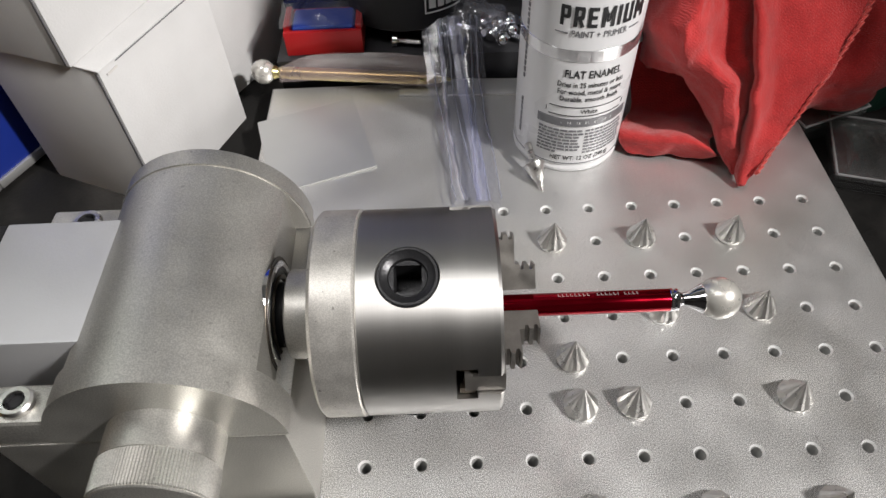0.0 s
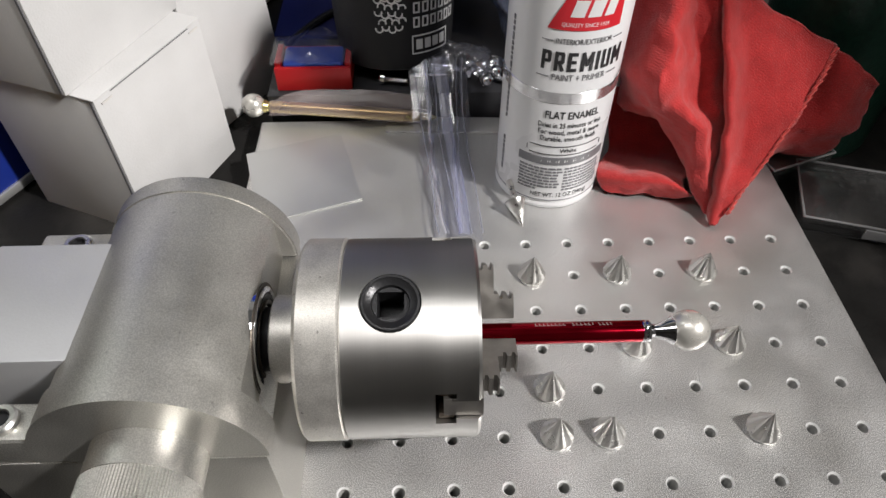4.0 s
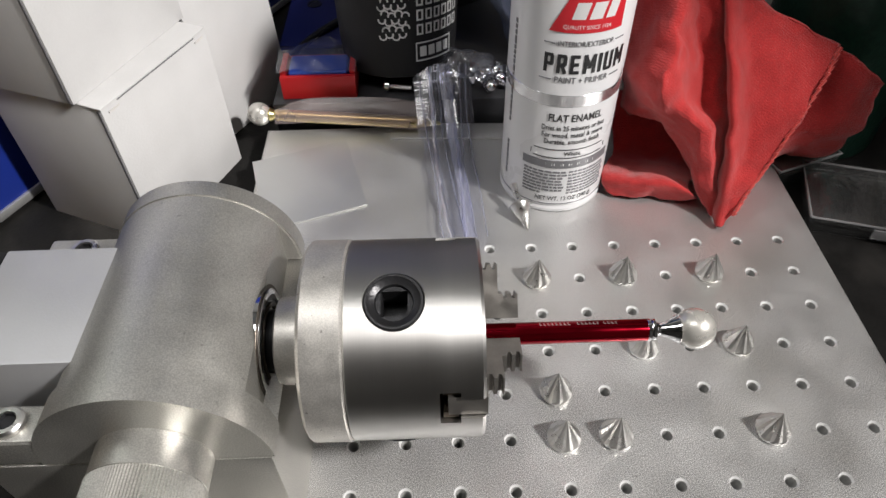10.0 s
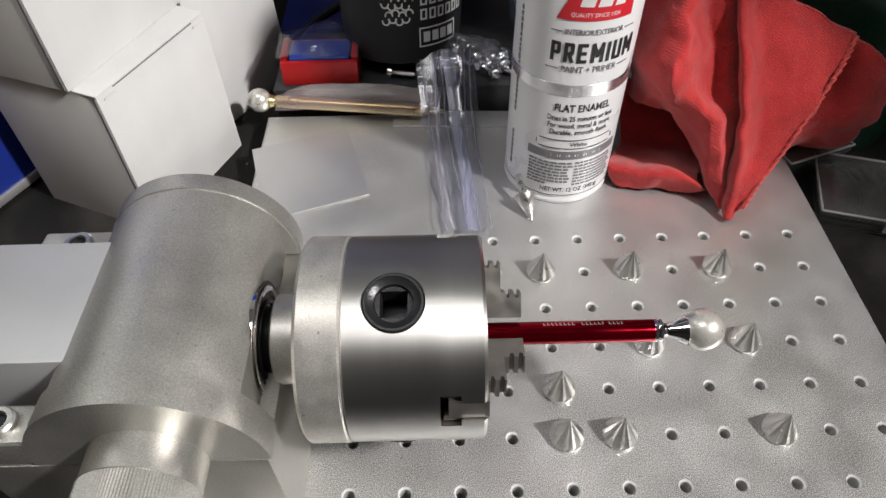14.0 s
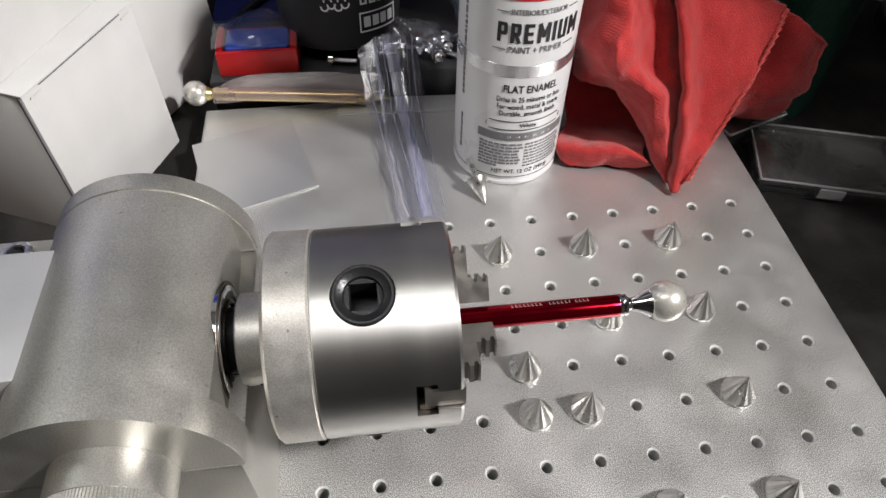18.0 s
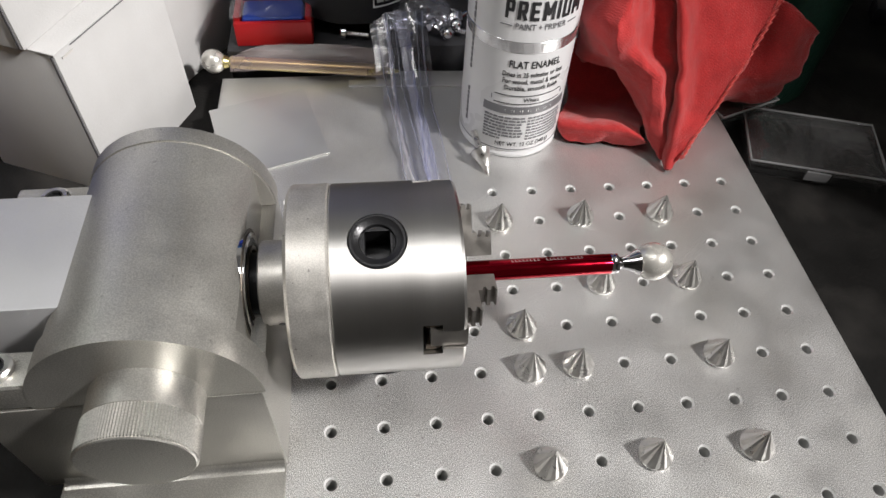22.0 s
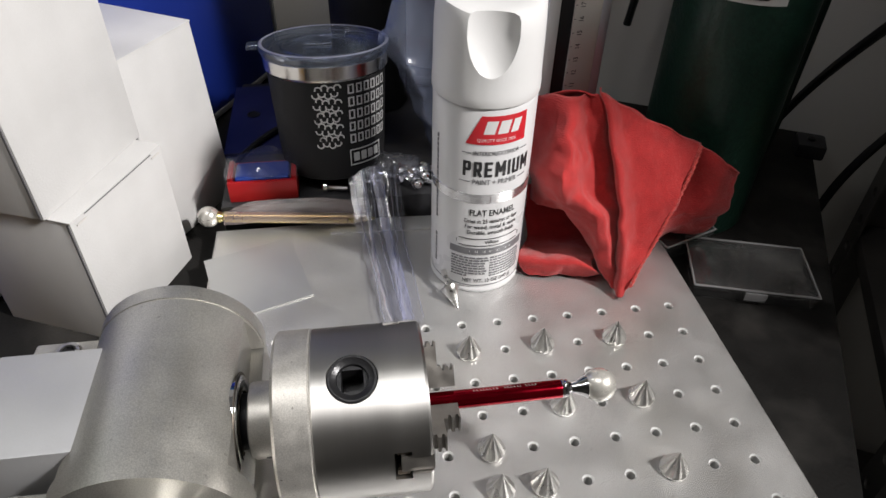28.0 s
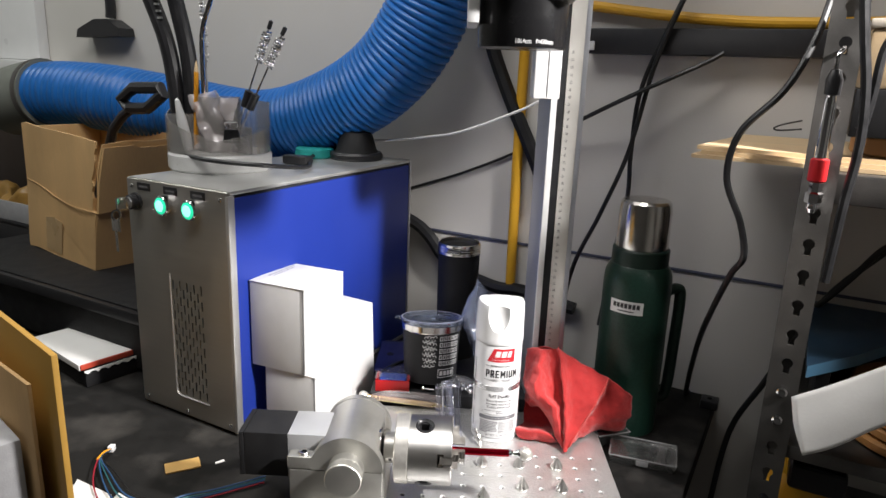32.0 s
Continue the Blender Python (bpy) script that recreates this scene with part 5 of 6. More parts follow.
# ---- thermos ----
flask = thing("thermos_flask", pose(0.2500, 0.1375, TABLE, 0, 0, 0), "green hammered-finish thermos flask with a polished steel cup lid", "thermos")
TR = 0.0492
part("body", lathe(((0, 0), (0.0470, 0), (0.0490, 0.003), (TR, 0.012), (TR, 0.235), (0.0480, 0.248), (0.0440, 0.258), (0.0415, 0.262), (0, 0.262)), 72), THERMOS, flask)
part("neck", lathe(((0.0380, 0.258), (0.0408, 0.2622), (0.0410, 0.2840), (0.0395, 0.2860), (0, 0.2860)), 64), THERMOS_DARK, flask, "dark green neck ring")
part("cup", lathe(((0.0340, 0.2862), (0.0372, 0.2864), (0.0376, 0.2890), (0.0370, 0.3400), (0.0355, 0.3520), (0.0325, 0.3560), (0, 0.3570)), 64), BRUSHED, flask, "polished steel cup lid")
hm = pose(0, 0, 0, 0, 0, 13)
handle = part("handle", tube(((0.048, 0, 0.215), (0.066, 0, 0.219), (0.0735, 0, 0.205), (0.0725, 0, 0.120), (0.070, 0, 0.060), (0.064, 0, 0.042), (0.048, 0, 0.040)), 0.0085, 12, 6), THERMOS_DARK, flask, "dark green folding handle")
handle.matrix_basis = hm
plate_bm = bmesh.new()
for i in range(16):
    x0, x1 = -0.0245 + 0.049 * i / 16, -0.0245 + 0.049 * (i + 1) / 16
    add_box(plate_bm, x0, x1, -0.0004, 0.0002, -0.0095, 0.0095)
bmesh.ops.remove_doubles(plate_bm, verts=plate_bm.verts[:], dist=1e-6)
badge_ob = part("badge", wrap(plate_bm, TR, -30, 0.2050), LABEL, flask, "silver name badge", 0)
brow = [(-0.0195 + 0.0058 * k, -0.0150 + 0.0058 * k, -0.0010, 0.0060) for k in range(7)] + [(-0.012, 0.012, -0.0062, -0.0048)]
part("badge_print", wrap(flat_bars(brow), TR + 0.0006, -30, 0.2050), INK, badge_ob, "", 0)

# ---- clear case on the bench ----
case = thing("clear_case", pose(0.2070, 0.0225, TABLE, 0, 0, -17), "flat clear plastic case with a pale insert on the bench", "plastic case")
part("tray", box(0, 0.0880, 0, 0.0560, 0.0, 0.0080, 0.0012), CASE, case)
part("lid", box(-0.0010, 0.0890, -0.0010, 0.0570, 0.0082, 0.0130, 0.0012), CASE, case)
part("insert", box(0.012, 0.054, 0.012, 0.046, 0.0010, 0.0030, 0.0008), FOAM, case, "pale grey insert")
part("hinge", box(0.006, 0.082, 0.0572, 0.0592, 0.0040, 0.0100, 0.0008), CASE, case)
# hazier, paler film that stands in for bright highlights on clear plastic edges
EDGE_GLOSS = film("edge_gloss_film", (0.80, 0.80, 0.80), 0.15, 0.35, (0.62, 0.62, 0.63), 0.12)


def case_edges(ob, x0, x1, y0, y1, z):
    """Pale tubes along a clear lid's rounded edges, with the edge highlights put into their colour."""
    for a_, b_ in (((x0, y0), (x1, y0)), ((x1, y0), (x1, y1)), ((x1, y1), (x0, y1)), ((x0, y1), (x0, y0))):
        part("edge", tube(((*a_, z), (*b_, z)), 0.0009, 8, 2), EDGE_GLOSS, ob, "clear plastic edge with its bright gloss put into the colour")


case_edges(case, -0.001, 0.089, -0.001, 0.057, 0.0128)
part("latch", box(0.036, 0.052, -0.0030, -0.0012, 0.0040, 0.0115, 0.0006), EDGE_GLOSS, case, "small clear latch")
case2 = thing("clear_case", pose(0.2000, 0.0620, TABLE, 0, 0, 20), "small clear plastic case half under the red cloth", "plastic case")
part("tray", box(0, 0.050, 0, 0.040, 0.0, 0.0100, 0.0015), CASE, case2)
part("lid", box(-0.001, 0.051, -0.001, 0.041, 0.0102, 0.0170, 0.0015), CASE, case2)
case_edges(case2, -0.001, 0.051, -0.001, 0.041, 0.0168)


# ---- laser cabinet ----
CAB = pose(-0.3247, 0.0420, TABLE, 0, 0, YAW)
cab = thing("laser_cabinet", CAB, "silver-fronted equipment cabinet with blue side panels and lit green buttons", "cabinet")
CW, CD, CH = 0.201, 0.460, 0.359
part("shell", box(-CW + 0.004, -0.004, 0.003, CD - 0.003, 0.008, CH - 0.006, 0.001), SLATE, cab)
front = box(-CW, 0, -0.003, 0.003, 0.004, CH, 0.004, 3)
slots = bmesh.new()
for c in range(9):
    for r in range(8):
        x = -0.1155 + 0.0072 * c
        z = 0.046 + 0.0235 * r + (0.0118 if c % 2 else 0.0)
        if z < 0.222:
            add_box(slots, x - 0.0013, x + 0.0013, -0.01, 0.01, z - 0.0072, z + 0.0072)
front_ob = part("front_panel", cut(front, slots), CAB_FRONT, cab, "brushed silver front panel with slotted vent", 0.4)
rim_line = [(-0.1210, -0.0030, 0.226), (-0.1210, -0.0034, 0.046)]
rim_line += [(-0.1110 - 0.010 * math.cos(radians(q)), -0.0034, 0.045 - 0.010 * math.sin(radians(q))) for q in range(15, 91, 15)]
rim_line += [(-0.0560, -0.0034, 0.035), (-0.0540, -0.0030, 0.036)]
part("vent_frame", tube(rim_line, 0.0013, 8, straight=True), CAB_TRIM, cab, "raised vent rim with a rounded corner")
part("vent_backing", box(-0.122, -0.053, 0.0032, 0.0040, 0.034, 0.228), BLACK_PLASTIC, cab, "", 0)
part("side_panel", box(-0.0040, 0.0002, 0.009, CD - 0.006, 0.010, CH - 0.010, 0.001), BLUE_PANEL, cab, "glossy blue side panel")
part("side_panel", box(-CW - 0.0002, -CW + 0.0040, 0.009, CD - 0.006, 0.010, CH - 0.010, 0.001), BLUE_PANEL, cab)
part("top_panel", box(-CW, 0.0, 0.0032, CD, CH - 0.0058, CH, 0.002), CAB_TRIM, cab, "silver top panel")
part("back_panel", box(-CW, 0.0006, CD - 0.0028, CD + 0.002, 0.004, CH - 0.0060, 0.002), CAB_TRIM, cab)
part("corner_trim", box(-0.0045, 0.0022, -0.0034, 0.0088, 0.004, CH - 0.0062, 0.002), CAB_TRIM, cab)
part("bottom_trim", box(-0.004, 0.0014, 0.009, CD - 0.006, 0.0035, 0.0098, 0.001), CAB_TRIM, cab)
for fx in (-CW + 0.02, -0.02):
    for fy in (0.03, CD - 0.03):
        part("foot", lathe(((0, 0), (0.008, 0), (0.009, 0.008), (0, 0.008)), 20, m=pose(fx, fy, 0)), BLACK_PLASTIC, cab)
for bx_ in (-0.119, -0.065):
    m = pose(bx_, -0.003, 0.327, 90, 0, 0)
    button = part("push_button", lathe(((0.0100, 0), (0.0140, 0), (0.0144, 0.0010), (0.0144, 0.0085), (0.0132, 0.0098), (0.0118, 0.0098), (0.0112, 0.0080)), 40, m=m), CHROME, cab, "chrome-ringed push button")
    part("lit_lens", lathe(((0.0118, 0.0060), (0.0116, 0.0096), (0.0090, 0.0112), (0.0082, 0.0114)), 40, m=m), GREEN_LIT, button, "glowing green lens")
    part("lit_centre", lathe(((0.0084, 0.0112), (0.0050, 0.0120), (0, 0.0122)), 40, m=m), GREEN_CORE, button)
m = pose(-0.181, -0.003, 0.325, 90, 0, 0)
lock = part("key_switch", lathe(((0.0090, 0), (0.0130, 0), (0.0132, 0.0010), (0.0126, 0.0040), (0.0110, 0.0050), (0.0108, 0.0120), (0.0090, 0.0135), (0, 0.0135)), 36, m=m), BLACK_PLASTIC, cab, "black key switch")
part("lock_ring", lathe(((0.0060, 0.0134), (0.0085, 0.0136), (0.0080, 0.0160), (0, 0.0162)), 30, m=m), CHROME, lock)
key = bmesh.new()
add_box(key, -0.183, -0.179, -0.036, -0.019, 0.317, 0.334, 0.0012)
add_lathe(key, ((0.0060, -0.0010), (0.0085, -0.0010), (0.0085, 0.0010), (0.0060, 0.0010), (0.0060, -0.0010)), 24, m=pose(-0.183, -0.036, 0.309, 80, 0, 10))
add_box(key, -0.1915, -0.1745, -0.0385, -0.0365, 0.286, 0.3035, 0.0008)
add_box(key, -0.1860, -0.1820, -0.0385, -0.0365, 0.256, 0.2860, 0.0006)
part("key", key, BRUSHED, lock, "steel key with a spare on its ring")
for lx in (-0.163, -0.108, -0.054):
    lab = part("name_tag", box(lx - 0.0135, lx + 0.0135, -0.0040, -0.0029, 0.3425, 0.3535, 0.0003), BLACK_PLASTIC, cab, "small black name tag")
    part("tag_print", box(lx - 0.009, lx + 0.009, -0.0042, -0.0040, 0.3465, 0.3495), INK_GREY, lab, "", 0)
for sx, sz in ((-0.012, 0.347), (-CW + 0.012, 0.347), (-0.012, 0.014), (-CW + 0.012, 0.014), (-0.100, 0.012)):
    part("screw", lathe(((0, 0.003), (0.0030, 0.003), (0.0028, 0.0042), (0.0012, 0.0046), (0, 0.0040)), 16, m=pose(sx, 0, sz, 90, 0, 0)), CHROME, cab)

strap = thing("cable_strap", pose(-0.12, 0.21, BT), "thin black strap lying across the blue bracket plate", "strap")
part("strap", tube(((-0.022, -0.040, 0.003), (-0.0125, -0.0142, 0.0072), (0.0091, 0.0204, 0.0072), (0.036, 0.052, 0.0030)), 0.0028, 8, 6), BLACK_CABLE, strap)


# ---- things on the cabinet ----


def on_cab(x, y, yaw=0.0):
    return CAB @ pose(x, y, CH, 0, 0, yaw)


org = thing("desk_organiser", on_cab(-0.170, 0.150, 12), "clear plastic desk organiser holding tools, standing on the cabinet", "organiser")
OR = 0.078


def wall_strip(r, a0, a1, z0, h0, h1, t=0.0018, seg=20):
    """A curved upright wall from angle a0 to a1 whose top runs from h0 to h1."""
    bm = bmesh.new()
    prev = None
    for i in range(seg + 1):
        s = i / seg
        a = radians(a0 + (a1 - a0) * s)
        h = h0 + (h1 - h0) * s
        ring_ = [bm.verts.new((k * math.cos(a), k * math.sin(a), z)) for k, z in ((r, z0), (r, h), (r - t, h), (r - t, z0))]
        if prev:
            for j in range(4):
                bm.faces.new((prev[j], ring_[j], ring_[(j + 1) % 4], prev[(j + 1) % 4]))
        else:
            bm.faces.new(ring_)
        prev = ring_
    bm.faces.new(prev[::-1])
    return bm


part("turntable", lathe(((0, 0.0002), (OR, 0.0002), (OR + 0.002, 0.004), (OR + 0.002, 0.024), (OR, 0.027), (0, 0.027)), 64), mat("frosted_base", (0.55, 0.55, 0.54), 0.35, 0.0, 0.05, 30), org, "frosted round base")
part("pocket", wall_strip(OR, 150, 215, 0.028, 0.105, 0.085), ORGANISER, org)
part("pocket", wall_strip(OR, 215, 300, 0.028, 0.085, 0.050), ORGANISER, org)
part("pocket", wall_strip(OR, 300, 395, 0.028, 0.050, 0.072), ORGANISER, org)
part("pocket", wall_strip(OR, 35, 150, 0.028, 0.105, 0.105), ORGANISER, org)
for a, x1, h in ((100, 0.080, 0.100), (-20, 0.080, 0.070), (220, 0.080, 0.085)):
    part("divider", box(0.0, x1, -0.0009, 0.0009, 0.028, h, m=pose(0, 0, 0, 0, 0, a)), ORGANISER, org, "", 0)
part("inner_cup", wall_strip(0.034, 0, 359.9, 0.028, 0.112, 0.112, 0.0016, 40), ORGANISER, org)
ORG = on_cab(-0.170, 0.150, 12)


def held(name, x, y, z, label, category, rx=0, ry=0, rz=0):
    return thing(name, ORG @ pose(x, y, z, rx, ry, rz), label, category)


tongs = held("tongs", -0.066, -0.012, 0.030, "black long-handled tongs standing in the organiser", "tongs")
part("arm", tube(((0, 0, 0), (-0.002, 0, 0.080), (-0.014, 0, 0.160), (-0.044, 0, 0.240), (-0.074, 0, 0.330)), 0.0125, 12, 6), BLACK_PLASTIC, tongs)
part("arm", tube(((0.022, 0.006, 0), (0.022, 0.006, 0.080), (0.018, 0.006, 0.150), (-0.002, 0.006, 0.240), (-0.024, 0.006, 0.330)), 0.0125, 12, 6), BLACK_PLASTIC, tongs)
grip = bmesh.new()
for k in range(9):
    add_box(grip, 0.004, 0.010, -0.003, 0.003, 0.196 + 0.010 * k, 0.199 + 0.010 * k, m=pose(-0.024 - 0.0022 * k, -0.009, 0, 0, 0, 0))
part("ridges", grip, CAB_TRIM, tongs, "pale moulded ridges", 0)
comb = held("spring_brush", -0.036, 0.022, 0.030, "grey coiled wire brush standing in the organiser", "brush")
coil = [(0.0055 * math.cos(1.9 * k), 0.0055 * math.sin(1.9 * k), 0.130 + 0.0017 * k) for k in range(110)]
part("stem", tube(((0, 0, 0), (0, 0, 0.20), (-0.004, 0, 0.33)), 0.0018, 8, 6), CAB_TRIM, comb)
part("coil", tube(coil, 0.0010, 5, straight=True), CAB_TRIM, comb)
pipe_tool = held("bent_tube", -0.026, 0.000, 0.030, "bent chrome tube standing in the organiser", "tube")
part("tube", tube(((0, 0, 0), (0, 0, 0.14), (0.004, 0, 0.185), (0.020, 0, 0.225), (0.036, 0, 0.270), (0.044, 0, 0.33)), 0.0036, 12, 8), CHROME, pipe_tool)
pencil = held("pencil", -0.030, -0.022, 0.030, "orange pencil standing in the organiser", "pencil", 3, 6, 0)
part("shaft", lathe(((0, 0), (0.0037, 0), (0.0037, 0.118), (0.0034, 0.120)), 6), PENCIL, pencil, "", 0)
part("point", lathe(((0.0034, 0.120), (0.0012, 0.134), (0, 0.138)), 12), PLY, pencil, "sharpened wooden point")
knife = held("craft_knife", -0.022, -0.050, 0.030, "white-handled craft knife in the organiser", "knife", 8, -6, 0)
part("handle", lathe(((0, 0), (0.0060, 0.002), (0.0080, 0.020), (0.0072, 0.050), (0.0035, 0.078), (0, 0.082)), 20), HEAD_WHITE, knife)
for k, (bx_, tilt) in enumerate(((0.012, 22), (0.020, 28))):
    brush = held("wire_brush", bx_, 0.010 - 0.008 * k, 0.030, "small twisted wire brush with a black tip", "brush", 0, tilt, 0)
    part("stem", lathe(((0, 0), (0.0014, 0), (0.0014, 0.205), (0, 0.205)), 8), CHROME, brush)
    part("sleeve", lathe(((0.0014, 0.072), (0.0062, 0.074), (0.0062, 0.100), (0.0014, 0.102)), 12), BLACK_PLASTIC, brush, "black rubber sleeve")
    spiral = [(0.0068 * math.cos(2.4 * i), 0.0068 * math.sin(2.4 * i), 0.148 + 0.00062 * i) for i in range(80)]
    part("bristles", tube(spiral, 0.0011, 5, straight=True), CHROME, brush)
    part("tip", lathe(((0, 0.200), (0.0034, 0.201), (0.0034, 0.213), (0, 0.215)), 10), BLACK_PLASTIC, brush)
clip = held("binder_clip", 0.045, -0.034, 0.046, "dark metal clip in the organiser's front pocket", "clip", 0, 0, 25)
part("jaw", extrude_profile(((-0.013, 0.0), (0.013, 0.0), (0.010, 0.020), (-0.010, 0.020)), -0.006, 0.006), BLACK_OX, clip)
part("wire", tube(((-0.006, 0, 0.018), (-0.009, -0.004, 0.030), (0.009, -0.004, 0.030), (0.006, 0, 0.018)), 0.0012, 6, 6), CHROME, clip)
baggie = held("parts_bag", 0.014, -0.030, 0.030, "crumpled pinkish clear bag stuffed in the organiser", "plastic bag")
br = [[(-0.036 + 0.074 * i / 5 - 0.002 * j, -0.004 + 0.013 * math.sin(1.7 * i + j) + 0.003 * j, 0.0185 * j * (1 - 0.05 * abs(i - 2))) for i in range(6)] for j in range(6)]
part("film", cloth_sheet(br, 5, 0.0, 0.006, 45), BAG_FILM, baggie, smooth=3)

dome = thing("black_speaker", on_cab(-0.080, 0.395), "small black dome-shaped desk microphone base on the cabinet", "microphone base")
part("foot", lathe(((0, 0.0), (0.047, 0.0), (0.049, 0.004), (0.049, 0.010), (0.046, 0.014), (0, 0.014)), 56), BLACK_PLASTIC, dome)
part("body", lathe(((0.040, 0.0142), (0.037, 0.020), (0.030, 0.044), (0.026, 0.050), (0.014, 0.054), (0, 0.055)), 56), BLACK_COAT, dome)
part("knob", lathe(((0, 0.050), (0.010, 0.052), (0.011, 0.058), (0, 0.060)), 24, m=pose(0.004, 0, 0, 0, 6, 0)), BLACK_PLASTIC, dome)
lead = thing("microphone_lead", on_cab(0, 0), "black cable looped across the cabinet's top", "cable")
part("cable", tube(((-0.118, 0.392, 0.016), (-0.130, 0.330, 0.006), (-0.085, 0.270, 0.005), (-0.040, 0.200, 0.008), (-0.045, 0.110, 0.020), (-0.110, 0.075, 0.024), (-0.190, 0.090, 0.026), (-0.225, 0.170, 0.020)), 0.0034, 8, 8), BLACK_CABLE, lead)
part("plug", box(-0.105, -0.055, 0.262, 0.284, 0.0, 0.016, 0.005, 3, m=pose(0, 0, 0, 0, 0, 6)), BLACK_PLASTIC, lead)
tin = thing("teal_lid", on_cab(-0.150, 0.360), "teal plastic lid lying on the cabinet", "lid")
part("shell", lathe(((0, 0), (0.034, 0), (0.036, 0.004), (0.035, 0.016), (0.032, 0.018), (0, 0.018)), 40), TEAL, tin)


# ---- along the back wall ----
def in_room(name, label, category, kind=""):
    return thing(name, ROOM, label, category, kind=kind)


hose = in_room("extraction_hose", "blue ribbed plastic extraction hose running behind the cabinet", "hose")
run = curve_points(((-1.07, -0.182, 1.186), (-0.98, -0.178, 1.190), (-0.82, -0.17, 1.185), (-0.62, -0.15, 1.165), (-0.44, -0.13, 1.151), (-0.295, -0.12, 1.186), (-0.163, -0.115, 1.258), (-0.082, -0.11, 1.360), (-0.036, -0.11, 1.49), (-0.02, -0.11, 1.62), (0.0, -0.11, 1.78)), 60)
PER_RIB = 8                    # rings of the mesh to a rib
even, gone, want = [run[0]], 0.0, 0.0026
for p, q in zip(run, run[1:]):
    length, start = (q - p).length, gone
    while start + length >= want:
        even.append(p.lerp(q, (want - start) / length))
        want += (0.0205 - 0.0085 * min(1.0, want / 0.75)) / PER_RIB     # stretched at the cuff, closer in the bend
    gone = start + length
part("duct", tube(even, 0.07, 32, straight=True, radii=lambda s: 0.0695 + 0.0042 * abs(math.sin(math.pi * s * (len(even) - 1) / PER_RIB)) ** 0.8), HOSE, hose, smooth=1.6)
part("cuff", tube(((-1.20, -0.190, 1.160), (-1.13, -0.186, 1.176), (-1.06, -0.182, 1.186)), 0.081, 32, 6), HOSE_CUFF, hose, "grey rubber hose cuff")
part("clamp_band", tube(((-1.080, -0.183, 1.184), (-1.066, -0.182, 1.186)), 0.0825, 32, straight=True), RAIL, hose)

conduit = in_room("yellow_conduit", "yellow plastic conduit fixed upright on the wall", "conduit")
part("pipe", tube(((0.069, -0.012, 0.872), (0.067, -0.012, 1.2), (0.070, -0.012, 1.6), (0.071, -0.012, 2.1)), 0.0092, 14, 6), YELLOW, conduit)
for z in (1.45, 1.95):
    part("bracket", box(0.052, 0.086, -0.0225, 0.0, z, z + 0.012, 0.002), RAIL, conduit)
ycord = in_room("extension_cord", "thick yellow extension cord running along the wall", "cord")
part("cord", tube(((0.10, -0.014, 1.400), (0.19, -0.014, 1.386), (0.36, -0.014, 1.366), (0.52, -0.014, 1.360), (0.80, -0.014, 1.366), (1.2, -0.014, 1.38)), 0.0085, 12, 8), YELLOW, ycord)
strip_ = in_room("power_strip", "long black power strip mounted on the wall", "power strip")
part("rail", box(0.184, 1.15, -0.034, -0.0005, 1.311, 1.351, 0.003), BLACK_PLASTIC, strip_)
part("end_clip", box(0.176, 0.200, -0.040, -0.0345, 1.316, 1.330, 0.002, m=None), HEAD_WHITE, strip_, "pale plastic end clip")


def cable(label, r, *pts, material=BLACK_CABLE, name="cable"):
    ob = in_room(name, label, "cable")
    part("cord", tube(pts, r, 8, 10), material, ob)
    return ob


cable("thin black cable hanging slack on the wall", 0.0026, (-0.30, -0.02, 0.99), (-0.163, -0.006, 1.042), (-0.04, -0.006, 1.088), (0.085, -0.006, 1.146), (0.16, -0.02, 1.19))
cable("thick black cable drooping along the wall behind the tumbler", 0.0125, (-0.30, -0.03, 1.03), (-0.158, -0.016, 0.979), (-0.112, -0.016, 0.952), (-0.078, -0.016, 0.915), (-0.04, -0.016, 0.889), (0.007, -0.016, 0.879), (0.05, -0.016, 0.872), (0.10, -0.016, 0.875), (0.20, -0.016, 0.86))
cable("broad black cable coming down the wall behind the laser column", 0.0135, (-0.03, -0.016, 1.42), (0.009, -0.016, 1.313), (0.050, -0.016, 1.225), (0.087, -0.016, 1.156), (0.14, -0.016, 1.05))
cable("black power cable hanging from the strip", 0.0038, (0.345, -0.05, 1.42), (0.304, -0.05, 1.300), (0.276, -0.05, 1.157), (0.238, -0.05, 1.045), (0.20, -0.05, 0.945), (0.18, -0.05, 0.80))
cable("black power cable hanging from the strip", 0.0038, (0.335, -0.044, 1.40), (0.286, -0.044, 1.265), (0.279, -0.044, 1.16), (0.281, -0.044, 1.085), (0.27, -0.044, 0.99), (0.255, -0.044, 0.85))
cable("black power cable slanting across the wall", 0.0036, (0.14, -0.03, 1.175), (0.201, -0.046, 1.209), (0.283, -0.060, 1.252), (0.375, -0.044, 1.300), (0.400, -0.038, 1.316))
cable("black air hose hanging in bends beside the shelf", 0.0040, (0.536, -0.26, 1.40), (0.524, -0.30, 1.325), (0.502, -0.315, 1.268), (0.463, -0.315, 1.218), (0.456, -0.315, 1.165), (0.478, -0.318, 1.115), (0.487, -0.318, 1.075), (0.472, -0.28, 1.038), (0.441, -0.18, 0.931), (0.424, -0.10, 0.843), (0.413, -0.035, 0.760), (0.415, -0.020, 0.7555))
cable("black cable slanting down behind the shelf upright", 0.0046, (0.66, -0.05, 1.06), (0.595, -0.05, 0.976), (0.56, -0.05, 0.895), (0.527, -0.05, 0.812), (0.49, -0.05, 0.715), (0.475, -0.04, 0.55))
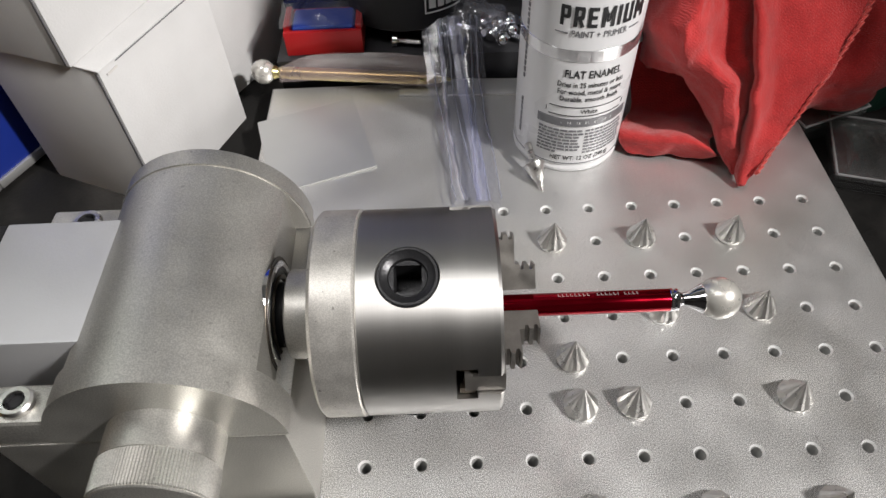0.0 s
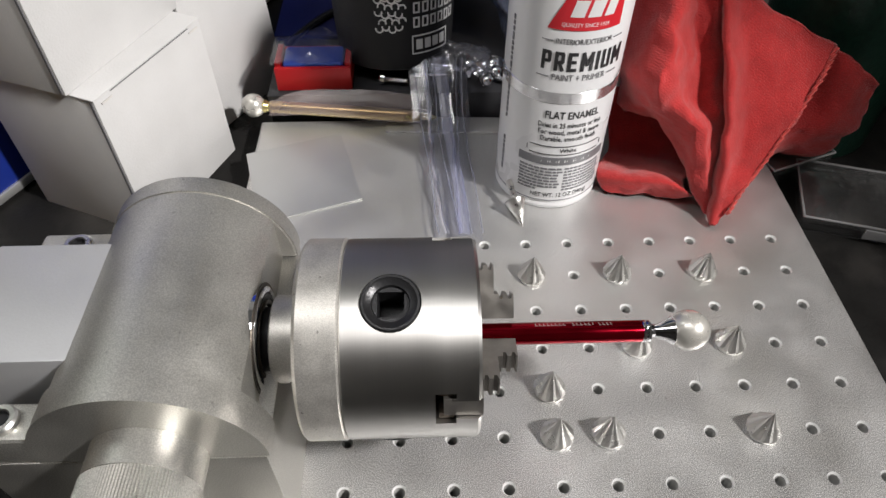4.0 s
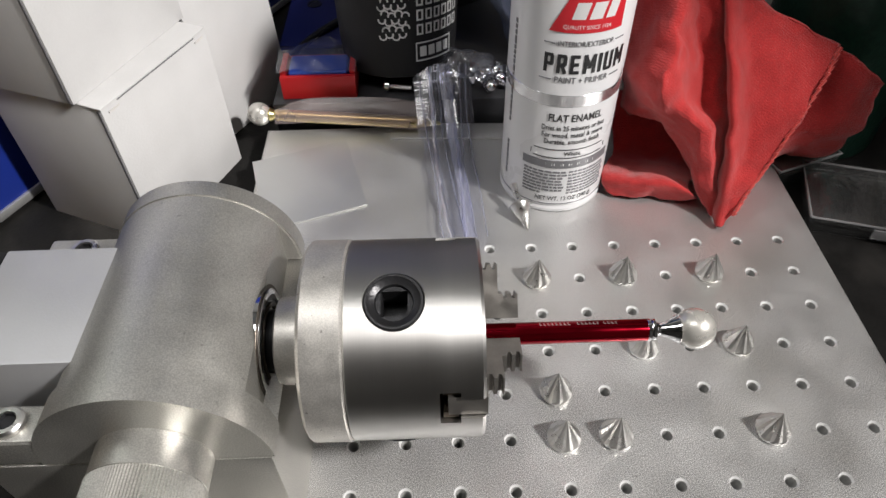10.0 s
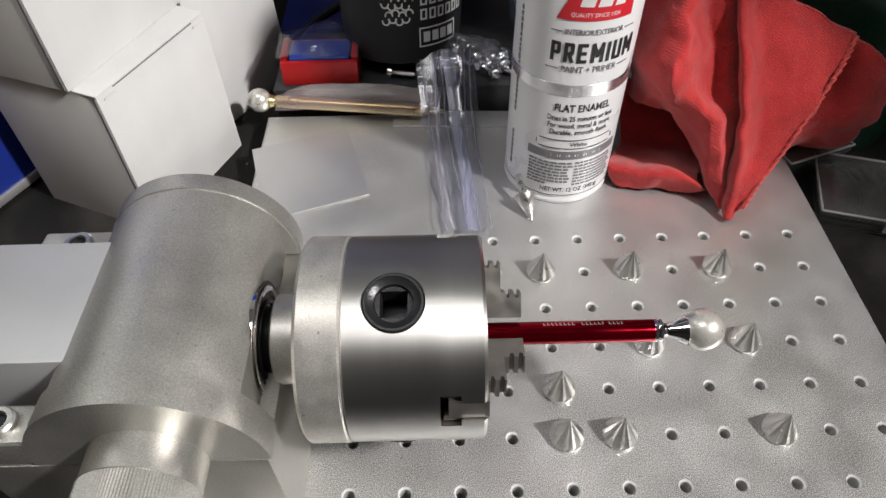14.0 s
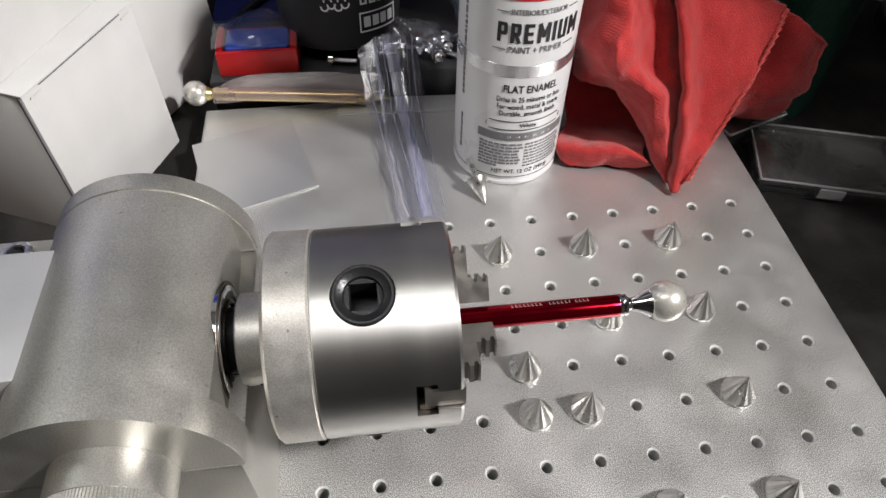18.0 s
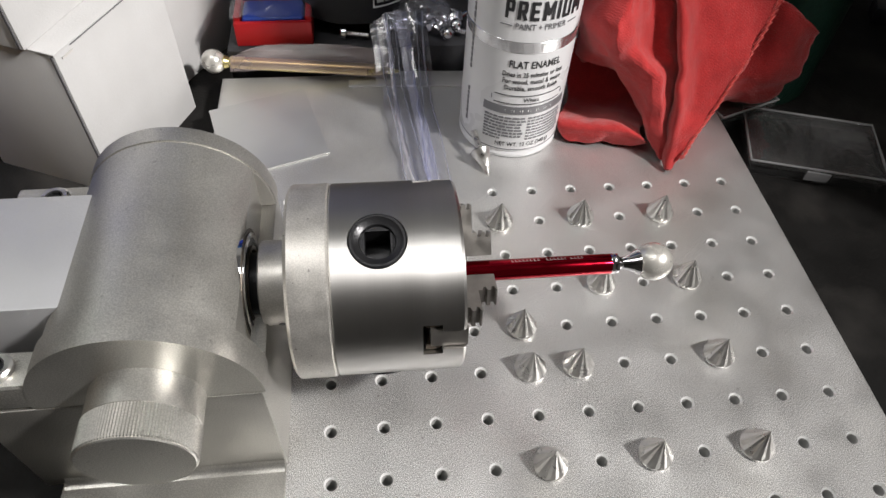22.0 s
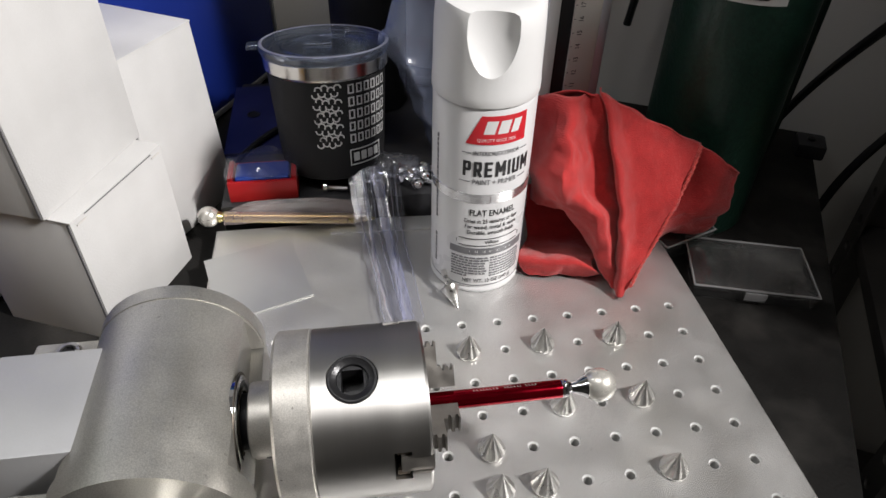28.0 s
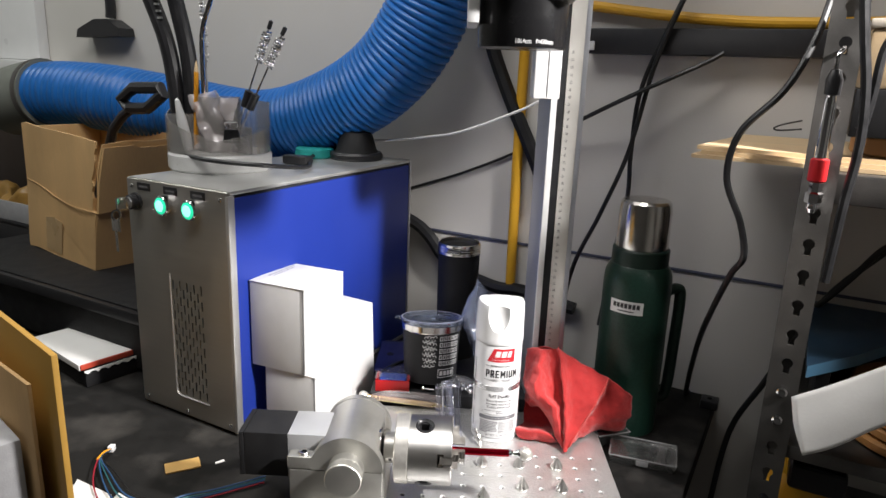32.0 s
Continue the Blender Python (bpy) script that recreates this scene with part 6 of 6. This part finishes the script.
cable("white cord strung from the cabinet to the column", 0.0023, (-0.335, -0.10, 1.128), (-0.30, -0.10, 1.139), (-0.22, -0.10, 1.140), (-0.142, -0.10, 1.147), (-0.06, -0.10, 1.160), (0.0, -0.10, 1.174), (0.10, -0.10, 1.214), (0.14, -0.10, 1.235), material=WHITE_CORD)

cable("dark air hose hanging down in front of the shelves", 0.0048, (0.557, -0.365, 1.376), (0.566, -0.365, 1.324), (0.575, -0.365, 1.276), (0.579, -0.365, 1.235), (0.579, -0.365, 1.202), (0.576, -0.365, 1.164), (0.574, -0.365, 1.119), (0.572, -0.365, 1.072))
cable("dark air hose knotted to the hanging hose", 0.0042, (0.596, -0.362, 1.335), (0.585, -0.362, 1.309), (0.583, -0.362, 1.271), (0.58, -0.362, 1.237), (0.576, -0.362, 1.231))
cable("black cable slanting down behind the shelves", 0.0046, (0.669, -0.06, 1.072), (0.645, -0.06, 1.052), (0.618, -0.06, 1.009), (0.586, -0.06, 0.964), (0.557, -0.06, 0.936))
cable("thin wire loop lying on the plywood", 0.0010, (0.523, -0.25, 1.233), (0.503, -0.25, 1.227), (0.494, -0.25, 1.222), (0.501, -0.25, 1.22), (0.524, -0.25, 1.223))

nozzle = in_room("floor_brush", "black brush head hanging on the wall by its stem", "brush")
part("stem", tube(((-1.047, -0.012, 1.50), (-1.047, -0.012, 1.40), (-1.048, -0.014, 1.37)), 0.012, 12, 4), BLACK_PLASTIC, nozzle)
part("head", bevel_sharp(extrude_profile(((-1.145, 1.322), (-0.976, 1.326), (-0.980, 1.345), (-1.022, 1.366), (-1.070, 1.366), (-1.138, 1.342)), -0.045, -0.002), 0.003), BLACK_PLASTIC, nozzle)
shelf_l = in_room("wall_ledge", "pale painted ledge with a tan panel below, fixed to the wall", "ledge")
part("ledge", box(-1.75, -1.243, -0.10, -0.001, 1.231, 1.260, 0.003), HEAD_WHITE, shelf_l)
part("panel", box(-1.75, -1.315, -0.055, -0.001, 1.06, 1.230, 0.002), mat("tan_panel", (0.40, 0.36, 0.28), 0.7, 0.0, 0.12, 10, 0.3, 200), shelf_l)
part("upper_panel", box(-1.75, -1.335, -0.030, -0.001, 1.261, 1.60, 0.002), HEAD_WHITE, shelf_l)

# ---- left end of the bench ----
amp = in_room("black_equipment_case", "large black equipment case under the brown carton", "equipment case")
part("shell", box(-1.05, -0.345, -0.47, -0.10, TABLE + 0.006, 0.868, 0.006), BLACK_COAT, amp)
part("front_lip", box(-1.05, -0.345, -0.482, -0.471, 0.845, 0.866, 0.003), BLACK_PLASTIC, amp)
for fu in (-1.0, -0.4):
    part("foot", box(fu - 0.02, fu + 0.02, -0.43, -0.39, TABLE, TABLE + 0.006), BLACK_PLASTIC, amp)
    part("foot", box(fu - 0.02, fu + 0.02, -0.15, -0.11, TABLE, TABLE + 0.006), BLACK_PLASTIC, amp)

CART = ROOM @ pose(-0.9462, -0.3340, 0.8682, 0, 0, -7.9)
carton = thing("cardboard_carton", CART, "open worn brown cardboard carton with torn corners and tape", "carton")
cw, cd, ch, ct = 0.290, 0.165, 0.262, 0.004


def sagged(bm):
    """The carton leans and widens towards its open top."""
    for v in bm.verts:
        s = v.co.z / ch
        v.co.x += s * (0.034 + 0.033 * v.co.x / cw)
        v.co.y += 0.004 * math.sin(3.0 * s) * math.cos(9.0 * v.co.x)
    return bm


def torn_edge(x, z0, z1, steps, depth):
    """A ragged upright edge from z0 up to z1."""
    return [(x - random.uniform(0.0, depth), z0 + (z1 - z0) * k / steps) for k in range(steps + 1)]


front_out = [(0.0, 0.010), (0.004, 0.0), (0.040, 0.003), (0.12, 0.0), (0.286, 0.0)] + torn_edge(cw - 0.001, 0.012, 0.120, 7, 0.003)
front_out += torn_edge(cw - 0.010, 0.124, ch - 0.006, 11, 0.012) + [(0.22, ch - 0.002), (0.15, ch + 0.001), (0.07, ch + 0.003), (0.012, ch + 0.009), (-0.004, ch + 0.006), (-0.002, 0.14)]
part("wall", sagged(extrude_profile(front_out, 0.0, ct)), KRAFT, carton, "front with a torn edge", 0)
part("wall", sagged(box(-0.0002, ct, ct, cd - ct, 0, ch, 0.001)), KRAFT, carton)
side_out = [(0.0, 0.0), (cd - ct, 0.0), (cd - ct, ch - 0.004), (0.090, ch - 0.008), (0.050, ch - 0.005)] + [(a, b) for b, a in ((ch - 0.010, 0.004), (ch - 0.06, 0.0), (0.13, 0.003), (0.06, 0.0))]
part("wall", sagged(extrude_profile(side_out, -cw, -cw + ct, m=pose(0, 0, 0, 0, 0, 90))), KRAFT, carton, "", 0)
part("wall", sagged(box(0, cw, cd - ct, cd, 0, ch, 0.001)), KRAFT, carton)
part("bottom", box(ct, cw - ct, ct, cd - ct, 0.0005, ct, 0), KRAFT, carton)
part("flap", sagged(extrude_profile([(0.002, 0.120), (0.060, 0.117), (0.150, 0.121), (0.152, 0.246), (0.075, 0.243), (0.062, 0.249), (0.004, 0.246), (0.001, 0.180)], -cw - 0.0055, -cw - 0.0012, m=pose(0, 0, 0, 0, 0, 90))), KRAFT, carton, "folded-down flap with a frayed edge", 0)
part("tape", sagged(extrude_profile([(0.085, 0.010), (0.152, 0.006), (0.155, 0.076), (0.120, 0.083), (0.082, 0.078)], -0.0010, -0.0003)), TAPE, carton, "strip of packing tape", 0)
part("crease", sagged(tube(((0.0, -0.0005, 0.150), (0.06, -0.0008, 0.143), (0.13, -0.0006, 0.128), (0.20, -0.0008, 0.120), (0.284, -0.0004, 0.121)), 0.0010, 6, 5)), KRAFT, carton, "pressed fold line")
hook = thing("hand_clamp", ROOM @ pose(-0.660, -0.280, 1.10), "black clamp handle sticking up out of the carton", "clamp")
part("handle", tube(((-0.110, 0, -0.110), (-0.040, 0, 0.036), (-0.005, 0, 0.066), (0.018, 0, 0.078)), 0.0095, 10, straight=True), BLACK_PLASTIC, hook)
grip_loop = ((0.016, 0, 0.080), (-0.008, 0, 0.096), (0.032, 0, 0.120), (0.108, 0, 0.123), (0.117, 0, 0.113), (0.068, 0, 0.083), (0.016, 0, 0.080))
part("grip", tube(grip_loop, 0.0115, 8, straight=True), BLACK_PLASTIC, hook, "angular loop grip")

# things piled at the far end of the bench
low_case = in_room("storage_case", "low black storage case at the far end of the bench", "case")
part("body", box(-1.72, -1.08, -0.215, -0.012, TABLE + 0.0003, 0.852, 0.005), BLACK_PLASTIC, low_case)
part("lid", box(-1.722, -1.078, -0.217, -0.010, 0.8522, 0.862, 0.003), BLACK_PLASTIC, low_case)
tray = in_room("pale_tray", "pale grey plastic tray on the black storage case", "tray")
part("base", box(-1.70, -1.10, -0.210, -0.015, 0.8623, 0.8680, 0.002), FOAM, tray)
for y0, y1 in ((-0.214, -0.2102), (-0.0148, -0.011)):
    part("rim", box(-1.704, -1.096, y0, y1, 0.8625, 0.912, 0.0015), FOAM, tray)
brown_box = in_room("storage_box", "dark brown storage box standing against the wall", "box")
part("body", box(-1.69, -1.20, -0.105, -0.018, 0.8683, 1.080, 0.004), DARK_BROWN, brown_box)
part("lid", box(-1.695, -1.195, -0.108, -0.015, 1.0803, 1.110, 0.003), DARK_BROWN, brown_box)
amber = in_room("amber_bag", "crumpled amber plastic bag lying in the tray", "bag")
lumps = [[(-1.40 + 0.055 * i, -0.195 + 0.020 * math.sin(2.1 * i) + (0.070 * j / 4), 0.8690 + 0.085 * math.sin(math.pi * j / 4) * (0.75 + 0.25 * math.sin(1.9 * i + 1))) for i in range(6)] for j in range(5)]
part("film", cloth_sheet(lumps, 5, 0.0, 0.014, 30), AMBER, amber, smooth=3)

pad = thing("paper_pad", ROOM @ pose(-0.508, -0.486, TABLE, 0, 0, -9), "white paper pad with a torn red edge on a black tray", "paper pad")
part("tray", box(-0.095, 0.078, -0.056, 0.052, 0.0005, 0.0300, 0.002), BLACK_COAT, pad)
part("paper_block", box(-0.105, 0.070, -0.062, 0.050, 0.0302, 0.0400, 0.0008), PAPER, pad)
frayed = [(-0.058 + 0.0055 * k, 0.0300 - (0.0045 if k % 3 == 1 else 0.0015) - random.uniform(0, 0.002)) for k in range(20)]
part("torn_liner", extrude_profile([(-0.058, 0.0309)] + frayed + [(0.0465, 0.0309)], -0.0800, -0.0786, m=pose(0, 0, 0, 0, 0, 90)), PAPER, pad, "torn white liner under the red edge", 0)
part("red_edge", box(0.0702, 0.0726, -0.0600, 0.0480, 0.0310, 0.0397, 0.0004), RED_EDGE, pad, "torn red binding edge")

panels = thing("leaning_panels", pose(-0.395, -0.25, TABLE, 0, 0, 140), "yellow board and cardboard sheets standing on the bench", "panel")
part("yellow_board", box(0, 0.26, -0.003, 0.003, 0.0, 0.252, 0.001), YELLOW_BOARD, panels, "yellow-faced board")
part("card_sheet", box(0.012, 0.26, 0.006, 0.010, 0.0, 0.215, 0.001, m=pose(0.022, 0.006, 0, 0, 0, 3)), KRAFT, panels, "brown card sheet")
part("foam_block", box(0.055, 0.20, 0.022, 0.060, 0.0, 0.150, 0.003), FOAM, panels, "pale foam block")
scrap = thing("wood_scrap", pose(-0.374, -0.040, TABLE, 0, 0, 28), "small offcut of yellow card lying on the bench", "offcut")
part("chip", box(-0.022, 0.022, -0.012, 0.012, 0.0003, 0.0026, 0.0006), mat("offcut_face", (0.55, 0.34, 0.11), 0.65, 0.0, 0.1, 40, 0.2, 400), scrap)
chip = thing("paper_scrap", pose(-0.329, -0.026, TABLE, 0, 0, 40), "tiny white scrap of paper on the bench", "scrap")
part("flake", box(-0.006, 0.006, -0.002, 0.002, 0.0003, 0.0014), PAPER, chip)
harness = thing("wire_harness", pose(-0.43, -0.09, TABLE), "loose thin coloured wires with a small white connector", "wires")
for k, (mt, off) in enumerate(((RED_WIRE, -0.0045), (BLUE_WIRE, 0.002), (TEAL_WIRE, 0.0055), (BLACK_CABLE, 0.012), (BLUE_WIRE, 0.008))):
    lift = 0.0045 + 0.0012 * k
    line = ((-0.0530, 0.0745 - 0.0012 * k, 0.0050), (-0.0545 + 0.3 * off, 0.0480, 0.0075), (-0.0275 + 1.3 * off, -0.0028 + off, lift + 0.004), (0.0066 + 1.2 * off, -0.0413 + 1.6 * off, lift + 0.002), (0.0389 + off, -0.0508 + 1.5 * off, lift), (0.0721, -0.0433 + 0.8 * off, lift), (0.0911, -0.0295 + 0.9 * off, lift), (0.1198, -0.0144 + 0.6 * off, lift), (0.175, 0.0200 + 0.5 * off, lift))
    part("wire", tube(line, 0.0010, 6, 8), mt, harness)
part("wire", tube(((-0.0535, 0.0735, 0.0056), (-0.0560, 0.0600, 0.0085), (-0.0555, 0.0440, 0.0082)), 0.0013, 6, 6), PENCIL, harness, "orange wire end")
part("connector", box(-0.0575, -0.0500, 0.0735, 0.0830, 0.0004, 0.0085, 0.001), HEAD_WHITE, harness, "white plug connector")
card = thing("torn_card", pose(-0.43, -0.11, TABLE), "torn white card pieces with pointed cuts on the bench", "card")
flat = pose(0, 0, 0, -90, 0, 0)
for outline, z in ((((-0.092, 0.028), (-0.088, 0.038), (-0.052, 0.008), (-0.053, -0.020)), 0.0006),
                   (((-0.060, 0.024), (-0.002, -0.004), (-0.004, -0.026), (-0.030, -0.044), (-0.036, -0.062), (-0.058, -0.046), (-0.052, -0.016)), 0.0030),
                   (((0.003, 0.004), (0.098, -0.052), (0.080, -0.095), (0.010, -0.080), (0.000, -0.028)), 0.0008)):
    part("piece", extrude_profile(outline, -z - 0.0020, -z, m=flat), PAPER, card, "", 0)


# ---- shelving at the right ----
rack = in_room("shelving_unit", "grey slotted-steel shelving with plywood and steel shelves", "shelving")


def upright(u0, v0, su, sv, keyed):
    """An L of slotted steel; its corner at u0, v0, flanges along su and sv."""
    w, t = 0.034, 0.0024
    a = box(min(u0, u0 + su * w), max(u0, u0 + su * w), min(v0, v0 + sv * t), max(v0, v0 + sv * t), 0.0, 2.05)
    if keyed:
        holes = bmesh.new()
        for k in range(-22, 28):
            z = 0.9605 + 0.0357 * k
            if k in (-2, -1):
                continue
            add_lathe(holes, ((0, -0.01), (0.0062, -0.01), (0.0062, 0.01), (0, 0.01)), 14, m=pose(u0 + su * 0.018, v0, z, 90, 0, 0))
            add_box(holes, u0 + su * 0.018 - 0.0034, u0 + su * 0.018 + 0.0034, v0 - 0.011, v0 + 0.011, z - 0.0125, z)
        a = cut(a, holes)
    part("upright", a, RAIL, rack, smooth=0.3)
    b = box(min(u0, u0 + su * t), max(u0, u0 + su * t), min(v0 + sv * t, v0 + sv * w), max(v0 + sv * t, v0 + sv * w), 0.0, 2.05)
    if su > 0:
        holes = bmesh.new()
        for k in range(-12, 28):
            add_lathe(holes, ((0, -0.01), (0.0058, -0.01), (0.0058, 0.01), (0, 0.01)), 12, m=pose(u0, v0 + sv * 0.019, 0.9605 + 0.0357 * k, 0, 90, 0))
        b = cut(b, holes)
    part("upright_flange", b, RAIL, rack, smooth=0.3)


RU, RV = 0.5335, -0.332
upright(RU, RV, 1, 1, True)
upright(RU, -0.012, 1, -1, False)
upright(1.36, RV, -1, 1, False)
upright(1.36, -0.012, -1, -1, False)
for z in (0.889, 0.9248):
    part("bolt", lathe(((0, 0), (0.0062, 0), (0.0060, 0.0030), (0.0040, 0.0042), (0, 0.0045)), 18, m=pose(RU + 0.018, RV - 0.0002, z, 90, 0, 0)), CHROME, rack, "bright bolt head")
for z in (0.30, 0.66, 0.858, 1.62):
    part("steel_shelf", box(RU + 0.004, 1.355, RV + 0.004, -0.016, z - 0.018, z, 0.003), RAIL, rack)
ply = in_room("plywood_sheet", "stack of pale plywood sheets lying on the shelving", "plywood")
for k, (du, dv) in enumerate(((0.0, 0.0), (0.010, 0.004), (0.004, 0.010))):
    b = bmesh.new()
    outline = [(0.410 + du, -0.292 + dv), (1.30, -0.325 + dv), (1.30, -0.03), (0.440 + du, -0.03)]
    za, zb = 1.1830 + 0.0050 * k, 1.1830 + 0.0050 * k + 0.0046
    lo, hi = [b.verts.new((x, y, za)) for x, y in outline], [b.verts.new((x, y, zb)) for x, y in outline]
    b.faces.new(lo)
    b.faces.new(hi[::-1])
    for i in range(4):
        b.faces.new((lo[i], hi[i], hi[(i + 1) % 4], lo[(i + 1) % 4]))
    part("sheet", b, PLY, ply)
part("support", box(RU + 0.006, 1.355, RV + 0.006, RV + 0.03, 1.150, 1.1828, 0.002), RAIL, ply)
part("support", box(RU + 0.006, 1.355, -0.05, -0.02, 1.150, 1.1828, 0.002), RAIL, ply)
disc = in_room("wooden_disc", "round brown wooden disc lying on the plywood", "disc")
part("disc", lathe(((0, 0), (0.085, 0), (0.088, 0.003), (0.088, 0.019), (0.085, 0.022), (0, 0.022)), 56, m=pose(0.665, -0.20, 1.1978)), WOOD, disc)
blackbox = in_room("black_box", "flat black box with small white print on the shelf", "box")
part("body", box(0.570, 0.83, -0.295, -0.07, 1.2205, 1.272, 0.002), BLACK_COAT, blackbox)
part("print", box(0.625, 0.640, -0.2956, -0.2948, 1.236, 1.241), MARK, blackbox, "", 0)
tub = in_room("tan_box", "tan translucent storage box on the black box", "storage box")
part("body", box(0.575, 0.80, -0.285, -0.08, 1.2722, 1.335, 0.004), mat("tan_plastic", (0.45, 0.33, 0.20), 0.4, 0.0, 0.12, 14, 0.1, 300), tub)
part("lid", box(0.572, 0.803, -0.288, -0.077, 1.3352, 1.345, 0.003), mat("pale_lid", (0.5, 0.45, 0.38), 0.4, 0.0, 0.06, 20), tub)
# out of view; added to keep the bench lamp off the back corner
stack = in_room("storage_crate", "unseen dark crate added at the shelf's far end to block lamplight", "crate")
part("body", box(0.86, 1.30, -0.30, -0.05, 1.1979, 1.56, 0.006), BLACK_COAT, stack)
part("rim", box(0.85, 1.31, -0.31, -0.04, 1.535, 1.575, 0.005), BLACK_PLASTIC, stack)

navy = in_room("navy_board", "dark navy board with a teal edge on the shelf", "board")
b = bmesh.new()
outline = [(0.572, -0.318), (0.625, -0.245), (0.745, -0.040), (0.745, -0.030), (0.572, -0.030)]
lo, hi = [b.verts.new((x, y, 0.944)) for x, y in outline], [b.verts.new((x, y, 0.956)) for x, y in outline]
b.faces.new(lo)
b.faces.new(hi[::-1])
for i in range(5):
    b.faces.new((lo[i], hi[i], hi[(i + 1) % 5], lo[(i + 1) % 5]))
nb = part("sheet", b, NAVY, navy, smooth=0)
edge = bmesh.new()
for (xa, ya), (xb, yb) in zip(outline[:2], outline[1:3]):
    d = Vector((xb - xa, yb - ya, 0)).normalized()
    nrm = Vector((d.y, -d.x, 0)) * 0.001
    vs = [Vector((xa, ya, 0.9425)) + nrm, Vector((xb, yb, 0.9425)) + nrm, Vector((xb, yb, 0.9575)) + nrm, Vector((xa, ya, 0.9575)) + nrm]
    edge.faces.new([edge.verts.new(p) for p in vs])
part("edge_band", edge, TEAL_EDGE, navy, "teal edge band", 0)
part("spacer", box(0.60, 0.70, -0.12, -0.04, 0.8582, 0.944, 0.002), BLACK_COAT, navy)
part("spacer", box(0.585, 0.600, -0.28, -0.04, 0.8582, 0.944, 0.002), BLACK_COAT, navy)
sheet = in_room("paper_sheet", "large white paper sheet hanging over the shelf's edge", "paper")
part("sheet", cloth_sheet((((0.562, -0.335, 0.922), (0.600, -0.338, 0.950), (0.660, -0.330, 0.992), (0.760, -0.32, 1.05)), ((0.570, -0.345, 0.890), (0.608, -0.346, 0.915), (0.665, -0.338, 0.960), (0.765, -0.33, 1.01)), ((0.583, -0.352, 0.861), (0.612, -0.350, 0.880), (0.668, -0.342, 0.925), (0.770, -0.335, 0.97))), 6, 0.0006, 0.0008, 20), PAPER, sheet, smooth=3)
rings_ = in_room("wooden_rings", "stack of thin round wooden plates on the shelf", "wooden plates")
for k in range(4):
    part("plate", lathe(((0, 0), (0.092, 0), (0.098, 0.004), (0.098, 0.012), (0.094, 0.015), (0, 0.015)), 48, m=pose(0.720 + 0.004 * (k % 2), -0.222 + 0.003 * k, 0.8584 + 0.0153 * k)), WOOD, rings_)
tool = in_room("yellow_tool", "yellow and black power tool standing on the lower shelf", "power tool")
part("shell", lathe(((0, 0), (0.036, 0), (0.042, 0.010), (0.042, 0.100), (0.034, 0.125), (0, 0.13)), 28, m=pose(0.595, -0.24, 0.6602)), YELLOW, tool)
part("grip", lathe(((0.0425, 0.040), (0.0445, 0.045), (0.0445, 0.085), (0.0425, 0.090)), 28, m=pose(0.595, -0.24, 0.6602)), BLACK_PLASTIC, tool)
part("head", box(0.575, 0.640, -0.29, -0.20, 0.780, 0.815, 0.008, 3), BLACK_PLASTIC, tool)
gun = in_room("air_nozzle", "chrome air nozzle with a red band hung on the upright", "air nozzle")
GM = pose(0.5475, -0.346, 1.140, 0, 0, 0)
part("barrel", lathe(((0, 0.052), (0.0062, 0.052), (0.0066, 0.056), (0.0060, 0.118), (0.0048, 0.124), (0, 0.125)), 24, m=GM), CHROME, gun)
part("red_band", lathe(((0.0068, 0.034), (0.0092, 0.036), (0.0092, 0.058), (0.0068, 0.060)), 24, m=GM), RED_PLASTIC, gun, "red plastic band")
part("nut", lathe(((0, 0.012), (0.0085, 0.012), (0.0085, 0.022), (0.0060, 0.024), (0.0060, 0.034), (0, 0.034)), 6, m=GM), CHROME, gun, "", 0)
part("tip", lathe(((0, 0), (0.0040, 0.001), (0.0062, 0.006), (0.0040, 0.012), (0, 0.012)), 20, m=GM), CHROME, gun)
part("grip", lathe(((0, 0.124), (0.0075, 0.125), (0.0082, 0.140), (0.0050, 0.150), (0, 0.151)), 24, m=GM), BLACK_PLASTIC, gun)
part("hook", tube(((0.5475, -0.346, 1.290), (0.5475, -0.348, 1.305), (0.5515, -0.338, 1.312), (0.5515, -0.328, 1.308)), 0.0022, 8, 6), CHROME, gun)
clampb = in_room("bench_clamp", "small black clamp on the bench's corner", "clamp")
part("jaw", box(0.440, 0.467, -0.062, -0.034, TABLE, TABLE + 0.0150, 0.003), BLACK_PLASTIC, clampb)
part("screw", lathe(((0, 0), (0.004, 0), (0.004, 0.002), (0, 0.003)), 16, m=pose(0.453, -0.048, TABLE + 0.0150)), BLACK_OX, clampb)
